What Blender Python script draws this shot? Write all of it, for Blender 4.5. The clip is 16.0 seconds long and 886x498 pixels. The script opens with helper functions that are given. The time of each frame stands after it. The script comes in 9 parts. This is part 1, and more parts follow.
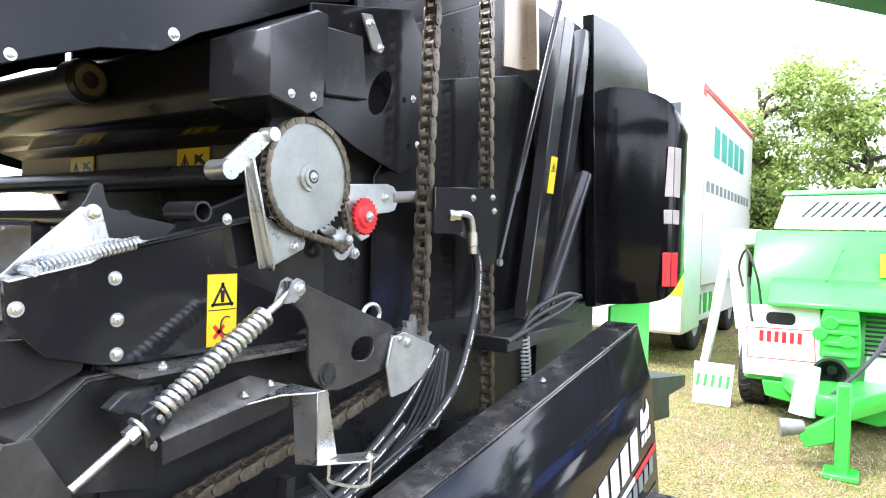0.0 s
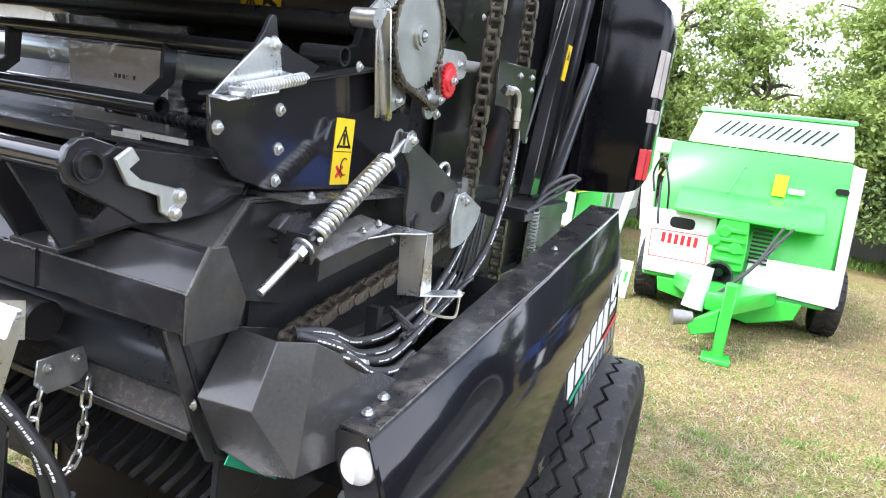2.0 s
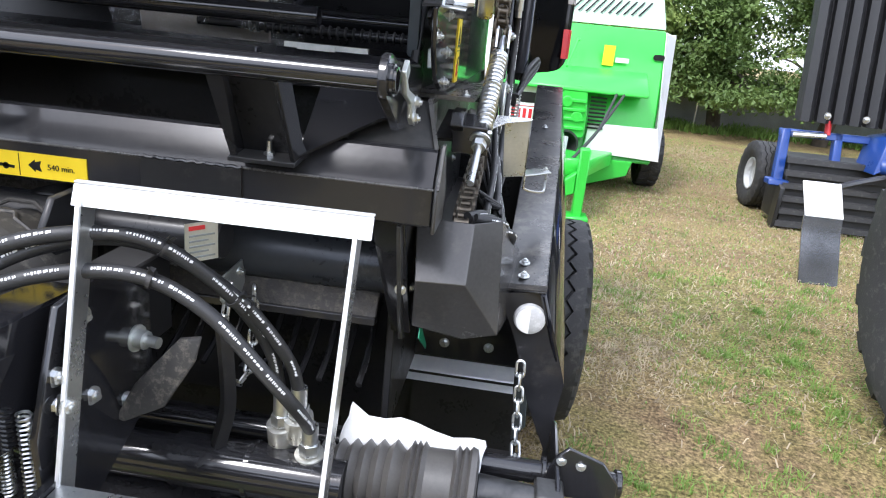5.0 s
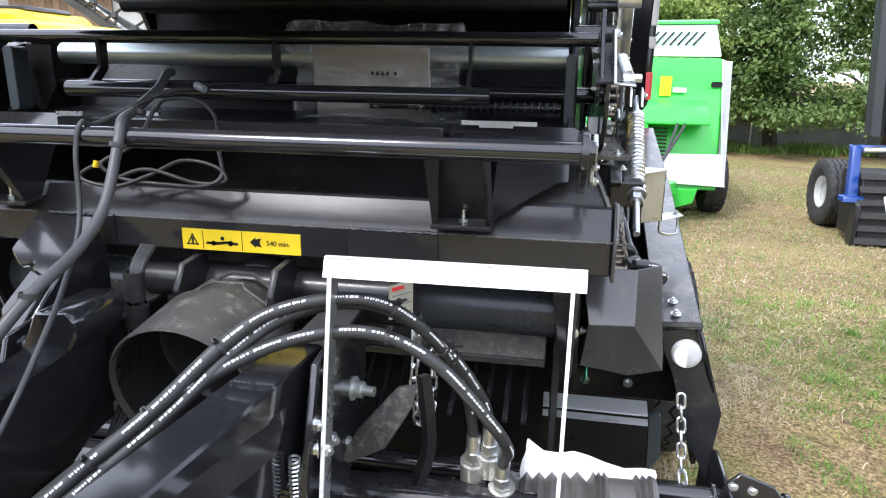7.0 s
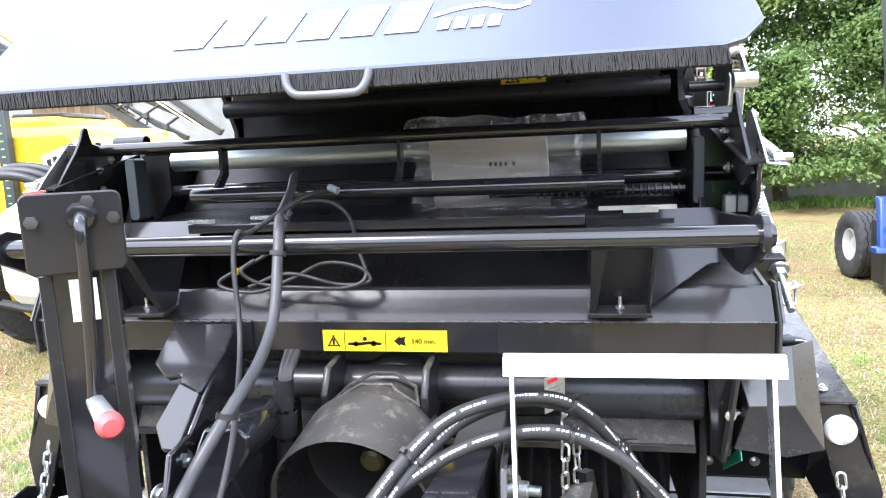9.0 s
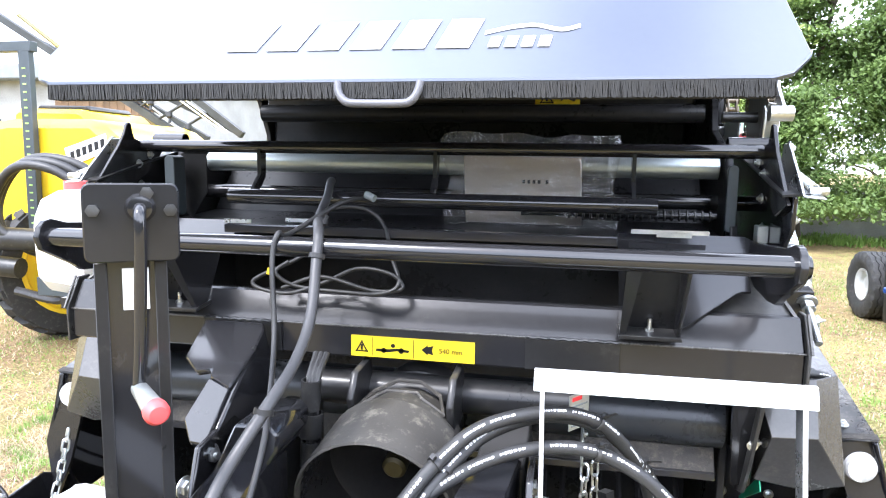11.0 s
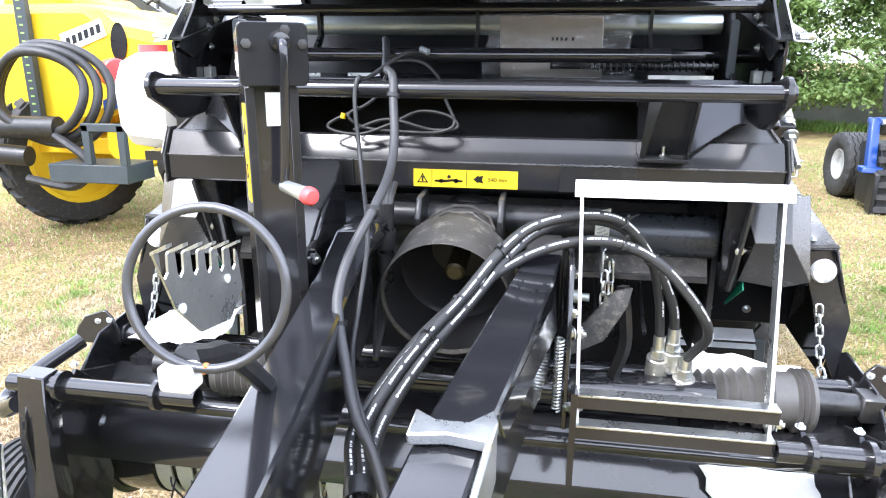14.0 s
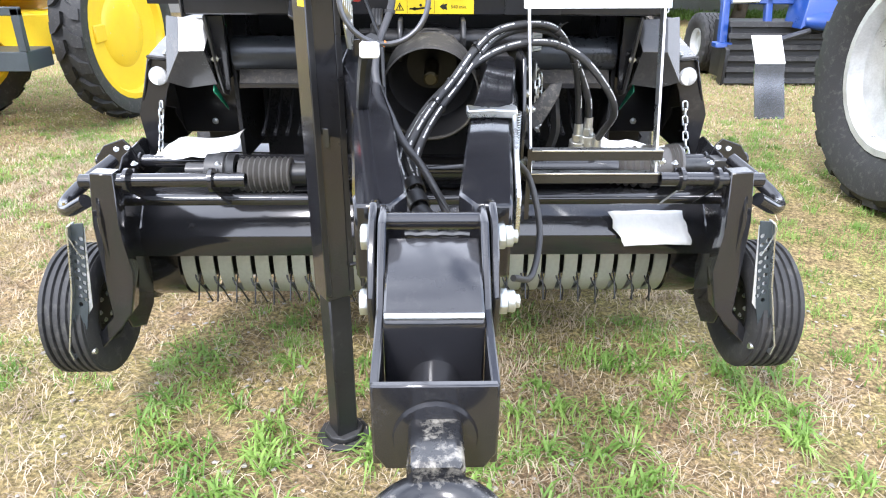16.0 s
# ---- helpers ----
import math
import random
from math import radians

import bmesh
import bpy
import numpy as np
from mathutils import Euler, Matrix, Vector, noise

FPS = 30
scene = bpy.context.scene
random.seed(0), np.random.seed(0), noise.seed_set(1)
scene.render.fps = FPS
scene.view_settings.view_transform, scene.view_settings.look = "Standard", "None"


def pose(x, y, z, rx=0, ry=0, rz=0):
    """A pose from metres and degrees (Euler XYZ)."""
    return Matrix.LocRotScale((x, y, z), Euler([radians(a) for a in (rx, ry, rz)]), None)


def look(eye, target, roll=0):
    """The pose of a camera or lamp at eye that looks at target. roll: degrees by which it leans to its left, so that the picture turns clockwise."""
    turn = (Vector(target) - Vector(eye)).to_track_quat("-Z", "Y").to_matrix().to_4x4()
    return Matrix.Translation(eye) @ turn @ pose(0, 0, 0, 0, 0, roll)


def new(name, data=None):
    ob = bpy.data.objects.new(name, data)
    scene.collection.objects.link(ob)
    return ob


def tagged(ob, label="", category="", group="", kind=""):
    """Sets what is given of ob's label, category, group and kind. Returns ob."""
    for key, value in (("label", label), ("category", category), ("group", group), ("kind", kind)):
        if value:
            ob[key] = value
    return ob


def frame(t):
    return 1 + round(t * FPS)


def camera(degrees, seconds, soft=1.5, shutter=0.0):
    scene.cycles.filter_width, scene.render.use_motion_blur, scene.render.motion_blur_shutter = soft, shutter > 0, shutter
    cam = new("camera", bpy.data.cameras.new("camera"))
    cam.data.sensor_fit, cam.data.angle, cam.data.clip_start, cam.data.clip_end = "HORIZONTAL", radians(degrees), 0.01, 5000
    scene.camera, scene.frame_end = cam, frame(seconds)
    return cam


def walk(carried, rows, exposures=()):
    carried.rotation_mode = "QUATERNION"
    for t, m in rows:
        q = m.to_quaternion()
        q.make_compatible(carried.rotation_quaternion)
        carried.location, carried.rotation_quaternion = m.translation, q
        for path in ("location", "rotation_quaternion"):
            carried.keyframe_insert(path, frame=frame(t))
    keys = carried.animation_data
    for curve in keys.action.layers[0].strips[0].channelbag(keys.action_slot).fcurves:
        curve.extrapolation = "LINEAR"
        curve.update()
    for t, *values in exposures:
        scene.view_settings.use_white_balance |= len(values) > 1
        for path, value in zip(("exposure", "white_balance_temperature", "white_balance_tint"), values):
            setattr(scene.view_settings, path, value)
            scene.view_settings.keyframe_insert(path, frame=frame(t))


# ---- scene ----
cam = camera(67.8, 16.0, soft=1.1)
METRES = 2.783
ROWS = [
    (0.0, 0.0, 0.0, 0.0, -0.0, 0.0, -0.0),
    (0.5, -0.0338, -0.0518, 0.0021, -2.68, -3.92, -0.54),
    (1.0, -0.0539, -0.0727, -0.001, -4.07, -5.44, -2.43),
    (1.5, -0.0892, -0.0576, -0.0125, -5.63, -6.91, -4.3),
    (2.0, -0.1323, -0.0411, -0.0191, -8.65, -9.67, -6.49),
    (2.5, -0.1842, -0.0564, -0.0189, -13.16, -10.91, -5.86),
    (3.0, -0.2359, -0.0838, -0.0173, -18.43, -13.08, -6.17),
    (5.5, -0.3767, -0.0316, -0.0284, -26.25, -18.21, -3.34),
    (6.0, -0.4019, -0.0358, -0.0243, -23.98, -18.32, -1.52),
    (6.5, -0.4192, -0.0382, -0.0188, -23.15, -17.43, -0.64),
    (7.0, -0.4415, -0.0415, -0.0071, -22.88, -14.59, 0.93),
    (7.5, -0.4632, -0.0322, 0.0011, -23.43, -13.15, 3.12),
    (8.0, -0.4923, 0.0005, 0.008, -22.37, -9.52, 4.22),
    (8.5, -0.5067, 0.0071, 0.0062, -21.77, -8.81, 4.41),
    (9.0, -0.5225, -0.0002, 0.0082, -23.0, -8.28, 4.35),
    (11.5, -0.5424, 0.0016, 0.0069, -21.4, -6.91, 0.37),
    (12.0, -0.5436, 0.0022, 0.0051, -21.08, -8.0, 0.07),
    (12.5, -0.5439, 0.002, 0.0036, -20.9, -8.92, -0.09),
    (13.0, -0.5476, -0.0024, 0.0022, -20.88, -9.92, 0.37),
    (13.5, -0.5831, -0.0463, -0.0076, -22.7, -11.95, 1.33),
    (14.0, -0.628, -0.0693, -0.02, -23.68, -15.87, 1.54),
    (14.5, -0.6737, -0.0753, -0.0316, -26.27, -17.17, 1.73),
    (15.0, -0.7247, -0.1101, -0.0341, -30.03, -18.67, 1.35),
    (15.5, -0.7802, -0.168, -0.0455, -32.76, -21.19, 1.3),
    (16.0, -0.8057, -0.2031, -0.0613, -34.34, -24.16, 1.55),
]
walk(cam, [(t, pose(1.571, -0.5, 1.592, 0, -1.85, 0) @ pose(0, 0, 0, 0, 0, 33.03) @ pose(METRES * x, METRES * y, METRES * z, 90 + pitch, roll, yaw)) for t, x, y, z, yaw, pitch, roll in ROWS],
     exposures=[(0.0, 1.80, 6150, 14), (1.0, 1.62, 6150, 14), (3.0, 1.44, 6150, 14), (5.5, 0.98, 6050, 13), (6.5, 1.08, 6050, 13), (7.5, 1.33, 6050, 13), (8.0, 1.61, 6000, 13), (9.0, 1.94, 6000, 13), (12.5, 2.01, 6000, 13), (14.5, 1.81, 6000, 13), (16.0, 1.50, 6050, 13)])

# ---- sky and sun: thin bright cloud over a pale blue sky ----
SUN_ELEV, SUN_AZ = radians(52), radians(215)
world = bpy.data.worlds.new("sky")
scene.world = world
world.use_nodes = True
wn, wl = world.node_tree.nodes, world.node_tree.links
sky = wn.new("ShaderNodeTexSky")
sky.sky_type, sky.sun_disc, sky.sun_elevation, sky.sun_rotation = "NISHITA", False, SUN_ELEV, SUN_AZ
sky.dust_density = 2.0
wtc = wn.new("ShaderNodeTexCoord")
wno = wn.new("ShaderNodeTexNoise")
wno.inputs["Scale"].default_value, wno.inputs["Detail"].default_value = 1.7, 6.0
wramp = wn.new("ShaderNodeValToRGB")
wramp.color_ramp.elements[0].position, wramp.color_ramp.elements[1].position = 0.33, 0.55
wmix = wn.new("ShaderNodeMix")
wmix.data_type = "RGBA"
wmix.inputs["B"].default_value = (11.5, 12.0, 13.0, 1)
wl.new(wtc.outputs["Generated"], wno.inputs["Vector"])
wl.new(wno.outputs["Fac"], wramp.inputs["Fac"])
wl.new(wramp.outputs["Color"], wmix.inputs["Factor"])
wl.new(sky.outputs["Color"], wmix.inputs["A"])
wl.new(wmix.outputs["Result"], wn["Background"].inputs["Color"])
wn["Background"].inputs["Strength"].default_value = 0.14
sun = new("sun", bpy.data.lights.new("sun", "SUN"))
sun.data.energy, sun.data.angle, sun.data.color = 1.6, radians(14), (1.0, 0.97, 0.93)
sun.matrix_world = look((math.sin(SUN_AZ) * 20 * math.cos(SUN_ELEV), math.cos(SUN_AZ) * 20 * math.cos(SUN_ELEV), 20 * math.sin(SUN_ELEV)), (0, 0, 0))


# ---- materials ----
def material(name, base, rough=0.5, metal=0.0, second=None, mix=0.5, scale=8.0, fine=90.0, bump=0.0, rvar=0.1, speck=None, speck_amount=0.0, coat=0.0, vary=0.0, sky_dust=0.0):
    m = bpy.data.materials.new(name)
    m.use_nodes = True
    n, l = m.node_tree.nodes, m.node_tree.links
    bs = n["Principled BSDF"]
    tc = n.new("ShaderNodeTexCoord")
    n1, n2 = n.new("ShaderNodeTexNoise"), n.new("ShaderNodeTexNoise")
    for nd, s, d in ((n1, scale, 5.0), (n2, fine, 3.0)):
        nd.inputs["Scale"].default_value, nd.inputs["Detail"].default_value = s, d
        l.new(tc.outputs["Object"], nd.inputs["Vector"])
    second = second or tuple(c * 0.7 for c in base)
    ramp = n.new("ShaderNodeValToRGB")
    ramp.color_ramp.elements[0].position, ramp.color_ramp.elements[1].position = 0.5 - 0.25 * mix - 0.02, 0.5 + 0.25 * mix + 0.02
    ramp.color_ramp.elements[0].color, ramp.color_ramp.elements[1].color = (*second, 1), (*base, 1)
    add = n.new("ShaderNodeMath")
    add.operation = "MULTIPLY_ADD"
    add.inputs[1].default_value, add.inputs[2].default_value = 0.3, 0.0
    l.new(n2.outputs["Fac"], add.inputs[0])
    tot = n.new("ShaderNodeMath")
    tot.operation = "MULTIPLY_ADD"
    tot.inputs[1].default_value = 0.7
    l.new(n1.outputs["Fac"], tot.inputs[0])
    l.new(add.outputs[0], tot.inputs[2])
    l.new(tot.outputs[0], ramp.inputs["Fac"])
    col = ramp.outputs["Color"]
    if speck:
        n3 = n.new("ShaderNodeTexNoise")
        n3.inputs["Scale"].default_value, n3.inputs["Detail"].default_value, n3.inputs["Roughness"].default_value = scale * 2.3, 9.0, 0.72
        l.new(tc.outputs["Object"], n3.inputs["Vector"])
        r3 = n.new("ShaderNodeValToRGB")
        r3.color_ramp.elements[0].position, r3.color_ramp.elements[1].position = 0.62 - 0.3 * speck_amount, 0.85 - 0.25 * speck_amount
        l.new(n3.outputs["Fac"], r3.inputs["Fac"])
        mx = n.new("ShaderNodeMix")
        mx.data_type = "RGBA"
        mx.inputs["B"].default_value = (*speck, 1)
        l.new(r3.outputs["Color"], mx.inputs["Factor"])
        l.new(col, mx.inputs["A"])
        col = mx.outputs["Result"]
    if vary:
        oi = n.new("ShaderNodeObjectInfo")
        hs = n.new("ShaderNodeHueSaturation")
        mr = n.new("ShaderNodeMapRange")
        mr.inputs["To Min"].default_value, mr.inputs["To Max"].default_value = 1 - vary, 1 + vary
        l.new(oi.outputs["Random"], mr.inputs["Value"])
        l.new(mr.outputs["Result"], hs.inputs["Value"])
        l.new(col, hs.inputs["Color"])
        col = hs.outputs["Color"]
    if sky_dust:
        # dust and sky light on what faces the sky, painted as a paler grey
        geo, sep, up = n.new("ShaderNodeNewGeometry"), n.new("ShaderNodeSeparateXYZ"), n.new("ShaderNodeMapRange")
        up.inputs["From Min"].default_value, up.inputs["From Max"].default_value, up.inputs["To Max"].default_value = 0.25, 0.95, sky_dust
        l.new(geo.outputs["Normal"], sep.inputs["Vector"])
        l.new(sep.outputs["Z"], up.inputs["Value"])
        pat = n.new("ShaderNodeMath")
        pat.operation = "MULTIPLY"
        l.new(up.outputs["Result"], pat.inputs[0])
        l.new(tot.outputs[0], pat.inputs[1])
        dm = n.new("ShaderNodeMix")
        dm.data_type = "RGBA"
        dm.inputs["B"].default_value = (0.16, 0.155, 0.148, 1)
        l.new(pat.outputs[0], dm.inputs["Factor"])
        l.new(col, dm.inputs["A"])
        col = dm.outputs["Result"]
    l.new(col, bs.inputs["Base Color"])
    rr = n.new("ShaderNodeMapRange")
    rr.inputs["From Min"].default_value, rr.inputs["From Max"].default_value = 0.3, 0.7
    rr.inputs["To Min"].default_value, rr.inputs["To Max"].default_value = max(0.03, rough - rvar), min(1, rough + rvar)
    l.new(tot.outputs[0], rr.inputs["Value"])
    l.new(rr.outputs["Result"], bs.inputs["Roughness"])
    bs.inputs["Metallic"].default_value = metal
    bs.inputs["Coat Weight"].default_value = coat
    bs.inputs["Coat Roughness"].default_value = 0.07
    bs.inputs["Coat IOR"].default_value = 1.52
    if bump:
        bp = n.new("ShaderNodeBump")
        bp.inputs["Strength"].default_value, bp.inputs["Distance"].default_value = bump, 0.004
        l.new(n2.outputs["Fac"], bp.inputs["Height"])
        l.new(bp.outputs["Normal"], bs.inputs["Normal"])
    return m


BLACK = material("black_paint", (0.021, 0.021, 0.023), 0.2, second=(0.016, 0.016, 0.018), mix=0.9, scale=4, rvar=0.06, speck=(0.05, 0.048, 0.044), speck_amount=0.05, coat=0.3, sky_dust=0.12)
BLACK_MATT = material("black_dusty_steel", (0.018, 0.018, 0.019), 0.36, second=(0.011, 0.011, 0.012), scale=6, rvar=0.1, speck=(0.06, 0.057, 0.053), speck_amount=0.15, coat=0.1, sky_dust=0.4)
GLOSS = material("glossy_black_panel", (0.010, 0.011, 0.014), 0.07, second=(0.006, 0.006, 0.008), scale=3, rvar=0.03, coat=0.15)
CLEAN = material("clean_black_paint", (0.017, 0.017, 0.019), 0.13, second=(0.013, 0.013, 0.015), mix=0.9, scale=4, rvar=0.05, speck=(0.05, 0.048, 0.045), speck_amount=0.04, coat=0.4, sky_dust=0.08)
DUSTY = material("black_paint_with_dust", (0.044, 0.043, 0.041), 0.34, second=(0.018, 0.018, 0.018), scale=9, speck=(0.075, 0.07, 0.064), speck_amount=0.34, coat=0.2, sky_dust=0.25)
ZINC = material("zinc_plate", (0.72, 0.73, 0.72), 0.3, 0.95, second=(0.55, 0.57, 0.58), scale=14, fine=160, bump=0.05, rvar=0.08)
ZINC_MATT = material("galvanised_steel", (0.62, 0.64, 0.62), 0.42, 0.85, second=(0.45, 0.48, 0.47), scale=18, fine=120, rvar=0.1)
# Zinc painted near white: the glare of the sky is in its colour
GUARD = material("sky_whitened_zinc", (0.88, 0.88, 0.87), 0.4, 0.35, second=(0.78, 0.79, 0.8), scale=20, rvar=0.08)
CHROME = material("bright_roller", (0.60, 0.66, 0.66), 0.34, 0.8, second=(0.5, 0.56, 0.56), scale=6, rvar=0.06)
CHAIN = material("oiled_chain_steel", (0.24, 0.205, 0.16), 0.36, 0.85, second=(0.11, 0.095, 0.075), scale=40, rvar=0.1, vary=0.2)
DARKSTEEL = material("dark_steel", (0.10, 0.10, 0.10), 0.4, 0.8, second=(0.05, 0.05, 0.05), scale=20)
SLEEVE = material("grey_cable_sleeve", (0.055, 0.055, 0.057), 0.5, second=(0.04, 0.04, 0.042), scale=20, fine=300, bump=0.1)
RUBBER = material("hose_rubber", (0.032, 0.032, 0.033), 0.48, second=(0.022, 0.022, 0.022), scale=20, fine=400, bump=0.15)
PLASTIC = material("black_plastic", (0.022, 0.022, 0.023), 0.42, second=(0.016, 0.016, 0.016), scale=12, fine=300, bump=0.1, speck=(0.10, 0.095, 0.09), speck_amount=0.25)
TYRE = material("tyre_rubber", (0.03, 0.03, 0.031), 0.7, second=(0.02, 0.02, 0.02), scale=10, fine=120, bump=0.3, speck=(0.10, 0.095, 0.085), speck_amount=0.3)
YELLOW = material("yellow_sticker", (0.85, 0.62, 0.02), 0.35, second=(0.8, 0.56, 0.02), scale=20)
INK = material("black_ink", (0.01, 0.01, 0.01), 0.4)
RED = material("red_plastic", (0.62, 0.03, 0.03), 0.4, second=(0.5, 0.02, 0.03), scale=20)
PINKRED = material("red_rubber_cap", (0.80, 0.10, 0.10), 0.45, second=(0.7, 0.08, 0.08), scale=20)
WHITE = material("white_paint", (0.8, 0.8, 0.79), 0.4, second=(0.74, 0.74, 0.73), scale=6)
PAPER = material("crumpled_paper", (0.82, 0.82, 0.80), 0.8, second=(0.72, 0.72, 0.70), scale=10, bump=0.2)
CARD = material("cardboard_label", (0.50, 0.44, 0.375), 0.75, second=(0.42, 0.37, 0.32), scale=5)
GREENPAINT = material("bright_green_paint", (0.05, 0.56, 0.06), 0.35, second=(0.04, 0.50, 0.05), scale=3, coat=0.2)
GREENTAPE = material("green_tag", (0.02, 0.42, 0.22), 0.4)
YELLOWPAINT = material("yellow_tank_plastic", (0.85, 0.60, 0.02), 0.35, second=(0.80, 0.52, 0.02), scale=3)
BLUEPAINT = material("blue_paint", (0.012, 0.05, 0.23), 0.35, second=(0.009, 0.038, 0.18), scale=4)
GREYPAINT = material("grey_paint", (0.22, 0.25, 0.26), 0.4, second=(0.18, 0.2, 0.21), scale=6)
RIMGREY = material("silver_rim", (0.62, 0.63, 0.63), 0.35, 0.4, scale=8)
CONCRETE = material("concrete_wall", (0.42, 0.42, 0.40), 0.85, second=(0.3, 0.3, 0.28), scale=2, fine=30, bump=0.4)
BARK = material("bark", (0.10, 0.08, 0.06), 0.9, second=(0.05, 0.04, 0.03), scale=12, bump=0.5)
OILYCAST = material("grey_cast", (0.3, 0.3, 0.29), 0.5, 0.5, second=(0.2, 0.2, 0.19), scale=15)
STONEMAT = material("pebble", (0.42, 0.39, 0.34), 0.85, second=(0.22, 0.20, 0.18), scale=30)
BAND = material("pickup_band_steel", (0.46, 0.47, 0.41), 0.42, 0.25, second=(0.36, 0.37, 0.32), scale=7, rvar=0.1, vary=0.06)
BRISTLE = material("brush_bristles", (0.022, 0.021, 0.019), 0.6, second=(0.010, 0.010, 0.010), scale=40, vary=0.5)
BRUSH = material("felt_brush_strip", (0.02, 0.02, 0.02), 0.9, second=(0.010, 0.010, 0.010), scale=60, fine=300, bump=0.6, speck=(0.06, 0.056, 0.05), speck_amount=0.2)
HANDLE = material("grey_handle_plastic", (0.12, 0.12, 0.13), 0.45, second=(0.10, 0.10, 0.11), scale=20)
BELLOWS = material("grey_bellows_plastic", (0.10, 0.095, 0.088), 0.42, second=(0.07, 0.066, 0.062), scale=12, fine=200)
HEDGE = material("unseen_hedge", (0.075, 0.10, 0.05), 0.95, second=(0.035, 0.05, 0.025), mix=0.8, scale=0.9, fine=7)
HOODPAINT = material("silver_blue_hood_paint", (0.15, 0.163, 0.195), 0.34, 0.8, second=(0.14, 0.152, 0.182), scale=2, rvar=0.03, coat=0.25)
CONE = material("dusty_grey_plastic", (0.062, 0.058, 0.052), 0.6, second=(0.042, 0.039, 0.035), scale=14, fine=120, bump=0.15, speck=(0.24, 0.22, 0.18), speck_amount=0.3)
STEPGREY = material("dark_blue_grey_steel", (0.05, 0.062, 0.07), 0.45, second=(0.036, 0.046, 0.053), scale=6)
OLIVE = material("olive_pipe", (0.20, 0.17, 0.03), 0.45, second=(0.13, 0.11, 0.025), scale=6)
BOOMGREY = material("weathered_boom_steel", (0.045, 0.052, 0.052), 0.6, second=(0.016, 0.017, 0.017), scale=4)
FLAP = material("dusty_rubber_flap", (0.045, 0.043, 0.040), 0.6, second=(0.024, 0.023, 0.022), scale=24, speck=(0.20, 0.18, 0.145), speck_amount=0.4)
GRIMY = material("grey_black_plastic", (0.052, 0.051, 0.050), 0.24, second=(0.036, 0.035, 0.034), scale=6, fine=160, bump=0.03, rvar=0.06, speck=(0.10, 0.09, 0.078), speck_amount=0.16, coat=0.35)
LIPPAINT = material("scuffed_black_lip", (0.024, 0.024, 0.025), 0.3, second=(0.017, 0.017, 0.018), scale=9, speck=(0.15, 0.138, 0.12), speck_amount=0.42, coat=0.2)
MUD = material("dried_mud_on_steel", (0.036, 0.032, 0.027), 0.7, second=(0.016, 0.015, 0.014), scale=30, fine=220, bump=0.5, speck=(0.10, 0.086, 0.068), speck_amount=0.4)
WING = material("black_wing_rubber", (0.011, 0.011, 0.012), 0.5, second=(0.008, 0.008, 0.009), scale=5)
# Matt black with the shade of unlit insides and openings put into it
DEEP = material("unlit_matt_black", (0.024, 0.024, 0.025), 0.32, second=(0.014, 0.014, 0.015), scale=6, speck=(0.03, 0.028, 0.026), speck_amount=0.2)
SHEET = material("smooth_black_sheet", (0.010, 0.010, 0.011), 0.16, second=(0.008, 0.008, 0.009), scale=5, rvar=0.04, speck=(0.05, 0.046, 0.04), speck_amount=0.05)
CHEEK = material("polished_black_plate", (0.015, 0.015, 0.017), 0.11, second=(0.011, 0.011, 0.013), scale=5, rvar=0.04, speck=(0.06, 0.056, 0.05), speck_amount=0.06, coat=0.2)
# Worn, dusty black with the glare of the sky put into its grey
WORN = material("worn_sky_greyed_paint", (0.105, 0.100, 0.090), 0.3, second=(0.045, 0.043, 0.040), scale=16, fine=220, rvar=0.1, speck=(0.2, 0.19, 0.17), speck_amount=0.25, coat=0.2)


TINTED = material("dark_tinted_plastic", (0.006, 0.006, 0.008), 0.14, second=(0.004, 0.004, 0.005), scale=3, rvar=0.04)
for m_ in (BLACK, BLACK_MATT, GLOSS):
    m_.node_tree.nodes["Principled BSDF"].inputs["Specular IOR Level"].default_value = 0.35
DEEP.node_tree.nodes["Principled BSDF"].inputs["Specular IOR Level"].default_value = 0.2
TINTED.node_tree.nodes["Principled BSDF"].inputs["Specular IOR Level"].default_value = 0.22
SHEET.node_tree.nodes["Principled BSDF"].inputs["Specular IOR Level"].default_value = 0.25


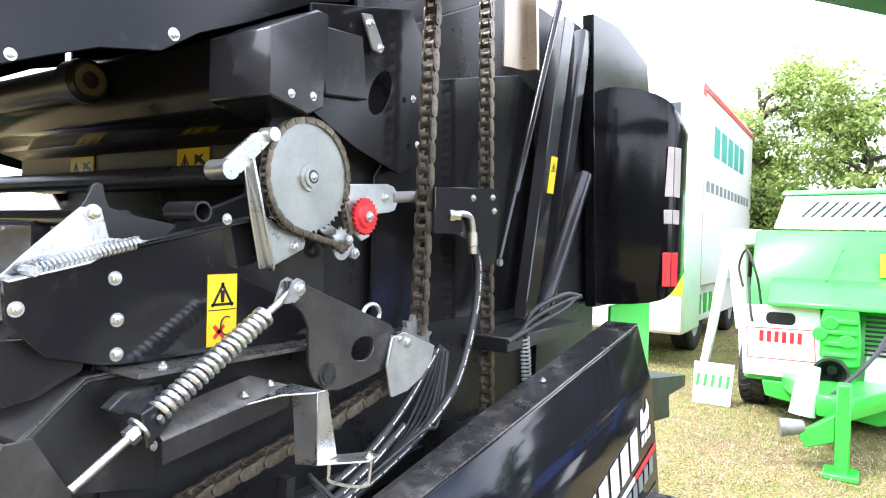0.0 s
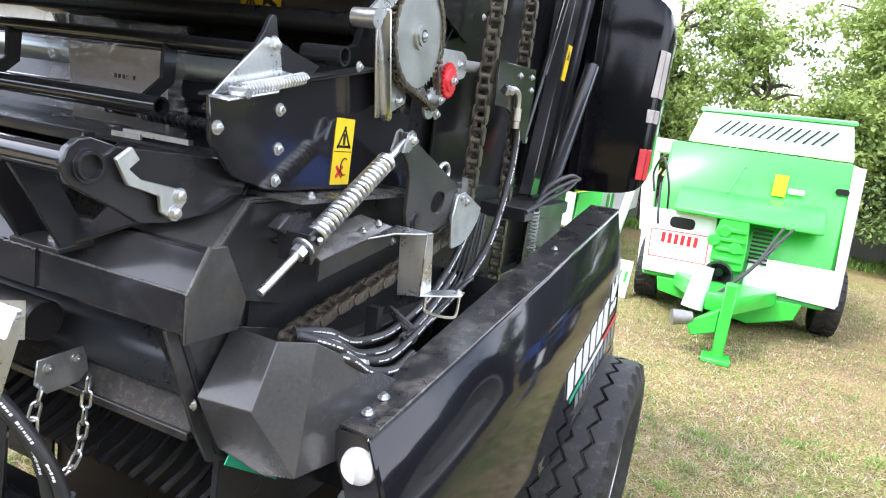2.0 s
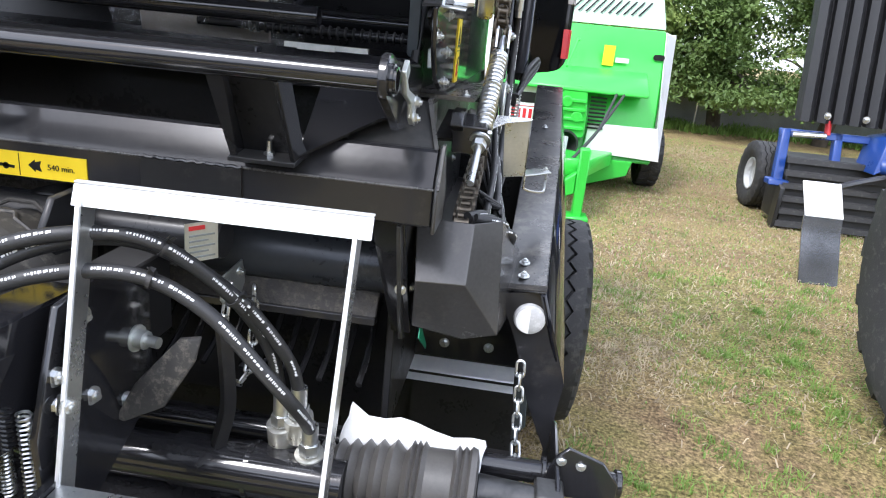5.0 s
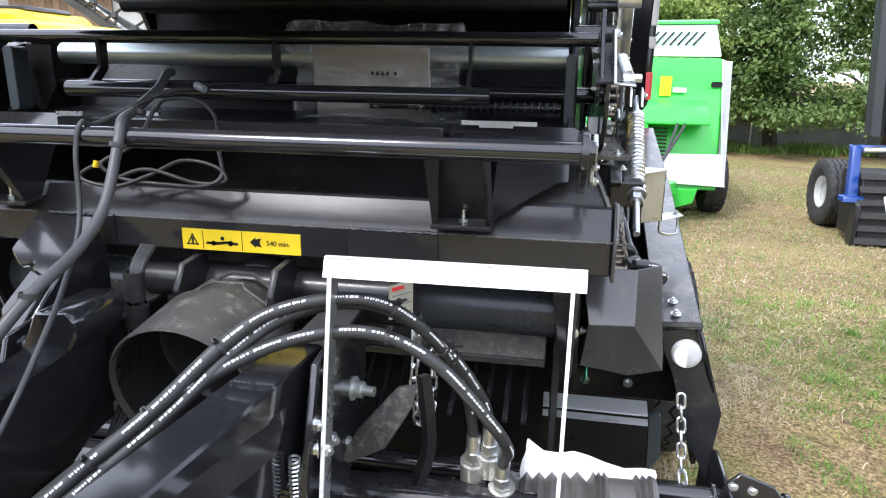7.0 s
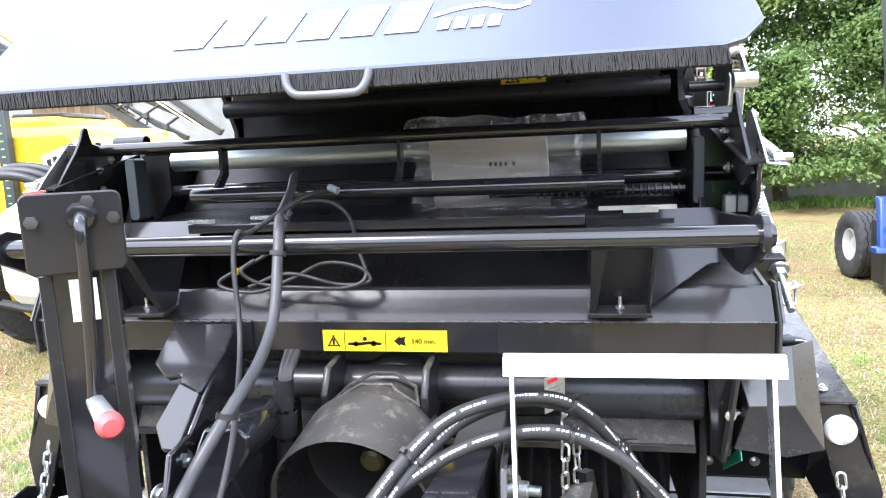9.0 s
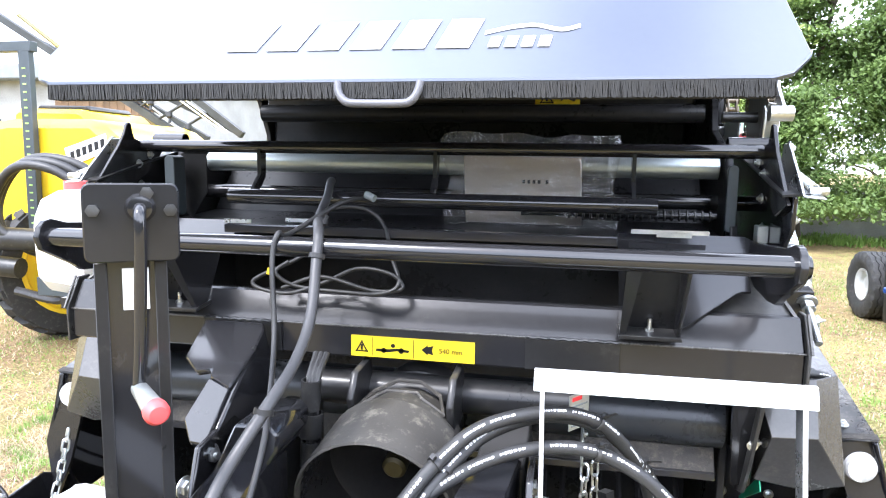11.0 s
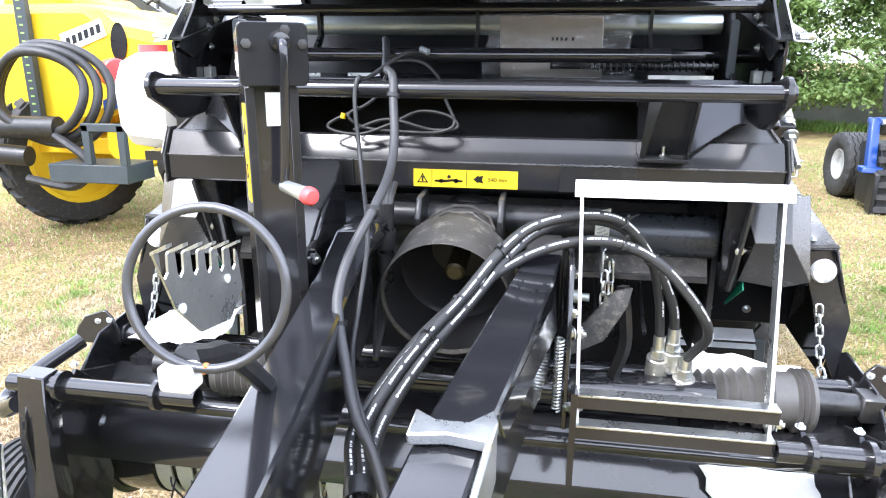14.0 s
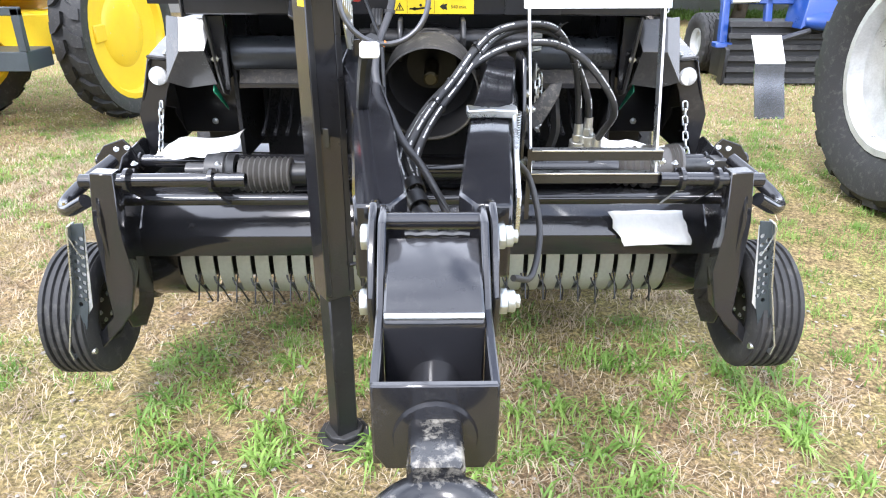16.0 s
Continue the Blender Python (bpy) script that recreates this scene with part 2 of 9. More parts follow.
def leaf_material(name, a, b, clump=1.6):
    m = bpy.data.materials.new(name)
    m.use_nodes = True
    n, l = m.node_tree.nodes, m.node_tree.links
    bs = n["Principled BSDF"]
    geo = n.new("ShaderNodeNewGeometry")
    ramp = n.new("ShaderNodeValToRGB")
    ramp.color_ramp.elements[0].color, ramp.color_ramp.elements[1].color = (*a, 1), (*b, 1)
    # lit and shaded clumps are put in by noise; leaves also differ at random
    tc, nz = n.new("ShaderNodeTexCoord"), n.new("ShaderNodeTexNoise")
    nz.inputs["Scale"].default_value, nz.inputs["Detail"].default_value = clump, 3.0
    l.new(tc.outputs["Object"], nz.inputs["Vector"])
    mr = n.new("ShaderNodeMapRange")
    mr.inputs["From Min"].default_value, mr.inputs["From Max"].default_value = 0.36, 0.64
    l.new(nz.outputs["Fac"], mr.inputs["Value"])
    av = n.new("ShaderNodeMix")
    av.inputs["Factor"].default_value = 0.6
    l.new(geo.outputs["Random Per Island"], av.inputs["A"])
    l.new(mr.outputs["Result"], av.inputs["B"])
    l.new(av.outputs["Result"], ramp.inputs["Fac"])
    l.new(ramp.outputs["Color"], bs.inputs["Base Color"])
    bs.inputs["Roughness"].default_value = 0.55
    tr = n.new("ShaderNodeBsdfTranslucent")
    l.new(ramp.outputs["Color"], tr.inputs["Color"])
    mx = n.new("ShaderNodeMixShader")
    mx.inputs["Fac"].default_value = 0.38
    l.new(bs.outputs["BSDF"], mx.inputs[1])
    l.new(tr.outputs["BSDF"], mx.inputs[2])
    l.new(mx.outputs["Shader"], n["Material Output"].inputs["Surface"])
    return m


LEAF = leaf_material("leaves", (0.10, 0.17, 0.035), (0.46, 0.56, 0.17), 1.1)
LEAFDARK = leaf_material("dark_leaves", (0.075, 0.13, 0.032), (0.20, 0.29, 0.085))
GRASS = leaf_material("green_grass", (0.10, 0.21, 0.03), (0.34, 0.50, 0.12), 5.0)
STRAW = leaf_material("dry_grass", (0.17, 0.11, 0.06), (0.80, 0.68, 0.49), 9.0)


def ground_material():
    m = bpy.data.materials.new("mown_dry_grass")
    m.use_nodes = True
    n, l = m.node_tree.nodes, m.node_tree.links
    bs = n["Principled BSDF"]
    tc = n.new("ShaderNodeTexCoord")

    def noise_tex(s, d, r=0.6):
        nd = n.new("ShaderNodeTexNoise")
        nd.inputs["Scale"].default_value, nd.inputs["Detail"].default_value, nd.inputs["Roughness"].default_value = s, d, r
        l.new(tc.outputs["Object"], nd.inputs["Vector"])
        return nd

    def ramp_of(src, stops):
        r = n.new("ShaderNodeValToRGB")
        e = r.color_ramp.elements
        e[0].position, e[0].color = stops[0][0], (*stops[0][1], 1)
        e[1].position, e[1].color = stops[-1][0], (*stops[-1][1], 1)
        for p, c in stops[1:-1]:
            k = e.new(p)
            k.color = (*c, 1)
        l.new(src, r.inputs["Fac"])
        return r

    big, mid, tiny = noise_tex(0.55, 4), noise_tex(3.5, 6, 0.7), noise_tex(60, 6, 0.75)
    patch = ramp_of(mid.outputs["Fac"], [(0.34, (0.12, 0.145, 0.045)), (0.44, (0.24, 0.21, 0.085)), (0.53, (0.34, 0.265, 0.145)), (0.62, (0.15, 0.10, 0.06)), (0.72, (0.35, 0.28, 0.19))])
    wide = ramp_of(big.outputs["Fac"], [(0.35, (0.17, 0.19, 0.06)), (0.47, (0.31, 0.255, 0.11)), (0.56, (0.28, 0.20, 0.115)), (0.66, (0.19, 0.13, 0.075))])
    mx = n.new("ShaderNodeMix")
    mx.data_type = "RGBA"
    mx.inputs["Factor"].default_value = 0.5
    l.new(patch.outputs["Color"], mx.inputs["A"])
    l.new(wide.outputs["Color"], mx.inputs["B"])
    grain = ramp_of(tiny.outputs["Fac"], [(0.36, (0.14, 0.13, 0.12)), (0.5, (0.85, 0.83, 0.79)), (0.63, (2.0, 1.92, 1.8))])
    mul = n.new("ShaderNodeMix")
    mul.data_type, mul.blend_type = "RGBA", "MULTIPLY"
    mul.inputs["Factor"].default_value = 0.85
    l.new(mx.outputs["Result"], mul.inputs["A"])
    l.new(grain.outputs["Color"], mul.inputs["B"])
    l.new(mul.outputs["Result"], bs.inputs["Base Color"])
    bs.inputs["Roughness"].default_value = 0.95
    bs.inputs["Specular IOR Level"].default_value = 0.15
    bp = n.new("ShaderNodeBump")
    bp.inputs["Strength"].default_value, bp.inputs["Distance"].default_value = 0.8, 0.02
    l.new(tiny.outputs["Fac"], bp.inputs["Height"])
    l.new(bp.outputs["Normal"], bs.inputs["Normal"])
    return m


GROUND = ground_material()


def film_material():
    m = bpy.data.materials.new("clear_plastic_bag")
    m.use_nodes = True
    n, l = m.node_tree.nodes, m.node_tree.links
    gl = n.new("ShaderNodeBsdfGlossy")
    gl.inputs["Roughness"].default_value = 0.15
    tr = n.new("ShaderNodeBsdfTransparent")
    tr.inputs["Color"].default_value = (0.93, 0.93, 0.93, 1)
    mx = n.new("ShaderNodeMixShader")
    mx.inputs["Fac"].default_value = 0.2
    tc, nz, bp = n.new("ShaderNodeTexCoord"), n.new("ShaderNodeTexNoise"), n.new("ShaderNodeBump")
    nz.inputs["Scale"].default_value, nz.inputs["Detail"].default_value = 38.0, 4.0
    bp.inputs["Strength"].default_value, bp.inputs["Distance"].default_value = 1.0, 0.03
    l.new(tc.outputs["Object"], nz.inputs["Vector"])
    l.new(nz.outputs["Fac"], bp.inputs["Height"])
    l.new(bp.outputs["Normal"], gl.inputs["Normal"])
    l.new(tr.outputs["BSDF"], mx.inputs[1])
    l.new(gl.outputs["BSDF"], mx.inputs[2])
    l.new(mx.outputs["Shader"], n["Material Output"].inputs["Surface"])
    return m


FILM = film_material()


# ---- shape helpers ----
def bm_new():
    return bmesh.new()


def prism(bm, pts, off):
    """A flat outline (3D points) pushed along off into a solid."""
    a = [bm.verts.new(p) for p in pts]
    b = [bm.verts.new(Vector(p) + Vector(off)) for p in pts]
    k = len(pts)
    bm.faces.new(a[::-1])
    bm.faces.new(b)
    for i in range(k):
        bm.faces.new((a[i], a[(i + 1) % k], b[(i + 1) % k], b[i]))


def plate_x(bm, yz, x0, x1):
    prism(bm, [(x0, y, z) for y, z in yz], (x1 - x0, 0, 0))


def plate_y(bm, xz, y0, y1):
    prism(bm, [(x, y0, z) for x, z in xz], (0, y1 - y0, 0))


def plate_z(bm, xy, z0, z1):
    prism(bm, [(x, y, z0) for x, y in xy], (0, 0, z1 - z0))


def plate_holes(bm, outer, inners, off):
    """A flat outline with openings cut through it, pushed along off into a solid."""
    loops = []
    for pts in (outer, *inners):
        vs = [bm.verts.new(p) for p in pts]
        loops += [bm.edges.new((vs[i], vs[(i + 1) % len(vs)])) for i in range(len(vs))]
    made = bmesh.ops.triangle_fill(bm, use_beauty=True, edges=loops)["geom"]
    ext = bmesh.ops.extrude_face_region(bm, geom=[f for f in made if isinstance(f, bmesh.types.BMFace)], use_keep_orig=True)
    bmesh.ops.translate(bm, verts=[v for v in ext["geom"] if isinstance(v, bmesh.types.BMVert)], vec=off)


def plate_hole_x(bm, outer, inner, x0, x1):
    """A plate across x with an opening cut through it; both outlines as (y, z)."""
    plate_holes(bm, [(x0, y, z) for y, z in outer], [[(x0, y, z) for y, z in inner]], (x1 - x0, 0, 0))


def printed(parent, name, line, r, seed, mat, label="", ink=None, up=(0.25, -0.75, 0.62), start=0, stop=None):
    """A hose along a line with broken white print on the side that up names."""
    bm = bm_new()
    sweep(bm, line, r, 12)
    hose = part(name, bm, mat, parent, label)
    bm = bm_new()
    rng = random.Random(seed)
    up = Vector(up).normalized()
    ahead, run = 0.03, 0
    seg = line[start:stop]
    for p0, p1 in zip(seg, seg[1:]):
        d = p1 - p0
        L = d.length
        d.normalize()
        o = (up - d * up.dot(d)).normalized()
        while ahead < L:
            # a character: two or three thin strokes
            ll = rng.uniform(0.0035, 0.0065)
            hgt = rng.uniform(0.0016, 0.0023) * r / 0.0105
            q = p0 + d * ahead + o * (r - 0.0003)
            w = d.cross(o) * hgt
            kind = rng.random()
            if kind < 0.55:
                prism(bm, [q - w, q + d * ll * 0.35 - w, q + d * ll * 0.35 + w, q + w], o * 0.0006)
                prism(bm, [q + d * ll * 0.6 - w, q + d * ll - w, q + d * ll + w * 0.6, q + d * ll * 0.6 + w * 0.6], o * 0.0006)
            else:
                prism(bm, [q - w, q + d * ll - w, q + d * ll + w * 0.5, q + w * 0.9], o * 0.0006)
            ahead += ll + rng.uniform(0.0012, 0.003)
            run += 1
            if run % 6 == 0:
                ahead += rng.uniform(0.005, 0.009)
            if run > 17:
                run = 0
                ahead += 0.03
        ahead -= L
    tagged(part("print", bm, ink or WHITE, hose), "white dashes of print", kind="stuff")
    return hose


def box(bm, x0, x1, y0, y1, z0, z1):
    plate_z(bm, [(x0, y0), (x1, y0), (x1, y1), (x0, y1)], z0, z1)


def basis(d):
    d = Vector(d).normalized()
    u = d.cross((0, 0, 1)) if abs(d.z) < 0.9 else d.cross((1, 0, 0))
    u.normalize()
    return d, u, d.cross(u)


def lathe(bm, p, d, prof, seg=20, closed=False):
    """Turns (radius, height) pairs about the axis d through p."""
    p = Vector(p)
    d, u, v = basis(d)
    rings = []
    for r, h in prof:
        if r <= 1e-6:
            rings.append([bm.verts.new(p + d * h)])
        else:
            rings.append([bm.verts.new(p + d * h + (u * math.cos(a) + v * math.sin(a)) * r) for a in (2 * math.pi * i / seg for i in range(seg))])
    pairs = list(zip(rings, rings[1:])) + ([(rings[-1], rings[0])] if closed else [])
    for a, b in pairs:
        for i in range(seg):
            j = (i + 1) % seg
            if len(a) == 1 and len(b) == 1:
                continue
            if len(a) == 1:
                bm.faces.new((a[0], b[i], b[j]))
            elif len(b) == 1:
                bm.faces.new((a[i], b[0], a[j]))
            else:
                bm.faces.new((a[i], b[i], b[j], a[j]))


def cyl(bm, p0, p1, r, r1=None, seg=20):
    h = (Vector(p1) - Vector(p0)).length
    lathe(bm, p0, Vector(p1) - Vector(p0), [(0, 0), (r, 0), (r if r1 is None else r1, h), (0, h)], seg)


def pipe(bm, p0, p1, ro, ri, seg=20):
    h = (Vector(p1) - Vector(p0)).length
    lathe(bm, p0, Vector(p1) - Vector(p0), [(ri, 0), (ro, 0), (ro, h), (ri, h)], seg, closed=True)


def curve(pts, n=8):
    """A smooth line through the points."""
    pts = [Vector(p) for p in pts]
    ext = [pts[0] * 2 - pts[1]] + pts + [pts[-1] * 2 - pts[-2]]
    out = []
    for i in range(1, len(ext) - 2):
        a, b, c, d = ext[i - 1:i + 3]
        for k in range(n):
            t = k / n
            out.append(0.5 * ((2 * b) + (c - a) * t + (2 * a - 5 * b + 4 * c - d) * t * t + (3 * b - a - 3 * c + d) * t ** 3))
    return out + [pts[-1]]


def sweep(bm, pts, r, seg=8, loop=False):
    pts = [Vector(p) for p in pts]
    k = len(pts)
    rings, nrm = [], None
    for i, p in enumerate(pts):
        if loop:
            d = pts[(i + 1) % k] - pts[i - 1]
        else:
            d = pts[min(i + 1, k - 1)] - pts[max(i - 1, 0)]
        d.normalize()
        if nrm is None:
            nrm = basis(d)[1]
        nrm = (nrm - d * nrm.dot(d)).normalized()
        b = d.cross(nrm)
        rad = r(i / (k - 1)) if callable(r) else r
        rings.append([bm.verts.new(p + (nrm * math.cos(a) + b * math.sin(a)) * rad) for a in (2 * math.pi * j / seg for j in range(seg))])
    for i in range(k if loop else k - 1):
        a, b = rings[i], rings[(i + 1) % k]
        for j in range(seg):
            bm.faces.new((a[j], a[(j + 1) % seg], b[(j + 1) % seg], b[j]))
    if not loop:
        bm.faces.new(rings[0][::-1])
        bm.faces.new(rings[-1])


def helix(p0, p1, r, turns, n=12):
    p0, p1 = Vector(p0), Vector(p1)
    d, u, v = basis(p1 - p0)
    k = int(turns * n)
    return [p0.lerp(p1, i / k) + (u * math.cos(2 * math.pi * i / n) + v * math.sin(2 * math.pi * i / n)) * r for i in range(k + 1)]


def rounded(x0, x1, z0, z1, r, n=5):
    out = []
    for cx, cz, a0 in ((x1 - r, z1 - r, 0), (x0 + r, z1 - r, 90), (x0 + r, z0 + r, 180), (x1 - r, z0 + r, 270)):
        for i in range(n + 1):
            a = radians(a0 + 90 * i / n)
            out.append((cx + r * math.cos(a), cz + r * math.sin(a)))
    return out


def mesh_of(name, bm, mat, bev=0.0):
    bmesh.ops.recalc_face_normals(bm, faces=bm.faces)
    if bev:
        edges = [e for e in bm.edges if len(e.link_faces) == 2 and e.calc_face_angle(0) > 0.6]
        bmesh.ops.bevel(bm, geom=edges, offset=bev, segments=1, affect="EDGES", clamp_overlap=True)
    me = bpy.data.meshes.new(name)
    bm.to_mesh(me)
    bm.free()
    me.materials.append(mat)
    me.shade_smooth()
    me.set_sharp_from_angle(angle=radians(38))
    return me


def base_of(ob):
    while ob.parent:
        ob = ob.parent
    return ob.location.copy()


def holder(ob):
    """The thing or part that may carry a further part: never deeper than thing, part, sub-part."""
    while ob.parent and ob.parent.parent:
        ob = ob.parent
    return ob


def part(name, bm, mat, parent, label="", bev=0.0):
    """One mesh under a thing or under a part; the shape is given in the world's metres."""
    parent = holder(parent)
    bmesh.ops.translate(bm, verts=bm.verts, vec=-base_of(parent))
    ob = new(name, mesh_of(name, bm, mat, bev))
    ob.parent = parent
    if label:
        tagged(ob, label)
    return ob


def piece(name, me, parent, m, label=""):
    """An object on shared mesh data, at the world's pose m."""
    parent = holder(parent)
    ob = new(name, me)
    ob.parent = parent
    ob.matrix_basis = Matrix.Translation(-base_of(parent)) @ m
    if label:
        tagged(ob, label)
    return ob


def thing(name, at, label, category, group="", kind=""):
    ob = new(name)
    ob.empty_display_size = 0.1
    ob.location = at
    return tagged(ob, label, category, group, kind)


def solo(name, bm, mat, label, category, group="", kind="", bev=0.0):
    return tagged(new(name, mesh_of(name, bm, mat, bev)), label, category, group, kind)


def along(d, p=(0, 0, 0), s=1.0):
    """The pose that turns local z into the direction d."""
    return Matrix.LocRotScale(Vector(p), Vector(d).to_track_quat("Z", "Y"), (s, s, s))


def bolt_mesh():
    bm = bm_new()
    lathe(bm, (0, 0, 0), (0, 0, 1), [(0, 0), (1.55, 0), (1.55, 0.2), (0, 0.2)], 14)
    lathe(bm, (0, 0, 0.2), (0, 0, 1), [(0, 0), (1.05, 0), (1.05, 0.65), (0.85, 0.75), (0, 0.75)], 6)
    lathe(bm, (0, 0, 0.95), (0, 0, 1), [(0.55, 0), (0.55, 0.45), (0, 0.5)], 10)
    return mesh_of("bolt", bm, ZINC)


BOLT = bolt_mesh()


def bolt(parent, p, d, r=0.007):
    return piece("bolt", BOLT, parent, along(d, p, r))


def triangle_mark(bm, c, u, v, n, s):
    """A hollow warning triangle with a bar in it, drawn in the plane of u and v."""
    c, u, v, n = Vector(c), Vector(u), Vector(v), Vector(n)
    corners = [c + v * s, c - v * s * 0.75 + u * s, c - v * s * 0.75 - u * s]
    for i in range(3):
        a, b = corners[i], corners[(i + 1) % 3]
        q = (b - a).normalized().cross(n) * s * 0.2
        prism(bm, [a, b, b + q, a + q], n * 0.0006)
    prism(bm, [c - u * s * .14 - v * s * .5, c + u * s * .14 - v * s * .5, c + u * s * .2 + v * s * .4, c - u * s * .2 + v * s * .4], n * 0.0006)


# ---- ground: one sheet to the horizon ----
def build_ground():
    bm = bm_new()
    xs = [-400, -60, -20, -10, -6, -4, -3, -2, -1.2, -0.4, 0.4, 1.2, 2, 3, 4, 6, 10, 20, 60, 400]
    grid = [[bm.verts.new((x, y, 0.02 * noise.noise(Vector((x * 0.7, y * 0.7, 0))) if max(abs(x), abs(y)) < 15 else 0)) for x in xs] for y in xs]
    for i in range(len(xs) - 1):
        for j in range(len(xs) - 1):
            bm.faces.new((grid[i][j], grid[i][j + 1], grid[i + 1][j + 1], grid[i + 1][j]))
    return solo("ground", bm, GROUND, "trampled field of dry and green mown grass", "ground", kind="structure")


build_ground()

# ---- round baler: body and frame ----
baler = thing("round_baler", (0, 1.0, 0), "black round baler with open side covers and raised front hood", "round baler")

for s in (-1, 1):
    bm = bm_new()
    plate_x(bm, [(0.02, 0.72), (0.02, 1.38), (0.14, 1.60), *(((0.61, 1.60), (0.61, 1.655), (0.55, 1.755), (0.40, 1.78)) if s < 0 else ((0.30, 1.66),)), (0.42, 2.0), (0.7, 2.06), (1.35, 2.36), (2.0, 2.36), (2.0, 0.9), (1.3, 0.72)], s * 0.615, s * 0.63)
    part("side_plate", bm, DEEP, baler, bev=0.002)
# chamber behind: intake back wall, belts, top
bm = bm_new()
box(bm, -0.61, 0.61, 0.62, 1.95, 0.75, 2.3)
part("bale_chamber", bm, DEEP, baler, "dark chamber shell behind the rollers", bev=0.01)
bm = bm_new()
plate_x(bm, [(0.36, 1.10), (0.36, 1.40), (0.44, 1.60), (0.46, 1.60), (0.38, 1.40), (0.38, 1.10)], -0.61, 0.61)
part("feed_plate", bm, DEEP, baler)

# main cross beam
bm = bm_new()
plate_x(bm, [(-0.15, 1.206), (-0.15, 1.266), (-0.118, 1.322), (-0.095, 1.322), (-0.05, 1.245), (-0.05, 1.206)], -0.702, 0.702)
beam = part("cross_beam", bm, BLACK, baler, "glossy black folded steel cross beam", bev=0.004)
beam.data.set_sharp_from_angle(angle=radians(12))
# the fold's highlight, drawn as a thin strip of paler paint
bm = bm_new()
sweep(bm, [(-0.702, -0.1492, 1.2665), (-0.2, -0.1494, 1.2665), (0.3, -0.1494, 1.2665), (0.702, -0.1492, 1.2665)], 0.0022, 8)
part("fold_highlight", bm, WORN, beam, "pale strip painted as highlight along the rubbed fold")
for s in (-1, 1):
    bm = bm_new()
    plate_x(bm, [(-0.158, 1.199), (-0.160, 1.270), (-0.124, 1.329), (-0.092, 1.329), (-0.042, 1.244), (-0.055, 1.199)], s * 0.702, s * 0.708)
    part("end_cap", bm, DUSTY, beam, "end cap with rubbed edges", bev=0.0015)
    bm = bm_new()
    prism(bm, [(s * 0.706, -0.161, 1.268), (s * 0.706, -0.125, 1.330), (s * 0.710, -0.125, 1.330), (s * 0.710, -0.161, 1.268)], (0, -0.003, 0.002))
    part("worn_edge", bm, WORN, beam)
    # sloped shoulder from the beam's end up to the cheek, with the sheet below it
    bm = bm_new()
    prism(bm, [(s * 0.55, -0.105, 1.318), (s * 0.697, -0.105, 1.318), (s * 0.667, -0.004, 1.382), (s * 0.55, -0.004, 1.382)], (0, 0.004, -0.006))
    prism(bm, [(s * 0.55, -0.004, 1.382), (s * 0.667, -0.004, 1.382), (s * 0.667, 0.12, 1.386), (s * 0.55, 0.12, 1.386)], (0, 0, -0.006))
    part("beam_shoulder", bm, DUSTY, beam, bev=0.0015)
    bm = bm_new()
    prism(bm, [(s * 0.698, -0.106, 1.3195), (s * 0.668, -0.005, 1.3835), (s * 0.668, 0.12, 1.3875), (s * 0.662, 0.12, 1.388), (s * 0.661, -0.005, 1.384), (s * 0.691, -0.106, 1.320)], (0, -0.002, 0.002))
    part("worn_edge", bm, WORN, beam)
    bm = bm_new()
    prism(bm, [(s * 0.695, -0.10, 1.315), (s * 0.666, -0.004, 1.376), (s * 0.665, 0.10, 1.376), (s * 0.668, 0.10, 1.20), (s * 0.690, -0.05, 1.24)], (-s * 0.004, 0, 0))
    part("shoulder_sheet", bm, BLACK_MATT, beam)
for x0, x1 in ((0.235, 0.40), (-0.40, -0.235)):
    bm = bm_new()
    box(bm, x0, x1, -0.1545, -0.149, 1.209, 1.2645)
    part("welded_tab", bm, BLACK_MATT, beam)
    bm = bm_new()
    sweep(bm, [(x0 + (x1 - x0) * i / 30, -0.152 + 0.0015 * math.sin(i * 2.1), 1.267 + 0.001 * math.sin(i * 1.7)) for i in range(31)], 0.003, 6)
    part("weld_seam", bm, DARKSTEEL, beam)
# warning plate on the beam
bm = bm_new()
box(bm, -0.094, 0.143, -0.1525, -0.15, 1.21, 1.25)
decal = part("warning_plate", bm, YELLOW, baler, "yellow warning plate with speed of the drive shaft")
bm = bm_new()
triangle_mark(bm, (-0.073, -0.1525, 1.2285), (1, 0, 0), (0, 0, 1), (0, -1, 0), 0.0125)
prism(bm, [(-0.052, -0.1525, 1.212), (-0.0508, -0.1525, 1.212), (-0.0508, -0.1525, 1.248), (-0.052, -0.1525, 1.248)], (0, -0.0006, 0))
prism(bm, [(0.027, -0.1525, 1.212), (0.0282, -0.1525, 1.212), (0.0282, -0.1525, 1.248), (0.027, -0.1525, 1.248)], (0, -0.0006, 0))
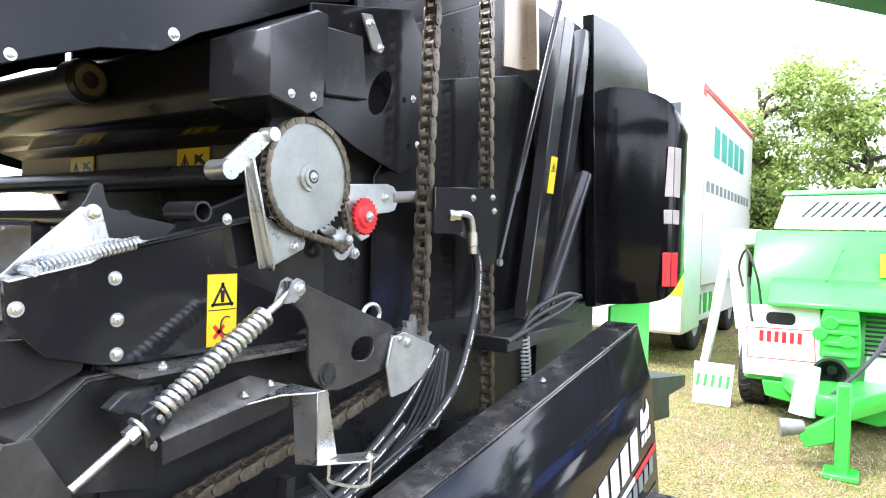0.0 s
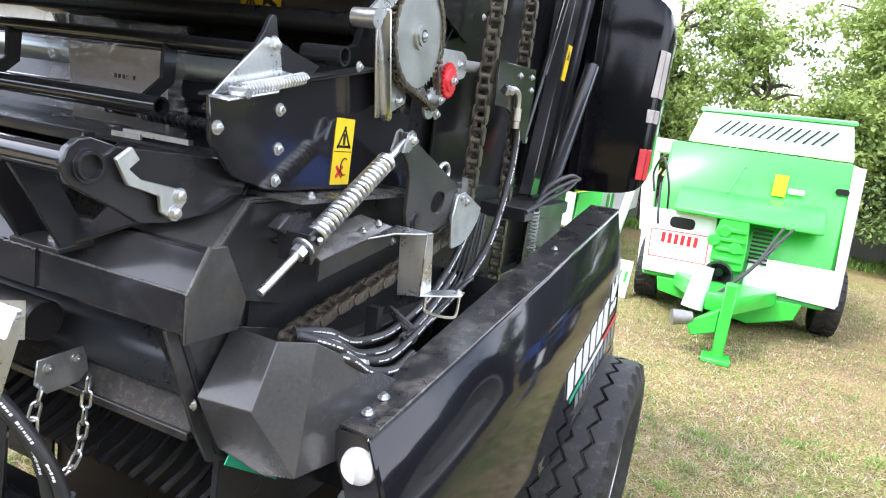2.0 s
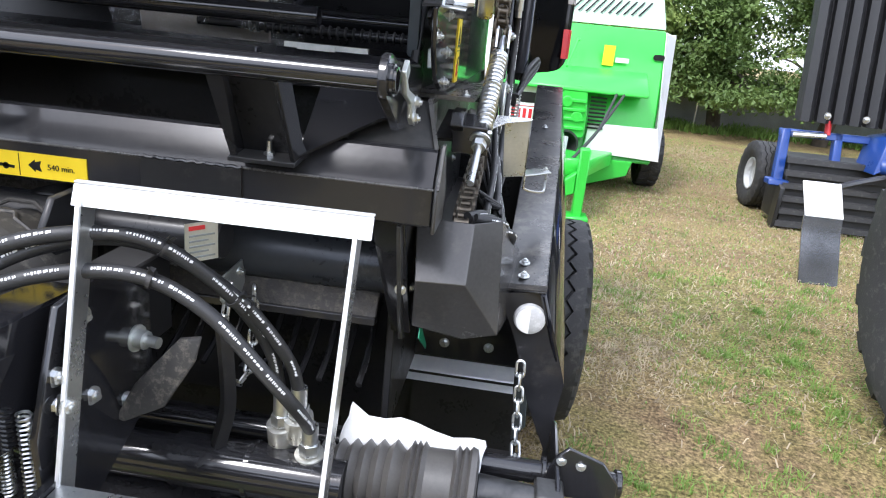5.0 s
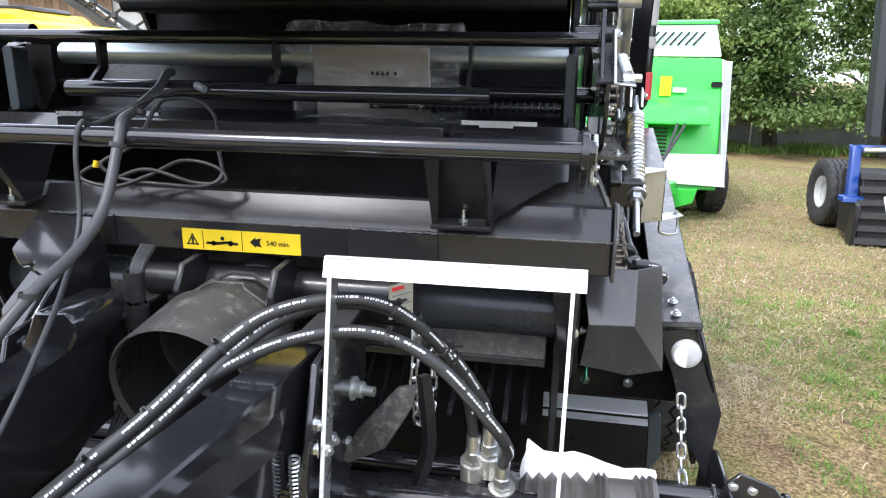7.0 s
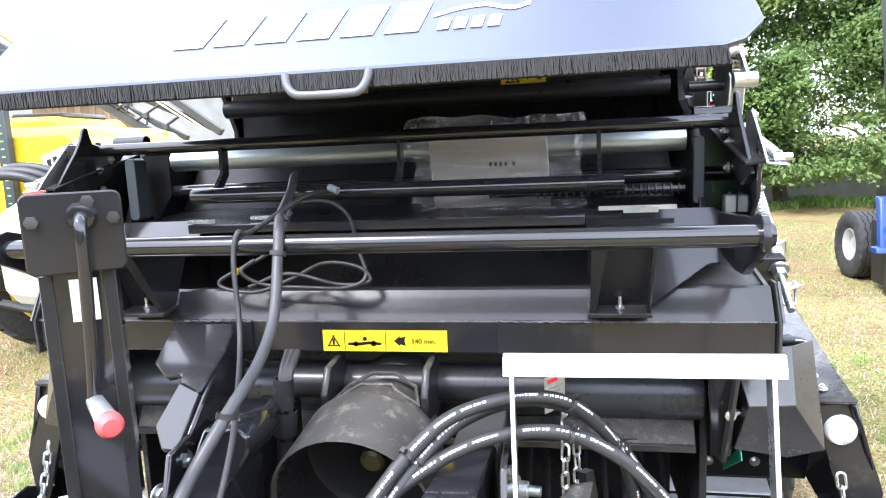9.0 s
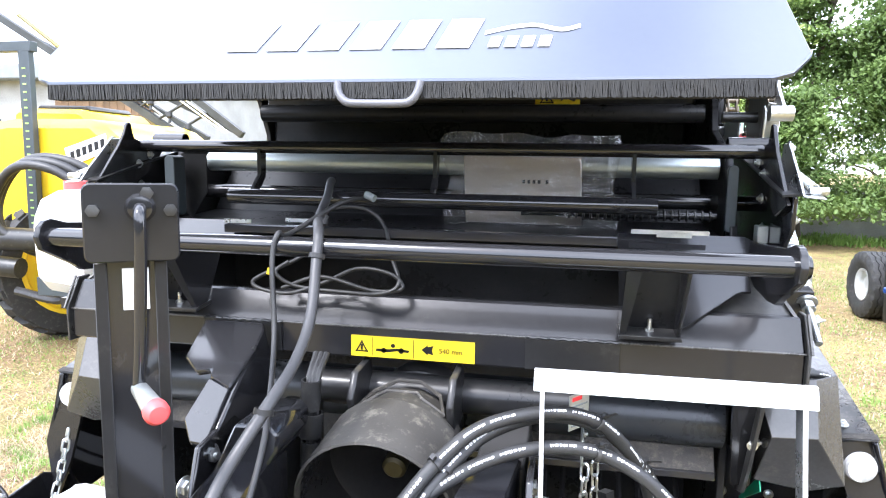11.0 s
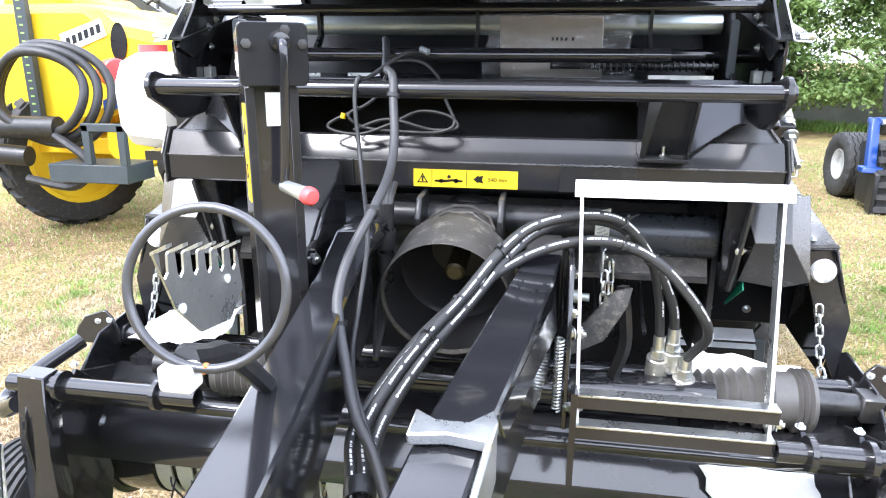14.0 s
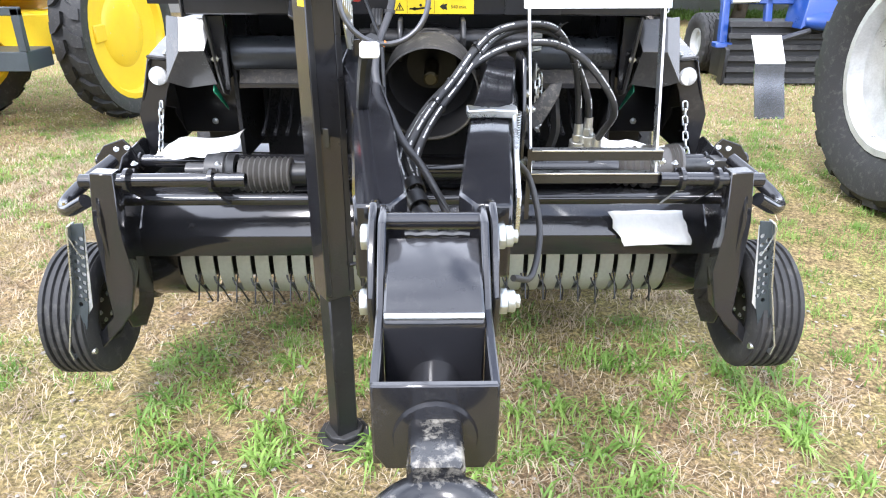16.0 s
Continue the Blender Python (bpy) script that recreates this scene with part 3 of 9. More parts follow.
# the pictogram of a shaft, as plain shapes
prism(bm, [(-0.046, -0.1525, 1.222), (-0.022, -0.1525, 1.221), (-0.004, -0.1525, 1.224), (0.018, -0.1525, 1.222), (0.02, -0.1525, 1.2265), (-0.004, -0.1525, 1.229), (-0.02, -0.1525, 1.227), (-0.044, -0.1525, 1.2265)], (0, -0.0006, 0))
for cx, cz, r in ((-0.03, 1.224, 0.005), (-0.012, 1.234, 0.004), (0.004, 1.225, 0.0055)):
    cyl(bm, (cx, -0.1525, cz), (cx, -0.1531, cz), r, seg=12)
prism(bm, [(0.043, -0.1525, 1.230), (0.055, -0.1525, 1.240), (0.055, -0.1525, 1.236), (0.066, -0.1525, 1.239), (0.063, -0.1525, 1.230), (0.066, -0.1525, 1.221), (0.055, -0.1525, 1.224), (0.055, -0.1525, 1.220)], (0, -0.0006, 0))
part("pictogram", bm, INK, decal)


def lettering(parent, body, m, size, mat, name="lettering", label=""):
    cu = bpy.data.curves.new(name, "FONT")
    cu.body, cu.size, cu.extrude = body, size, 0.0004
    tmp = bpy.data.objects.new(name, cu)
    me = bpy.data.meshes.new_from_object(tmp)
    bpy.data.objects.remove(tmp)
    me.materials.clear()
    me.materials.append(mat)
    return piece(name, me, parent, m, label)


lettering(decal, "540 min.", pose(0.076, -0.1531, 1.2255, 90, 0, 0), 0.0135, INK)

bm = bm_new()
prism(bm, [(0.318, -0.178, 1.107), (0.352, -0.134, 1.107), (0.352, -0.134, 1.172), (0.318, -0.178, 1.172)], (-0.0016, 0.0012, 0))
tp = part("type_plate", bm, ZINC_MATT, baler, "grey metal type plate")
tu, tn = Vector((0.034, 0.044, 0)), Vector((0.0008, -0.0006, 0))
bm = bm_new()
for k in range(5):
    a = Vector((0.318, -0.178, 1.113 + k * 0.009))
    prism(bm, [a + tu * 0.12, a + tu * (0.9 - 0.2 * (k % 2)), a + tu * (0.9 - 0.2 * (k % 2)) + Vector((0, 0, 0.003)), a + tu * 0.12 + Vector((0, 0, 0.003))], tn)
part("letter_bar", bm, GREYPAINT, tp)
bm = bm_new()
a = Vector((0.318, -0.178, 1.160))
prism(bm, [a + tu * 0.12, a + tu * 0.6, a + tu * 0.6 + Vector((0, 0, 0.007)), a + tu * 0.12 + Vector((0, 0, 0.007))], tn)
part("emblem", bm, RED, tp)

# front bar with its brackets
bm = bm_new()
pipe(bm, (-0.654, -0.268, 1.430), (0.656, -0.268, 1.430), 0.0172, 0.0142, seg=32)
bar = part("front_bar", bm, CLEAN, baler, "glossy black round bar across the front")
for s in (-1, 1):
    bm = bm_new()
    pipe(bm, (s * 0.647, -0.268, 1.430), (s * 0.652, -0.268, 1.430), 0.0205, 0.0165, seg=28)
    part("bar_collar", bm, CLEAN, bar)
    bm = bm_new()
    plate_x(bm, [(-0.290, 1.408), (-0.299, 1.430), (-0.293, 1.449), (-0.280, 1.460), (-0.264, 1.463), (-0.225, 1.453), (-0.10, 1.444), (-0.03, 1.442), (0.01, 1.425), (0.0, 1.39), (-0.06, 1.362), (-0.143, 1.353), (-0.190, 1.356), (-0.214, 1.371)], s * 0.635, s * 0.647)
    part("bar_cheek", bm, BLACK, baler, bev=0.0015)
    # channel-shaped upright under the bar: two leaning webs, a back plate and a small foot
    bm = bm_new()
    prism(bm, [(s * 0.394, -0.190, 1.291), (s * 0.497, -0.190, 1.291), (s * 0.497, -0.125, 1.298), (s * 0.394, -0.125, 1.298)], (0, 0, -0.007))
    up = part("bar_bracket", bm, BLACK_MATT, baler, bev=0.001)
    bm = bm_new()
    plate_x(bm, [(-0.183, 1.291), (-0.260, 1.412), (-0.075, 1.412), (-0.148, 1.286)], s * 0.396, s * 0.402)
    prism(bm, [(s * 0.402, -0.183, 1.291), (s * 0.402, -0.260, 1.412), (s * 0.420, -0.260, 1.412), (s * 0.406, -0.183, 1.291)], (0, 0.004, 0.0025))
    wb = part("web", bm, BLACK, up)
    wb.data.set_sharp_from_angle(angle=radians(12))
    bm = bm_new()
    plate_x(bm, [(-0.183, 1.291), (-0.260, 1.412), (-0.205, 1.412), (-0.135, 1.296)], s * 0.488, s * 0.495)
    part("web", bm, BLACK, up, bev=0.001)
    bm = bm_new()
    prism(bm, [(s * 0.402, -0.145, 1.296), (s * 0.488, -0.145, 1.296), (s * 0.488, -0.205, 1.412), (s * 0.402, -0.205, 1.412)], (0, 0.005, 0.002))
    part("back_plate", bm, DEEP, up)
    bm = bm_new()
    prism(bm, [(s * x, -0.168 + 1.1 * (z - 1.296), z) for x, z in ((0.493, 1.298), (0.493, 1.395), (0.397, 1.395), (0.397, 1.447), (0.628, 1.447), (0.646, 1.438), (0.646, 1.400), (0.622, 1.395), (0.622, 1.360), (0.606, 1.3595), (0.596, 1.356), (0.586, 1.350))], (0, 0.003, -0.004))
    gu = part("gusset", bm, CLEAN, up, "flat gusset sheet with an arched lower edge")
    gu.data.set_sharp_from_angle(angle=radians(12))
    bolt(up, (s * 0.447, -0.16, 1.291), (0, 0, 1), 0.008)
    bm = bm_new()
    cyl(bm, (s * 0.447, -0.16, 1.295), (s * 0.447, -0.16, 1.315), 0.004, seg=10)
    part("stud", bm, ZINC, up)
# thin bars and trays behind the front bar
bm = bm_new()
box(bm, -0.393, 0.393, -0.08, -0.055, 1.428, 1.446)
part("thin_rail", bm, BLACK, baler, bev=0.002)
for x0, x1 in ((-0.39, -0.33), (-0.28, -0.20), (0.46, 0.52), (0.42, 0.56)):
    bm = bm_new()
    box(bm, x0, x1, -0.03 if x1 - x0 > .07 else -0.084, -0.02 if x1 - x0 > .07 else -0.08, 1.449, 1.457)
    part("bright_tab", bm, ZINC, baler)
# net rollers and tubes between the cheeks
bm = bm_new()
cyl(bm, (-0.57, 0.185, 1.574), (0.61, 0.185, 1.574), 0.024, seg=32)
part("net_roller", bm, CHROME, baler, "bright steel net roller")
bm = bm_new()
cyl(bm, (-0.662, 0.05, 1.606), (0.662, 0.05, 1.606), 0.0135, seg=24)
part("guide_tube", bm, CLEAN, baler)
bm = bm_new()
pipe(bm, (-0.42, 0.0, 1.499), (0.468, 0.0, 1.499), 0.0165, 0.013, seg=24)
part("guide_tube", bm, CLEAN, baler)
bm = bm_new()
cyl(bm, (-0.67, 0.20, 1.50), (0.67, 0.20, 1.50), 0.0165, seg=24)
part("guide_tube", bm, CLEAN, baler)
for x in (-0.37, 0.025, 0.425):
    bm = bm_new()
    plate_x(bm, [(0.035, 1.60), (0.063, 1.60), (0.06, 1.54), (0.01, 1.495), (-0.012, 1.505), (0.035, 1.545)], x - 0.004, x + 0.004)
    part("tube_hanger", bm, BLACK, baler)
# spiral spreader rod
bm = bm_new()
cyl(bm, (0.20, 0.12, 1.475), (0.60, 0.12, 1.475), 0.008, seg=12)
sp = part("spreader_rod", bm, BLACK, baler)
bm = bm_new()
for i in range(20):
    lathe(bm, (0.30 + i * 0.015, 0.12, 1.475), (1, 0, 0), [(0.008, 0), (0.012, 0.001), (0.012, 0.004), (0.008, 0.005)], 12)
part("spreader_rib", bm, DARKSTEEL, sp)
# tray under rollers
bm = bm_new()
plate_x(bm, [(0.006, 1.434), (0.25, 1.45), (0.40, 1.62), (0.41, 1.615), (0.26, 1.44), (0.006, 1.429)], -0.6, 0.6)
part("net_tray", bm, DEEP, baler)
# guides beside the rollers
for s in (-1, 1):
    if s < 0:
        bm = bm_new()
        plate_y(bm, [(-0.535, 1.59), (-0.60, 1.59), (-0.60, 1.46), (-0.575, 1.44), (-0.535, 1.50)], 0.10, 0.104)
        part("guide_cheek", bm, BLACK_MATT, baler)
    bm = bm_new()
    if s < 0:
        plate_y(bm, rounded(-0.597, -0.573, 1.448, 1.585, 0.011), 0.03, 0.075)
    else:
        plate_y(bm, rounded(0.606, 0.626, 1.448, 1.580, 0.009), 0.064, 0.078)
    part("side_guide", bm, STEPGREY, baler, bev=0.0015)
# upper trough above the rollers with stickers
bm = bm_new()
plate_x(bm, [(0.40, 1.704), (0.458, 1.712), (0.458, 1.785), (0.40, 1.80), (0.40, 1.93), (0.52, 1.93), (0.52, 1.69)], -0.55, 0.60)
tr = part("net_trough", bm, BLACK_MATT, baler, "folded black trough over the net rollers", bev=0.003)
bm = bm_new()
cyl(bm, (-0.5, 0.33, 1.70), (0.60, 0.33, 1.70), 0.022, seg=24)
part("brake_roller", bm, DEEP, baler)
for x in (-0.268, 0.203):
    bm = bm_new()
    box(bm, x, x + 0.115, 0.4535, 0.457, 1.724, 1.781)
    d = part("warning_sticker", bm, YELLOW, tr, "small yellow warning sticker")
    bm = bm_new()
    triangle_mark(bm, (x + 0.030, 0.4535, 1.750), (1, 0, 0), (0, 0, 1), (0, -1, 0), 0.018)
    prism(bm, [(x + 0.066, 0.4535, 1.741), (x + 0.078, 0.4535, 1.749), (x + 0.10, 0.4535, 1.740), (x + 0.106, 0.4535, 1.746), (x + 0.088, 0.4535, 1.757), (x + 0.10, 0.4535, 1.769), (x + 0.08, 0.4535, 1.762), (x + 0.066, 0.4535, 1.768)], (0, -0.0006, 0))
    part("pictogram", bm, INK, d)

# raised front hood
h0, h1 = Vector((0, -0.325, 1.700)), Vector((0, 0.12, 2.095))
hd = (h1 - h0).normalized()
hn = Vector((0, -hd.z, hd.y))
bm = bm_new()
outline = [(-0.572, 0.0), (0.572, 0.0), (0.60, 0.012), (0.632, 0.055), (0.60, 0.60), (-0.60, 0.60), (-0.625, 0.055), (-0.60, 0.012)]
prism(bm, [h0 + Vector((x, 0, 0)) + hd * k for x, k in outline], -hn * 0.012)
hood = part("front_hood", bm, HOODPAINT, baler, "raised silver-blue hood that mirrors the sky", bev=0.003)
bm = bm_new()
prism(bm, [h0 + Vector((x, 0, 0)) + hd * k - hn * 0.014 for x, k in ((-0.56, 0.045), (0.56, 0.045), (0.60, 0.09), (0.58, 0.595), (-0.58, 0.595), (-0.60, 0.09))], -hn * 0.035)
part("hood_lining", bm, DEEP, hood, "dark lining under the hood", bev=0.003)
# plate added above the hood to keep light from falling in
bm = bm_new()
prism(bm, [(-0.60, 0.12, 2.09), (0.60, 0.12, 2.09), (0.60, 0.64, 2.33), (-0.60, 0.64, 2.33)], (0, 0, 0.02))
part("hood_light_stop", bm, DEEP, baler, bev=0.003)
bm = bm_new()
box(bm, -0.575, 0.578, -0.322, -0.290, 1.673, 1.698)
part("brush_strip", bm, BRUSH, hood, "worn brush strip under the hood's edge")
rng = random.Random(31)
verts, faces = [], []
for k in range(1300):
    x = -0.573 + 1.149 * k / 1300 + rng.uniform(-0.001, 0.001)
    w, dx, y = rng.uniform(0.0004, 0.0008), rng.uniform(-0.002, 0.006), -0.3225 - rng.uniform(0.0, 0.002)
    z1 = 1.673 - rng.uniform(-0.0005, 0.0015)
    i = len(verts)
    verts += [Vector((x - w, y, 1.697)), Vector((x + w, y, 1.697)), Vector((x + dx + w, y - 0.0015, z1)), Vector((x + dx - w, y - 0.0015, z1)), Vector((x, y + 0.002, 1.697)), Vector((x + dx, y + 0.001, z1))]
    faces += [(i, i + 1, i + 2, i + 3), (i + 1, i + 4, i + 5, i + 2), (i + 4, i, i + 3, i + 5)]
me = bpy.data.meshes.new("bristles")
me.from_pydata([v - baler.location for v in verts], [], faces)
me.materials.append(BRISTLE)
bz = new("bristles", me)
bz.parent = hood
tagged(bz, "short dark bristles", kind="stuff")
bm = bm_new()
sweep(bm, curve([(-0.056, -0.325, 1.697), (-0.052, -0.33, 1.680), (-0.040, -0.334, 1.667), (-0.02, -0.334, 1.664), (0.045, -0.334, 1.664), (0.062, -0.334, 1.667), (0.072, -0.33, 1.680), (0.076, -0.325, 1.697)], 6), 0.0065, 10)
part("hood_handle", bm, HANDLE, hood, "grey pull handle")
bm = bm_new()
for k in range(6):
    x = -0.275 + k * 0.072
    c = h0 + hd * 0.083 + hn * 0.001
    prism(bm, [c + Vector((x, 0, 0)), c + Vector((x + 0.054, 0, 0)), c + Vector((x + 0.070, 0, 0)) + hd * 0.085, c + Vector((x + 0.016, 0, 0)) + hd * 0.085], hn * 0.0012)
for k in range(4):
    c = h0 + hd * 0.083 + hn * 0.001
    x = 0.168 + k * 0.026
    prism(bm, [c + Vector((x, 0, 0)), c + Vector((x + 0.018, 0, 0)), c + Vector((x + 0.022, 0, 0)) + hd * 0.03, c + Vector((x + 0.004, 0, 0)) + hd * 0.03], hn * 0.0012)
sw = curve([h0 + Vector((x, 0, 0)) + hd * k + hn * 0.001 for x, k in ((0.16, 0.12), (0.20, 0.135), (0.24, 0.14), (0.28, 0.125), (0.31, 0.135))], 5)
for p, q in zip(sw, sw[1:]):
    prism(bm, [p, q, q + hd * 0.011, p + hd * 0.011], hn * 0.0003)
part("lettering_bar", bm, WHITE, hood, "white letter shapes on the hood")
for s in (-1, 1):
    bm = bm_new()
    plate_x(bm, [(-0.285, 1.722), (-0.19, 1.759), (-0.09, 1.804), (-0.026, 1.832), (0.046, 1.861), (0.149, 1.882), (0.22, 1.93), (0.32, 1.976), (0.50, 2.07), (0.60, 2.10), (0.60, 2.30), (0.13, 2.09)], s * 0.588, s * 0.594)
    part("hood_cheek", bm, SHEET, baler, bev=0.002)
    bolt(baler, (s * 0.594, -0.075, 1.822), (s, 0, 0), 0.0055)
    bolt(baler, (s * 0.594, 0.17, 1.915), (s, 0, 0), 0.007)
bm = bm_new()
plate_x(bm, [(0.30, 1.82), (0.40, 1.80), (0.42, 1.96), (0.36, 1.99), (0.28, 1.94)], -0.58, 0.60)
part("upper_box", bm, SHEET, baler, bev=0.004)
bm = bm_new()
cyl(bm, (-0.45, 0.24, 1.895), (0.16, 0.24, 1.895), 0.036, seg=28)
lathe(bm, (0.16, 0.24, 1.895), (1, 0, 0), [(0.036, 0), (0.046, 0), (0.046, 0.045), (0.036, 0.055), (0.0, 0.055)], 28)
net = part("net_roll_tube", bm, BLACK_MATT, baler)
bm = bm_new()
lathe(bm, (0.2155, 0.24, 1.895), (1, 0, 0), [(0.018, 0), (0.032, 0), (0.032, 0.004), (0.018, 0.004)], 24, closed=True)
part("tube_label", bm, material("faded_brass", (0.12, 0.09, 0.03), 0.6), net)
bm = bm_new()
plate_x(bm, [(0.62, 1.9), (0.62, 2.34), (1.95, 2.36), (1.95, 1.9)], -0.60, 0.60)
part("roof", bm, BLACK, baler, bev=0.01)

# ---- intake under the beam ----
bm = bm_new()
cyl(bm, (-0.615, 0.03, 1.075), (0.615, 0.03, 1.075), 0.055, seg=32)
part("feed_roller", bm, material("worn_roller_steel", (0.05, 0.055, 0.062), 0.32, 0.3, second=(0.035, 0.038, 0.044), scale=5), baler, "dark worn feed roller")
bm = bm_new()
prism(bm, [(-0.60, 0.0, 1.028), (0.60, 0.0, 1.028), (0.60, -0.025, 0.985), (-0.60, -0.025, 0.985)], (0, 0.012, 0))
part("scraper", bm, MUD, baler, "scraper plate caked with dried mud", bev=0.002)
bm = bm_new()
box(bm, -0.60, 0.60, -0.03, -0.01, 0.972, 0.988)
part("scraper_edge", bm, BLACK, baler, bev=0.002)
bm = bm_new()
box(bm, -0.60, 0.60, 0.28, 0.30, 0.60, 1.1)
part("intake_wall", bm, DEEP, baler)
bm = bm_new()
sweep(bm, curve([(0, 0.24, 0.98), (0, 0.20, 0.9), (0, 0.12, 0.83), (0, 0.05, 0.80)], 4), 0.007, 6)
ROTORBAR = mesh_of("rotor_bar", bm, BLACK)
for i in range(28):
    piece("rotor_bar", ROTORBAR, baler, pose(-0.56 + i * 0.0415, 0, 0))
for s in (-1, 1):
    # strut plates and inner panels below the beam ends
    bm = bm_new()
    prism(bm, [(s * 0.655, -0.12, 1.20), (s * 0.60, -0.12, 1.20), (s * 0.63, -0.02, 0.965), (s * 0.665, -0.02, 0.965)], (0, 0.012, 0))
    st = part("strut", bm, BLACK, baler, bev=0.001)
    bolt(st, (s * 0.650, -0.075, 1.07), (0, -1, 0), 0.0065)
    bolt(st, (s * 0.665, -0.045, 1.065), (s, -0.3, 0), 0.006)
    bm = bm_new()
    plate_y(bm, [(s * 0.615, 0.735), (s * 0.93, 0.735), (s * 0.95, 0.95), (s * 0.86, 0.99), (s * 0.615, 0.99)], 0.35, 0.358)
    ip = part("front_panel", bm, BLACK, baler, bev=0.002)
    for x, z in ((0.703, 0.775), (0.812, 0.777)):
        bolt(ip, (s * x, 0.35, z), (0, -1, 0), 0.008)
    bm = bm_new()
    prism(bm, [(s * 0.598, 0.492, 0.612), (s * 0.890, 0.472, 0.622), (s * 0.890, 0.512, 0.642), (s * 0.598, 0.530, 0.632)], (0, 0.003, 0.006))
    prism(bm, [(s * 0.598, 0.470, 0.594), (s * 0.890, 0.450, 0.604), (s * 0.890, 0.466, 0.610), (s * 0.598, 0.486, 0.600)], (0, 0.004, 0.005))
    # whitened in place of the sky that the zinc would mirror
    part("bright_rail", bm, GUARD, baler, "galvanised rail")
    bm = bm_new()
    prism(bm, [(s * 0.897, 0.50, 0.612), (s * 0.93, 0.50, 0.615), (s * 0.940, 0.50, 0.48), (s * 0.905, 0.50, 0.43)], (0, 0.02, 0))
    part("rail_post", bm, STEPGREY, baler, bev=0.002)
    bm = bm_new()
    box(bm, s * 0.60, s * 0.93, 0.62, 0.63, 0.2, 0.76)
    part("inner_sheet", bm, DEEP, baler)
    bm = bm_new()
    box(bm, s * 0.66, s * 0.93, 0.78, 0.786, 0.84, 1.17)
    part("inner_sheet", bm, DEEP, baler)
    bm = bm_new()
    prism(bm, [(s * 0.684, -0.03, 0.962), (s * 0.684, 0.11, 0.872), (s * 0.684, 0.112, 0.880), (s * 0.684, -0.015, 0.985)], (-s * 0.002, 0, 0))
    part("tag", bm, GREENTAPE, st, "small green tag")
    # faceted shroud beside the intake
    bm = bm_new()
    a = [(0.655, 0.24, 1.12), (0.66, -0.012, 1.184), (0.762, -0.032, 1.190), (0.81, 0.0, 1.192), (0.855, 0.24, 1.065)]
    b = [(0.655, 0.24, 0.98), (0.676, -0.095, 1.096), (0.760, -0.075, 1.092), (0.824, -0.042, 0.994), (0.87, 0.24, 0.98)]
    va = [bm.verts.new((s * x, y, z)) for x, y, z in a]
    vb = [bm.verts.new((s * x, y, z)) for x, y, z in b]
    low = [bm.verts.new((s * x, y, z)) for x, y, z in ((0.668, -0.03, 0.985), (0.76, -0.035, 0.975))]
    for i in (0, 1, 2, 3):
        bm.faces.new((va[i], va[i + 1], vb[i + 1], vb[i]))
    bm.faces.new((vb[1], vb[2], low[1], low[0]))
    bm.faces.new((vb[2], vb[3], low[1]))
    bm.faces.new((vb[3], vb[4], vb[0], low[0], low[1]))
    bm.faces.new((vb[0], vb[1], low[0]))
    bmesh.ops.recalc_face_normals(bm, faces=bm.faces[:])
    bmesh.ops.solidify(bm, geom=bm.faces[:], thickness=0.004)
    sh = part("chain_shroud", bm, GRIMY, baler, "dusty faceted chain shroud, open on top", bev=0.0012)
    sh.data.set_sharp_from_angle(angle=radians(10))
    bolt(sh, (s * 0.70, -0.005, 1.0), (0, -1, 0), 0.006)
    bm = bm_new()
    plate_x(bm, [(-0.140, 1.200), (-0.104, 1.108), (-0.068, 1.02), (-0.034, 0.957), (0.012, 0.942), (0.06, 1.0), (0.06, 1.225), (-0.03, 1.235)], s * 0.646, s * 0.653)
    part("shroud_plate", bm, DUSTY, baler, bev=0.001)

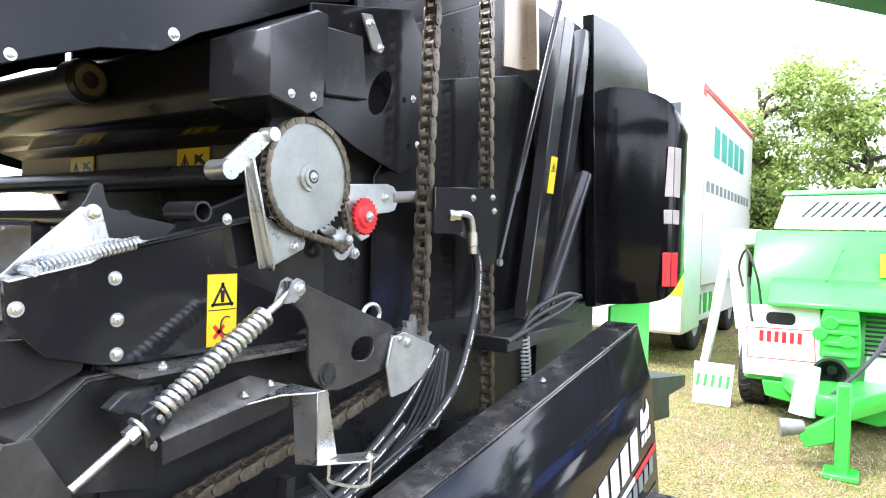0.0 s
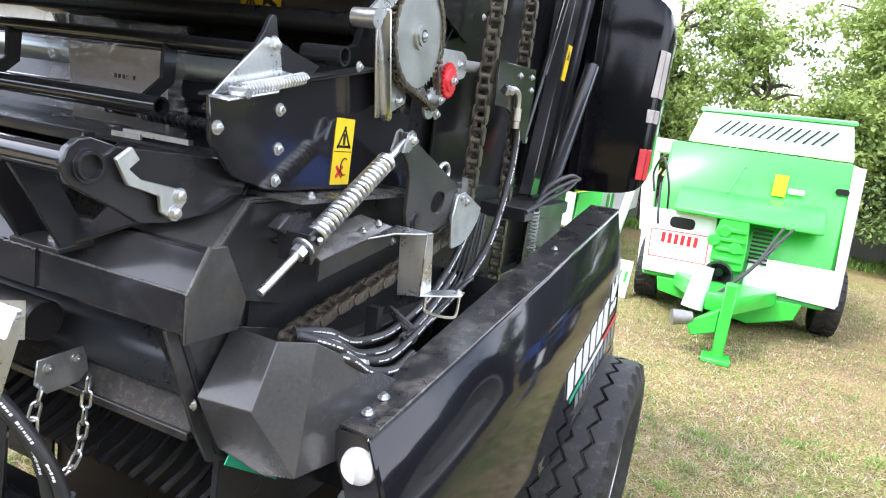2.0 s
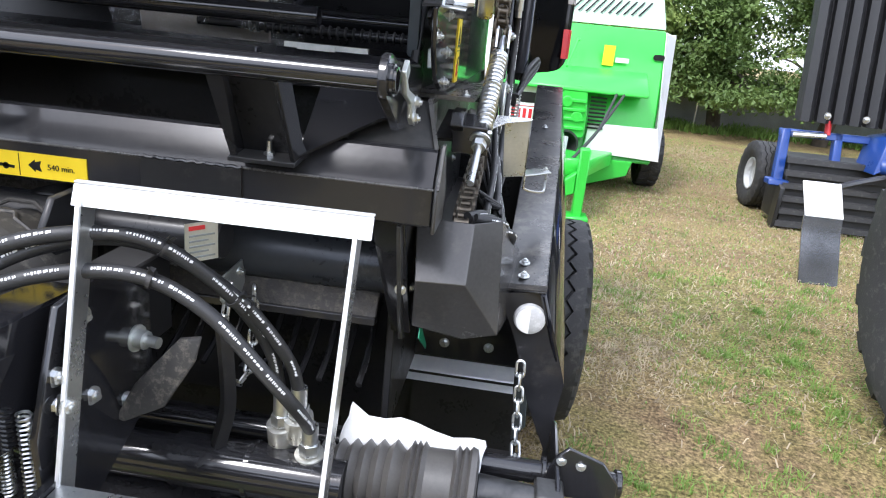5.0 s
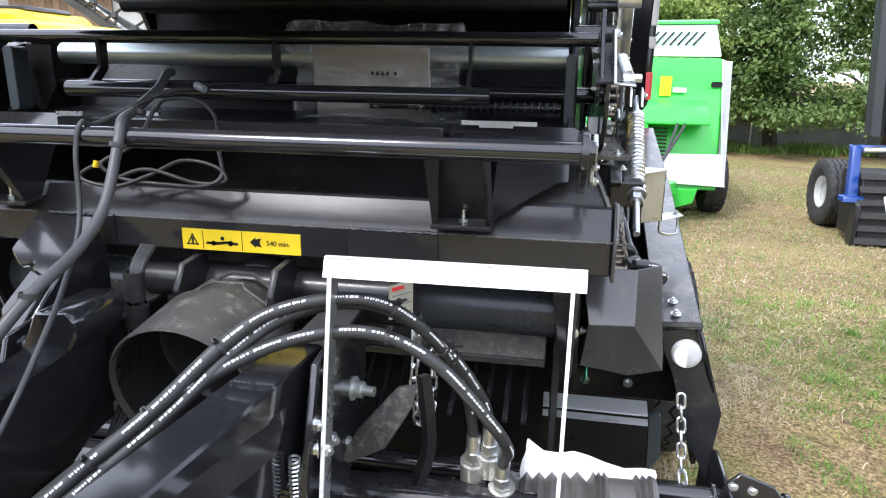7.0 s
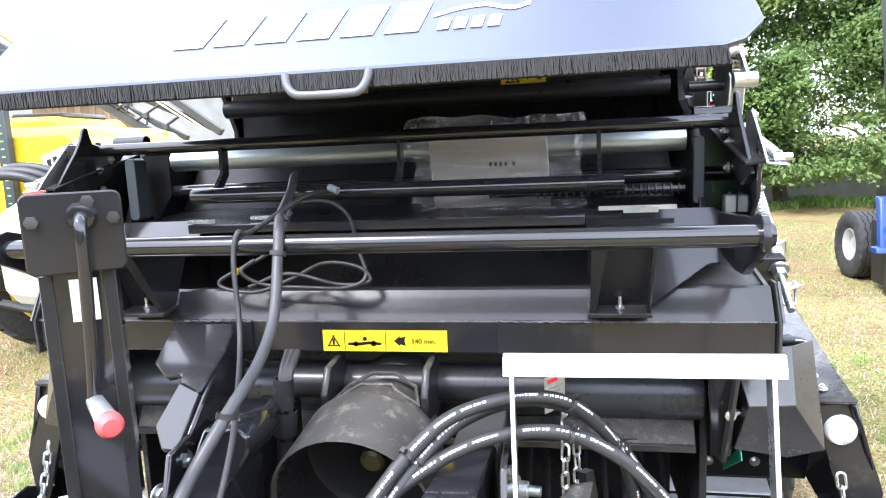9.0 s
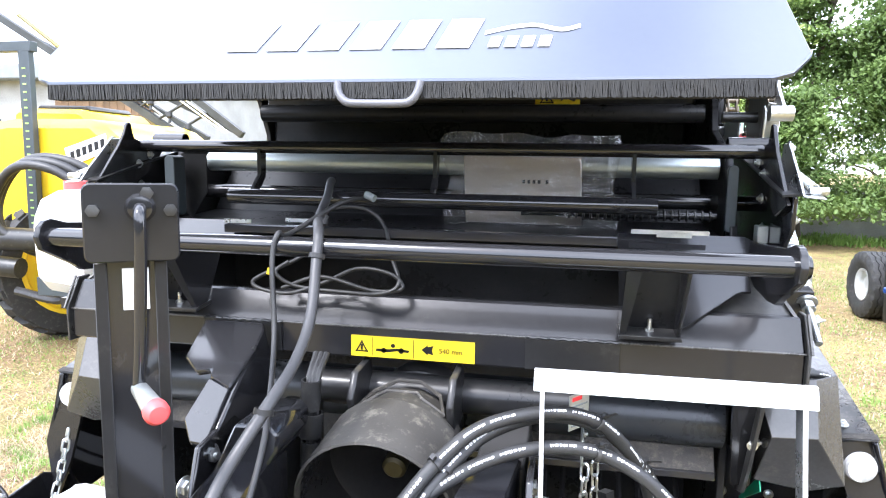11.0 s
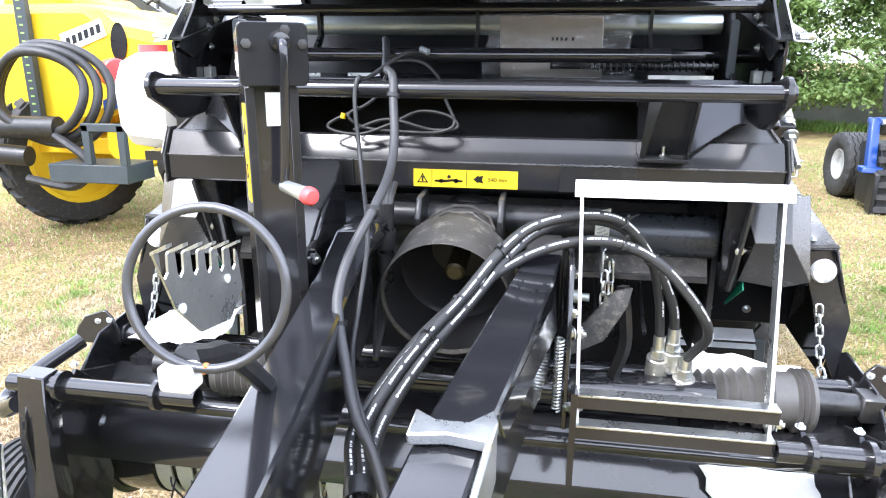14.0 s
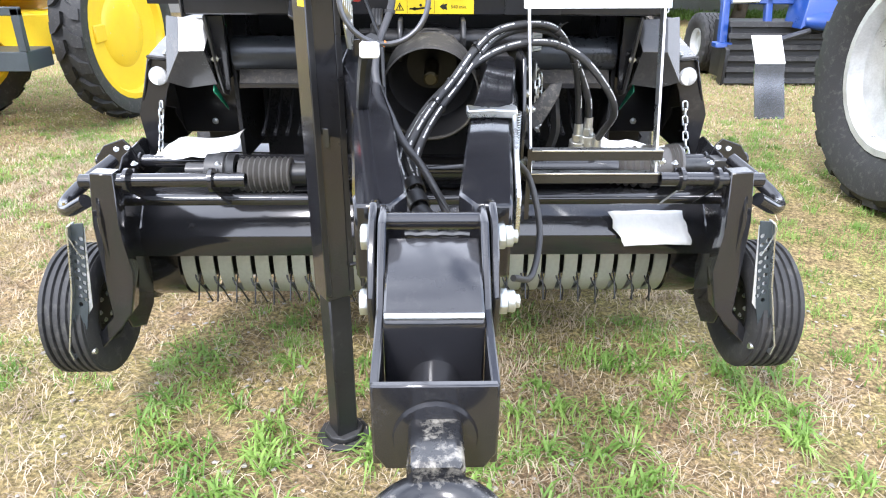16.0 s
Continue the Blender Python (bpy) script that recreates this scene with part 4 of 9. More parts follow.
# ---- side shields over the wheels ----
for s in (-1, 1):
    bm = bm_new()
    T = [(0.905, 0.03, 1.055), (0.945, 0.8, 1.20), (0.97, 1.55, 1.335)]
    Mi = [(0.965, 0.05, 0.87), (1.0, 0.8, 0.95), (1.006, 1.60, 1.148)]
    Bo = [(0.945, 0.12, 0.70), (1.02, 0.92, 0.675), (1.035, 1.62, 0.792)]
    rows = [[bm.verts.new((s * x, y, z)) for x, y, z in r] for r in (T, Mi, Bo)]
    inn = [[bm.verts.new((s * (x - 0.012), y, z)) for x, y, z in r] for r in (T, Mi, Bo)]
    for g in (rows, inn):
        for i in range(2):
            for j in range(2):
                bm.faces.new((g[i][j], g[i][j + 1], g[i + 1][j + 1], g[i + 1][j]))
    for j in range(2):
        bm.faces.new((rows[0][j], rows[0][j + 1], inn[0][j + 1], inn[0][j]))
        bm.faces.new((rows[2][j], rows[2][j + 1], inn[2][j + 1], inn[2][j]))
        bm.faces.new((rows[j][0], rows[j + 1][0], inn[j + 1][0], inn[j][0]))
        bm.faces.new((rows[j][2], rows[j + 1][2], inn[j + 1][2], inn[j][2]))
    shield = part("side_shield", bm, GLOSS, baler, "glossy black side shield with white letter shapes", bev=0.004)
    bm = bm_new()
    pts = [(0.82, 0.06, 1.04), (0.905, 0.03, 1.055), (0.945, 0.8, 1.20), (0.97, 1.55, 1.335), (0.87, 1.55, 1.335), (0.85, 0.8, 1.20)]
    prism(bm, [(s * x, y, z) for x, y, z in pts], (0, 0, 0.006))
    part("shield_lip", bm, LIPPAINT, shield, "dusty top lip of the shield", bev=0.002)
    bm = bm_new()
    prism(bm, [(s * 0.822, 0.058, 1.0465), (s * 0.905, 0.028, 1.0615), (s * 0.907, 0.048, 1.0645), (s * 0.823, 0.078, 1.0495)], (0, 0, 0.0012))
    part("worn_edge", bm, MUD, shield, "worn front edge of the lip")
    bm = bm_new()
    plate_y(bm, [(s * 0.82, 1.04), (s * 0.905, 1.055), (s * 0.965, 0.87), (s * 0.95, 0.71), (s * 0.90, 0.82), (s * 0.86, 0.95)], 0.045, 0.055)
    part("shield_front", bm, BLACK, shield)
    bolt(shield, (s * 0.862, 0.09, 1.065), (0, -0.2, 1), 0.007)
    bolt(shield, (s * 0.862, 0.14, 1.075), (0, -0.2, 1), 0.007)
    bolt(shield, (s * 0.90, 1.0, 1.245), (0, -0.2, 1), 0.006)
    bm = bm_new()
    lathe(bm, (s * 0.882, 0.045, 0.998), (0, -1, 0), [(0, 0.012), (0.022, 0.011), (0.029, 0.007), (0.031, 0)], 24)
    part("reflector", bm, material("white_reflector", (0.55, 0.55, 0.55), 0.25, second=(0.42, 0.42, 0.42), scale=60, fine=300), shield, "round white reflector")
    bm = bm_new()
    prism(bm, [(s * 0.882 - 0.026 * math.cos(a), 0.0335, 0.998 + 0.026 * math.sin(a)) for a in (radians(-90 + 15 * k) for k in range(13))], (0, -0.001, 0))
    part("reflector_half", bm, WHITE, shield, "brighter half of the reflector")
    # lettering on the outer face, as plain slanted bars
    def on_panel(u, w):
        """A point of the outer face: u along it, w from the fold up to the top edge."""
        f = lambda g: Vector(g[0]).lerp(Vector(g[1]), u * 2) if u < 0.5 else Vector(g[1]).lerp(Vector(g[2]), u * 2 - 1)
        p = f(Mi).lerp(f(T), w) if w >= 0 else f(Mi).lerp(f(Bo), -w)
        return Vector((s * p.x, p.y, p.z)) + Vector((s * 0.003, 0, 0.0005))

    def slab(bm, q):
        prism(bm, [on_panel(u, w) for u, w in q], (s * 0.002, 0, 0))

    bm = bm_new()
    for k in range(6):
        a, b = 0.575 + k * 0.053, -0.50 + k * 0.012
        slab(bm, [(a, b), (a + 0.038, b + 0.01), (a + 0.045, b + 0.29), (a + 0.007, b + 0.28)])
    for k in range(3):
        a = 0.905 + k * 0.020
        slab(bm, [(a, -0.37), (a + 0.014, -0.36), (a + 0.016, -0.28), (a + 0.002, -0.29)])
    slab(bm, [(0.905, -0.23), (0.93, -0.26), (0.955, -0.21), (0.96, -0.12), (0.95, -0.03), (0.945, -0.10), (0.93, -0.14), (0.92, -0.06), (0.912, -0.07)])
    part("letter_bar", bm, WHITE, shield, "white slanted letter shapes")
    for a, b, mt in ((0.592, 0.70, GREENTAPE), (0.70, 0.85, WHITE), (0.85, 0.985, RED)):
        bm = bm_new()
        slab(bm, [(a, -0.60 + 0.16 * (a - 0.592)), (b, -0.60 + 0.16 * (b - 0.592)), (b, -0.55 + 0.16 * (b - 0.592)), (a, -0.55 + 0.16 * (a - 0.592))])
        part("stripe", bm, mt, shield)
    bm = bm_new()
    for k in range(10):
        a, b = 0.63 + k * 0.034, -0.76 + k * 0.008
        slab(bm, [(a, b), (a + 0.022, b), (a + 0.026, b + 0.13), (a + 0.004, b + 0.13)])
    part("letter_bar", bm, GREYPAINT, shield)
    bm = bm_new()
    slab(bm, [(0.42, -0.97), (0.985, -0.97), (0.985, -0.83), (0.42, -0.83)])
    part("bottom_band", bm, material("olive_band", (0.075, 0.072, 0.055), 0.3), shield, "olive band along the lower edge")


# ---- wheels ----
def tyre_mesh(bm, c, ro, ri, w, depth, seg=48, ribs=0):
    """A tyre about the x axis through c, plain or with ribs."""
    c = Vector(c)
    h = w / 2
    prof = [(ri, -h * 0.72), (ri + (ro - ri) * 0.3, -h), (ro - (ro - ri) * 0.25, -h), (ro - depth, -h * 0.86)]
    if ribs:
        for k in range(ribs):
            a = -h * 0.86 + 2 * h * 0.86 * k / ribs
            b = a + 2 * h * 0.86 / ribs
            g = (b - a) * 0.12
            prof += [(ro - depth, a + g), (ro, a + 2 * g), (ro, b - 2 * g), (ro - depth, b - g)]
    prof += [(ro - depth, h * 0.86), (ro - (ro - ri) * 0.25, h), (ri + (ro - ri) * 0.3, h), (ri, h * 0.72)]
    lathe(bm, c, (1, 0, 0), prof, seg)


def lug_mesh(side, ro, w, lugs, depth):
    """One slanted lug of a field tyre about the x axis."""
    bm = bm_new()
    h, da = w / 2, 2 * math.pi / lugs
    q = [(side * x * h, a * da, r) for x, a, r in ((0.06, 0.0, ro), (0.06, 0.42, ro), (0.5, 0.75, ro), (0.93, 0.8, ro - depth * 0.7), (0.93, 0.38, ro - depth * 0.7), (0.5, 0.28, ro))]
    top = [bm.verts.new((x, math.cos(a) * r, math.sin(a) * r)) for x, a, r in q]
    bot = [bm.verts.new((x * 1.03, math.cos(a) * (r - depth * 1.3), math.sin(a) * (r - depth * 1.3))) for x, a, r in q]
    bm.faces.new(top)
    for i in range(6):
        bm.faces.new((top[i], top[(i + 1) % 6], bot[(i + 1) % 6], bot[i]))
    return mesh_of("lug", bm, TYRE)


def tyre_zigzag(bm, c, ro, ri, w, ribs, depth, waves):
    """A road tyre about the x axis with zigzag grooves between its ribs and notched shoulders."""
    c = Vector(c)
    h = w / 2
    seg = waves * 4
    prof = [(ri, -h * 0.72, 0), (ri + (ro - ri) * 0.35, -h, 0), (ro - (ro - ri) * 0.22, -h, 0), (ro - depth * 1.2, -h * 0.93, 2)]
    tw = 2 * h * 0.9 / ribs
    for k in range(ribs):
        a = -h * 0.9 + tw * k
        e0 = 0.0 if k == 0 else 1.0
        e1 = 0.0 if k == ribs - 1 else 1.0
        prof += [(ro - depth * 0.2 * (k == 0), a + tw * 0.10, e0), (ro, a + tw * 0.5, 0.5 * (e0 + e1)), (ro - depth * 0.2 * (k == ribs - 1), a + tw * 0.90, e1)]
        if k < ribs - 1:
            prof += [(ro - depth, a + tw * 0.93, 1.0), (ro - depth, a + tw * 1.07, 1.0)]
    prof += [(ro - depth * 1.2, h * 0.93, 2), (ro - (ro - ri) * 0.22, h, 0), (ri + (ro - ri) * 0.35, h, 0), (ri, h * 0.72, 0)]
    rings = []
    for i in range(seg):
        a = 2 * math.pi * i / seg
        z = (-1, 0, 1, 0)[i % 4]
        ring = []
        for r, x, e in prof:
            rr = r
            if e == 2:
                rr = r + (depth * 0.9 if i % 4 in (0, 1) else -depth * 0.3)
            ring.append(bm.verts.new(c + Vector((x + (z * tw * 0.2 if e in (0.5, 1.0) else 0), math.cos(a) * rr, math.sin(a) * rr))))
        rings.append(ring)
    for i in range(seg):
        a, b = rings[i], rings[(i + 1) % seg]
        for j in range(len(prof) - 1):
            bm.faces.new((a[j], b[j], b[j + 1], a[j + 1]))


def wheel(parent, c, ro, ri, w, lugs, depth, rim_mat, ribs=0, rim_label="", zig=0):
    bm = bm_new()
    if zig:
        tyre_zigzag(bm, c, ro, ri, w, 5, depth, zig)
    else:
        tyre_mesh(bm, c, ro, ri, w, depth, ribs=ribs)
    wh = part("wheel", bm, TYRE, parent, "black rubber tyre")
    for side in (-1, 1) if lugs else ():
        me = lug_mesh(side, ro, w, lugs, depth)
        for k in range(lugs):
            piece("lug", me, wh, Matrix.Translation(c) @ Matrix.Rotation(2 * math.pi * (k + (0.5 if side > 0 else 0)) / lugs, 4, "X"))
    bm = bm_new()
    h = w / 2
    for s in (-1, 1):
        lathe(bm, c, (s, 0, 0), [(ri * 1.03, h * 0.72), (ri * 1.03, h * 0.82), (ri * 0.95, h * 0.82), (ri * 0.9, h * 0.45), (ri * 0.55, h * 0.3), (ri * 0.5, h * 0.45), (ri * 0.25, h * 0.5), (0, h * 0.5)], 32)
    rim = part("rim", bm, rim_mat, wh, rim_label)
    for k in range(6):
        a = 2 * math.pi * k / 6
        for s in (-1, 1):
            bolt(rim, (c[0] + s * h * 0.4, c[1] + math.cos(a) * ri * 0.4, c[2] + math.sin(a) * ri * 0.4), (s, 0, 0), 0.008)
    return wh


for s in (-1, 1):
    wheel(baler, (s * 0.975, 1.47, 0.415), 0.415, 0.22, 0.37, 0, 0.02, RIMGREY, zig=34)
bm = bm_new()
cyl(bm, (-0.95, 1.47, 0.415), (0.95, 1.47, 0.415), 0.05, seg=16)
box(bm, -0.62, -0.5, 1.35, 1.55, 0.40, 0.9)
box(bm, 0.5, 0.62, 1.35, 1.55, 0.40, 0.9)
part("axle", bm, BLACK, baler)
# mudflap bracket seen behind the wheel
bm = bm_new()
plate_x(bm, [(2.1, 1.06), (2.75, 0.97), (2.75, 0.92), (2.45, 0.93), (2.47, 0.83), (2.2, 0.87)], 0.84, 0.85)
plate_x(bm, [(1.9, 0.95), (2.75, 0.95), (2.75, 0.97), (1.9, 0.97)], 0.62, 0.84)
part("rear_bracket", bm, WING, baler)
# dark sheet added behind the pickup, for the shade under the machine
bm = bm_new()
box(bm, -0.60, 0.60, 0.64, 0.66, 0.10, 0.80)
part("belly_shade", bm, DEEP, baler)
# rear tail shields
for s in (-1, 1):
    bm = bm_new()
    # a shallow moulded panel across the rear corner, round towards its outer edge
    face = [(0.715, 1.80), (0.78, 1.80), (0.86, 1.815), (0.917, 1.835), (0.945, 1.85), (0.964, 1.865), (0.980, 1.885), (0.990, 1.92), (0.996, 1.99)]
    edge = [(1.362, 2.155), (1.366, 2.150), (1.372, 2.138), (1.380, 2.118), (1.388, 2.102), (1.398, 2.085), (1.418, 2.060), (1.445, 2.03), (1.49, 1.99)]
    lv = [0.0, 0.04, 0.12, 0.3, 0.5, 0.7, 0.88, 0.96, 1.0]
    grid = [[bm.verts.new((s * x, y + 0.03 * (abs(2 * v - 1) ** 6), lo + (hi - lo) * v)) for v in lv] for (x, y), (lo, hi) in zip(face, edge)]
    back = [[bm.verts.new((s * (x - 0.02), y + 0.10, lo + (hi - lo) * v)) for v in lv] for (x, y), (lo, hi) in zip(face, edge)]
    for g in (grid, back):
        for i in range(len(face) - 1):
            for j in range(len(lv) - 1):
                bm.faces.new((g[i][j], g[i + 1][j], g[i + 1][j + 1], g[i][j + 1]))
    for i in range(len(face) - 1):
        for j in (0, len(lv) - 1):
            bm.faces.new((grid[i][j], grid[i + 1][j], back[i + 1][j], back[i][j]))
    for j in range(len(lv) - 1):
        for i in (0, len(face) - 1):
            bm.faces.new((grid[i][j], grid[i][j + 1], back[i][j + 1], back[i][j]))
    ts = part("tail_shield", bm, TINTED, baler, "glossy black rounded rear shield")
    for z0, z1, mt, nm in ((1.44, 1.56, RED, "red_reflector"), (1.66, 1.71, material("faded_white_strip", (0.5, 0.46, 0.43), 0.5), "white_strip"), (1.755, 1.93, material("faded_white_strip", (0.5, 0.46, 0.43), 0.5), "white_strip")):
        bm = bm_new()
        prism(bm, [(s * 0.957, 1.858, z0), (s * 0.979, 1.882, z0), (s * 0.979, 1.882, z1), (s * (0.964 if z1 > 1.8 else 0.955), 1.860, z1)], (s * 0.003, -0.004, 0))
        prism(bm, [(s * 0.980, 1.883, z0), (s * 0.991, 1.925, z0), (s * 0.991, 1.925, z1), (s * 0.980, 1.883, z1)], (s * 0.004, -0.002, 0))
        part(nm, bm, mt, ts, bev=0.002)
    bm = bm_new()
    plate_x(bm, [(1.75, 1.36), (1.64, 2.36), (1.91, 2.39), (2.28, 2.34), (2.40, 2.0), (2.40, 1.36)], s * 0.72, s * 0.76)
    part("rear_cover", bm, TINTED, baler, bev=0.003)
    bm = bm_new()
    plate_x(bm, [(1.40, 1.05), (1.42, 2.06), (1.62, 2.34), (1.90, 2.34), (1.90, 1.05)], s * 0.68, s * 0.695)
    part("rear_sheet", bm, DEEP, baler, bev=0.002)
# raised side covers high over the wheels
for s in (1,):
    bm = bm_new()
    prism(bm, [(0.66, 0.85, 2.30), (1.42, 1.516, 2.25), (1.60, 1.765, 2.25), (1.95, 1.6, 2.25), (1.60, 1.05, 2.26), (0.66, 0.65, 2.30)], (0, 0, 0.02))
    part("side_cover", bm, DEEP, baler, "raised black side cover", bev=0.003)


# ---- right side: drive parts ----
def link_meshes(pitch, width, plate_h, roller):
    """The inner and the outer link of a roller chain; the chain runs along local z, pins along local x."""
    out = []
    for inner in (True, False):
        bm = bm_new()
        w = width * (0.62 if inner else 0.86)
        for s in (-1, 1):
            o = []
            for k in range(9):
                a = math.pi * k / 8
                o.append((plate_h / 2 * math.cos(a), pitch / 2 + plate_h / 2 * math.sin(a)))
            for k in range(9):
                a = math.pi + math.pi * k / 8
                o.append((plate_h / 2 * math.cos(a), -pitch / 2 + plate_h / 2 * math.sin(a)))
            o = [(y * (0.8 if abs(z) < pitch * 0.2 else 1), z) for y, z in o]
            x0 = s * w / 2
            plate_x(bm, o, x0 - width * 0.06, x0 + width * 0.06)
        for z in (-pitch / 2, pitch / 2):
            if inner:
                cyl(bm, (-w / 2, 0, z), (w / 2, 0, z), roller / 2, seg=10)
            else:
                cyl(bm, (-width * 0.52, 0, z), (width * 0.52, 0, z), roller * 0.27, seg=8)
        out.append(mesh_of("chain_link", bm, CHAIN))
    return out


def run_chain(parent, pts, pitch, width, plate_h, roller, name, label, turn=0.0):
    """A roller chain laid along a line, link by link."""
    ch = part(name, _pin(pts[0]), CHAIN, parent, label)
    meshes = link_meshes(pitch, width, plate_h, roller)
    pts = [Vector(p) for p in pts]
    i, p, k = 0, pts[0].copy(), 0
    while True:
        # the next point at one pitch further on
        need, q, j = pitch, p.copy(), i
        while j + 1 < len(pts) and (pts[j + 1] - q).length < need:
            need -= (pts[j + 1] - q).length
            q = pts[j + 1].copy()
            j += 1
        if j + 1 >= len(pts):
            break
        q = q + (pts[j + 1] - q).normalized() * need
        d = (q - p).normalized()
        x = Vector((1, 0, 0))
        x = (x - d * x.dot(d)).normalized()
        y = d.cross(x)
        m = Matrix((x, y, d)).transposed().to_4x4()
        m.translation = (p + q) / 2
        piece("link", meshes[k % 2], ch, m @ Matrix.Rotation(turn, 4, "Z"))
        p, i, k = q, j, k + 1
    return ch


def _pin(p):
    bm = bm_new()
    p = Vector(p)
    cyl(bm, p - Vector((0.012, 0, 0)), p + Vector((0.012, 0, 0)), 0.004, seg=8)
    return bm


def sprocket(bm, c, r, teeth, t, tooth):
    o = []
    for k in range(teeth):
        for f, rr in ((0.0, r), (0.3, r), (0.5, r + tooth), (0.62, r + tooth), (0.82, r)):
            a = 2 * math.pi * (k + f) / teeth
            o.append((c[1] + math.cos(a) * rr, c[2] + math.sin(a) * rr))
    plate_x(bm, o, c[0] - t / 2, c[0] + t / 2)


run_chain(baler, [(0.74, 0.712, 2.12), (0.74, 0.70, 1.75), (0.74, 0.69, 1.37)], 0.0254, 0.036, 0.021, 0.0158, "drive_chain", "oiled roller chain hanging upright")
run_chain(baler, [(0.72, 0.985, 2.22), (0.72, 1.01, 1.7), (0.72, 1.05, 1.10)], 0.0254, 0.036, 0.021, 0.0158, "drive_chain", "oiled roller chain hanging upright")
run_chain(baler, [(0.735, 0.03, 1.172), (0.735, 0.15, 1.20), (0.735, 0.34, 1.228), (0.735, 0.66, 1.30)], 0.0254, 0.036, 0.021, 0.0158, "drive_chain", "oiled roller chain on the lower side")

# large sprocket with its chain
SC = Vector((0.726, 0.354, 1.693))
bm = bm_new()
sprocket(bm, SC, 0.096, 48, 0.006, 0.006)
pipe(bm, SC, SC + Vector((0.009, 0, 0)), 0.026, 0.015, 28)
pipe(bm, SC, SC + Vector((0.013, 0, 0)), 0.019, 0.012, 28)
spk = part("sprocket", bm, material("dull_zinc_disc", (0.44, 0.455, 0.43), 0.4, 0.85, second=(0.34, 0.36, 0.34), scale=14, fine=120, rvar=0.1), baler, "large zinc sprocket on the net drive")
bm = bm_new()
cyl(bm, SC - Vector((0.08, 0, 0)), SC + Vector((0.013, 0, 0)), 0.0125, seg=16)
part("shaft", bm, DARKSTEEL, spk)
bolt(spk, SC + Vector((0.013, 0, 0)), (1, 0, 0), 0.0055)
ring = [SC + Vector((0, math.cos(a) * 0.1, math.sin(a) * 0.1)) for a in (radians(-20 + k * 6) for k in range(47))]
low = [Vector((0.726, 0.42, 1.575)), Vector((0.726, 0.445, 1.562)), Vector((0.726, 0.462, 1.575)), Vector((0.726, 0.466, 1.60))]
run_chain(baler, ring + low + [ring[0]], 0.0127, 0.016, 0.011, 0.0078, "sprocket_chain", "small roller chain round the sprocket")
bm = bm_new()
c = Vector((0.73, 0.507, 1.629))
sprocket(bm, c, 0.033, 22, 0.008, 0.004)
lathe(bm, c, (1, 0, 0), [(0.024, 0.004), (0.022, 0.008), (0.012, 0.009), (0.011, 0.012), (0, 0.012)], 20)
rs = part("tension_sprocket", bm, RED, baler, "red plastic tension sprocket")
bolt(rs, c + Vector((0.012, 0, 0)), (1, 0, 0), 0.007)
bm = bm_new()
c = Vector((0.726, 0.442, 1.583))
sprocket(bm, c, 0.019, 10, 0.006, 0.005)
cyl(bm, c, c + Vector((0.02, 0, 0)), 0.010, seg=14)
sms = part("small_sprocket", bm, ZINC_MATT, baler)
bm = bm_new()
pipe(bm, (0.716, 0.452, 1.567), (0.722, 0.452, 1.567), 0.024, 0.013, 24)
part("washer", bm, ZINC, sms)
bm = bm_new()
plate_x(bm, [(0.40, 1.60), (0.44, 1.585), (0.50, 1.545), (0.515, 1.555), (0.505, 1.575), (0.45, 1.605), (0.41, 1.622)], 0.700, 0.705)
part("carrier", bm, ZINC_MATT, sms, bev=0.001)
bolt(sms, (0.748, 0.442, 1.583), (1, 0, 0), 0.006)
bolt(sms, (0.716, 0.496, 1.556), (1, 0, 0), 0.0075)
# galvanised arm beside the sprocket
bm = bm_new()
plate_x(bm, [(0.239, 1.711), (0.267, 1.622), (0.315, 1.600), (0.355, 1.592), (0.368, 1.578), (0.364, 1.565), (0.295, 1.536), (0.262, 1.530), (0.24, 1.62), (0.225, 1.70)], 0.706, 0.710)
prism(bm, [(0.710, 0.222, 1.715), (0.738, 0.218, 1.712), (0.738, 0.266, 1.532), (0.731, 0.272, 1.527), (0.710, 0.276, 1.527)], (0, 0.004, 0.001))
ga = part("sprocket_arm", bm, ZINC, baler, "galvanised bent arm beside the sprocket", bev=0.001)
bm = bm_new()
cyl(bm, (0.70, 0.17, 1.688), (0.745, 0.17, 1.688), 0.016, seg=18)
prism(bm, [(0.725, 0.165, 1.70), (0.725, 0.225, 1.752), (0.725, 0.27, 1.765), (0.725, 0.262, 1.745), (0.725, 0.20, 1.685)], (0.006, 0, 0))
cyl(bm, (0.71, 0.262, 1.755), (0.74, 0.262, 1.755), 0.012, seg=14)
part("roller_end", bm, ZINC, ga)
bolt(ga, (0.711, 0.338, 1.568), (1, 0, 0), 0.0075)
# link arm behind the red sprocket
bm = bm_new()
plate_x(bm, [(0.466, 1.690), (0.60, 1.701), (0.622, 1.697), (0.635, 1.684), (0.637, 1.664), (0.628, 1.648), (0.61, 1.642), (0.545, 1.634), (0.545, 1.59), (0.52, 1.58), (0.49, 1.60), (0.47, 1.65)], 0.708, 0.713)
la = part("tension_arm", bm, ZINC_MATT, baler, bev=0.001)
bolt(la, (0.713, 0.592, 1.672), (1, 0, 0), 0.007)
bm = bm_new()
cyl(bm, (0.706, 0.62, 1.674), (0.706, 0.73, 1.684), 0.013, seg=14)
part("shaft", bm, OILYCAST, la)

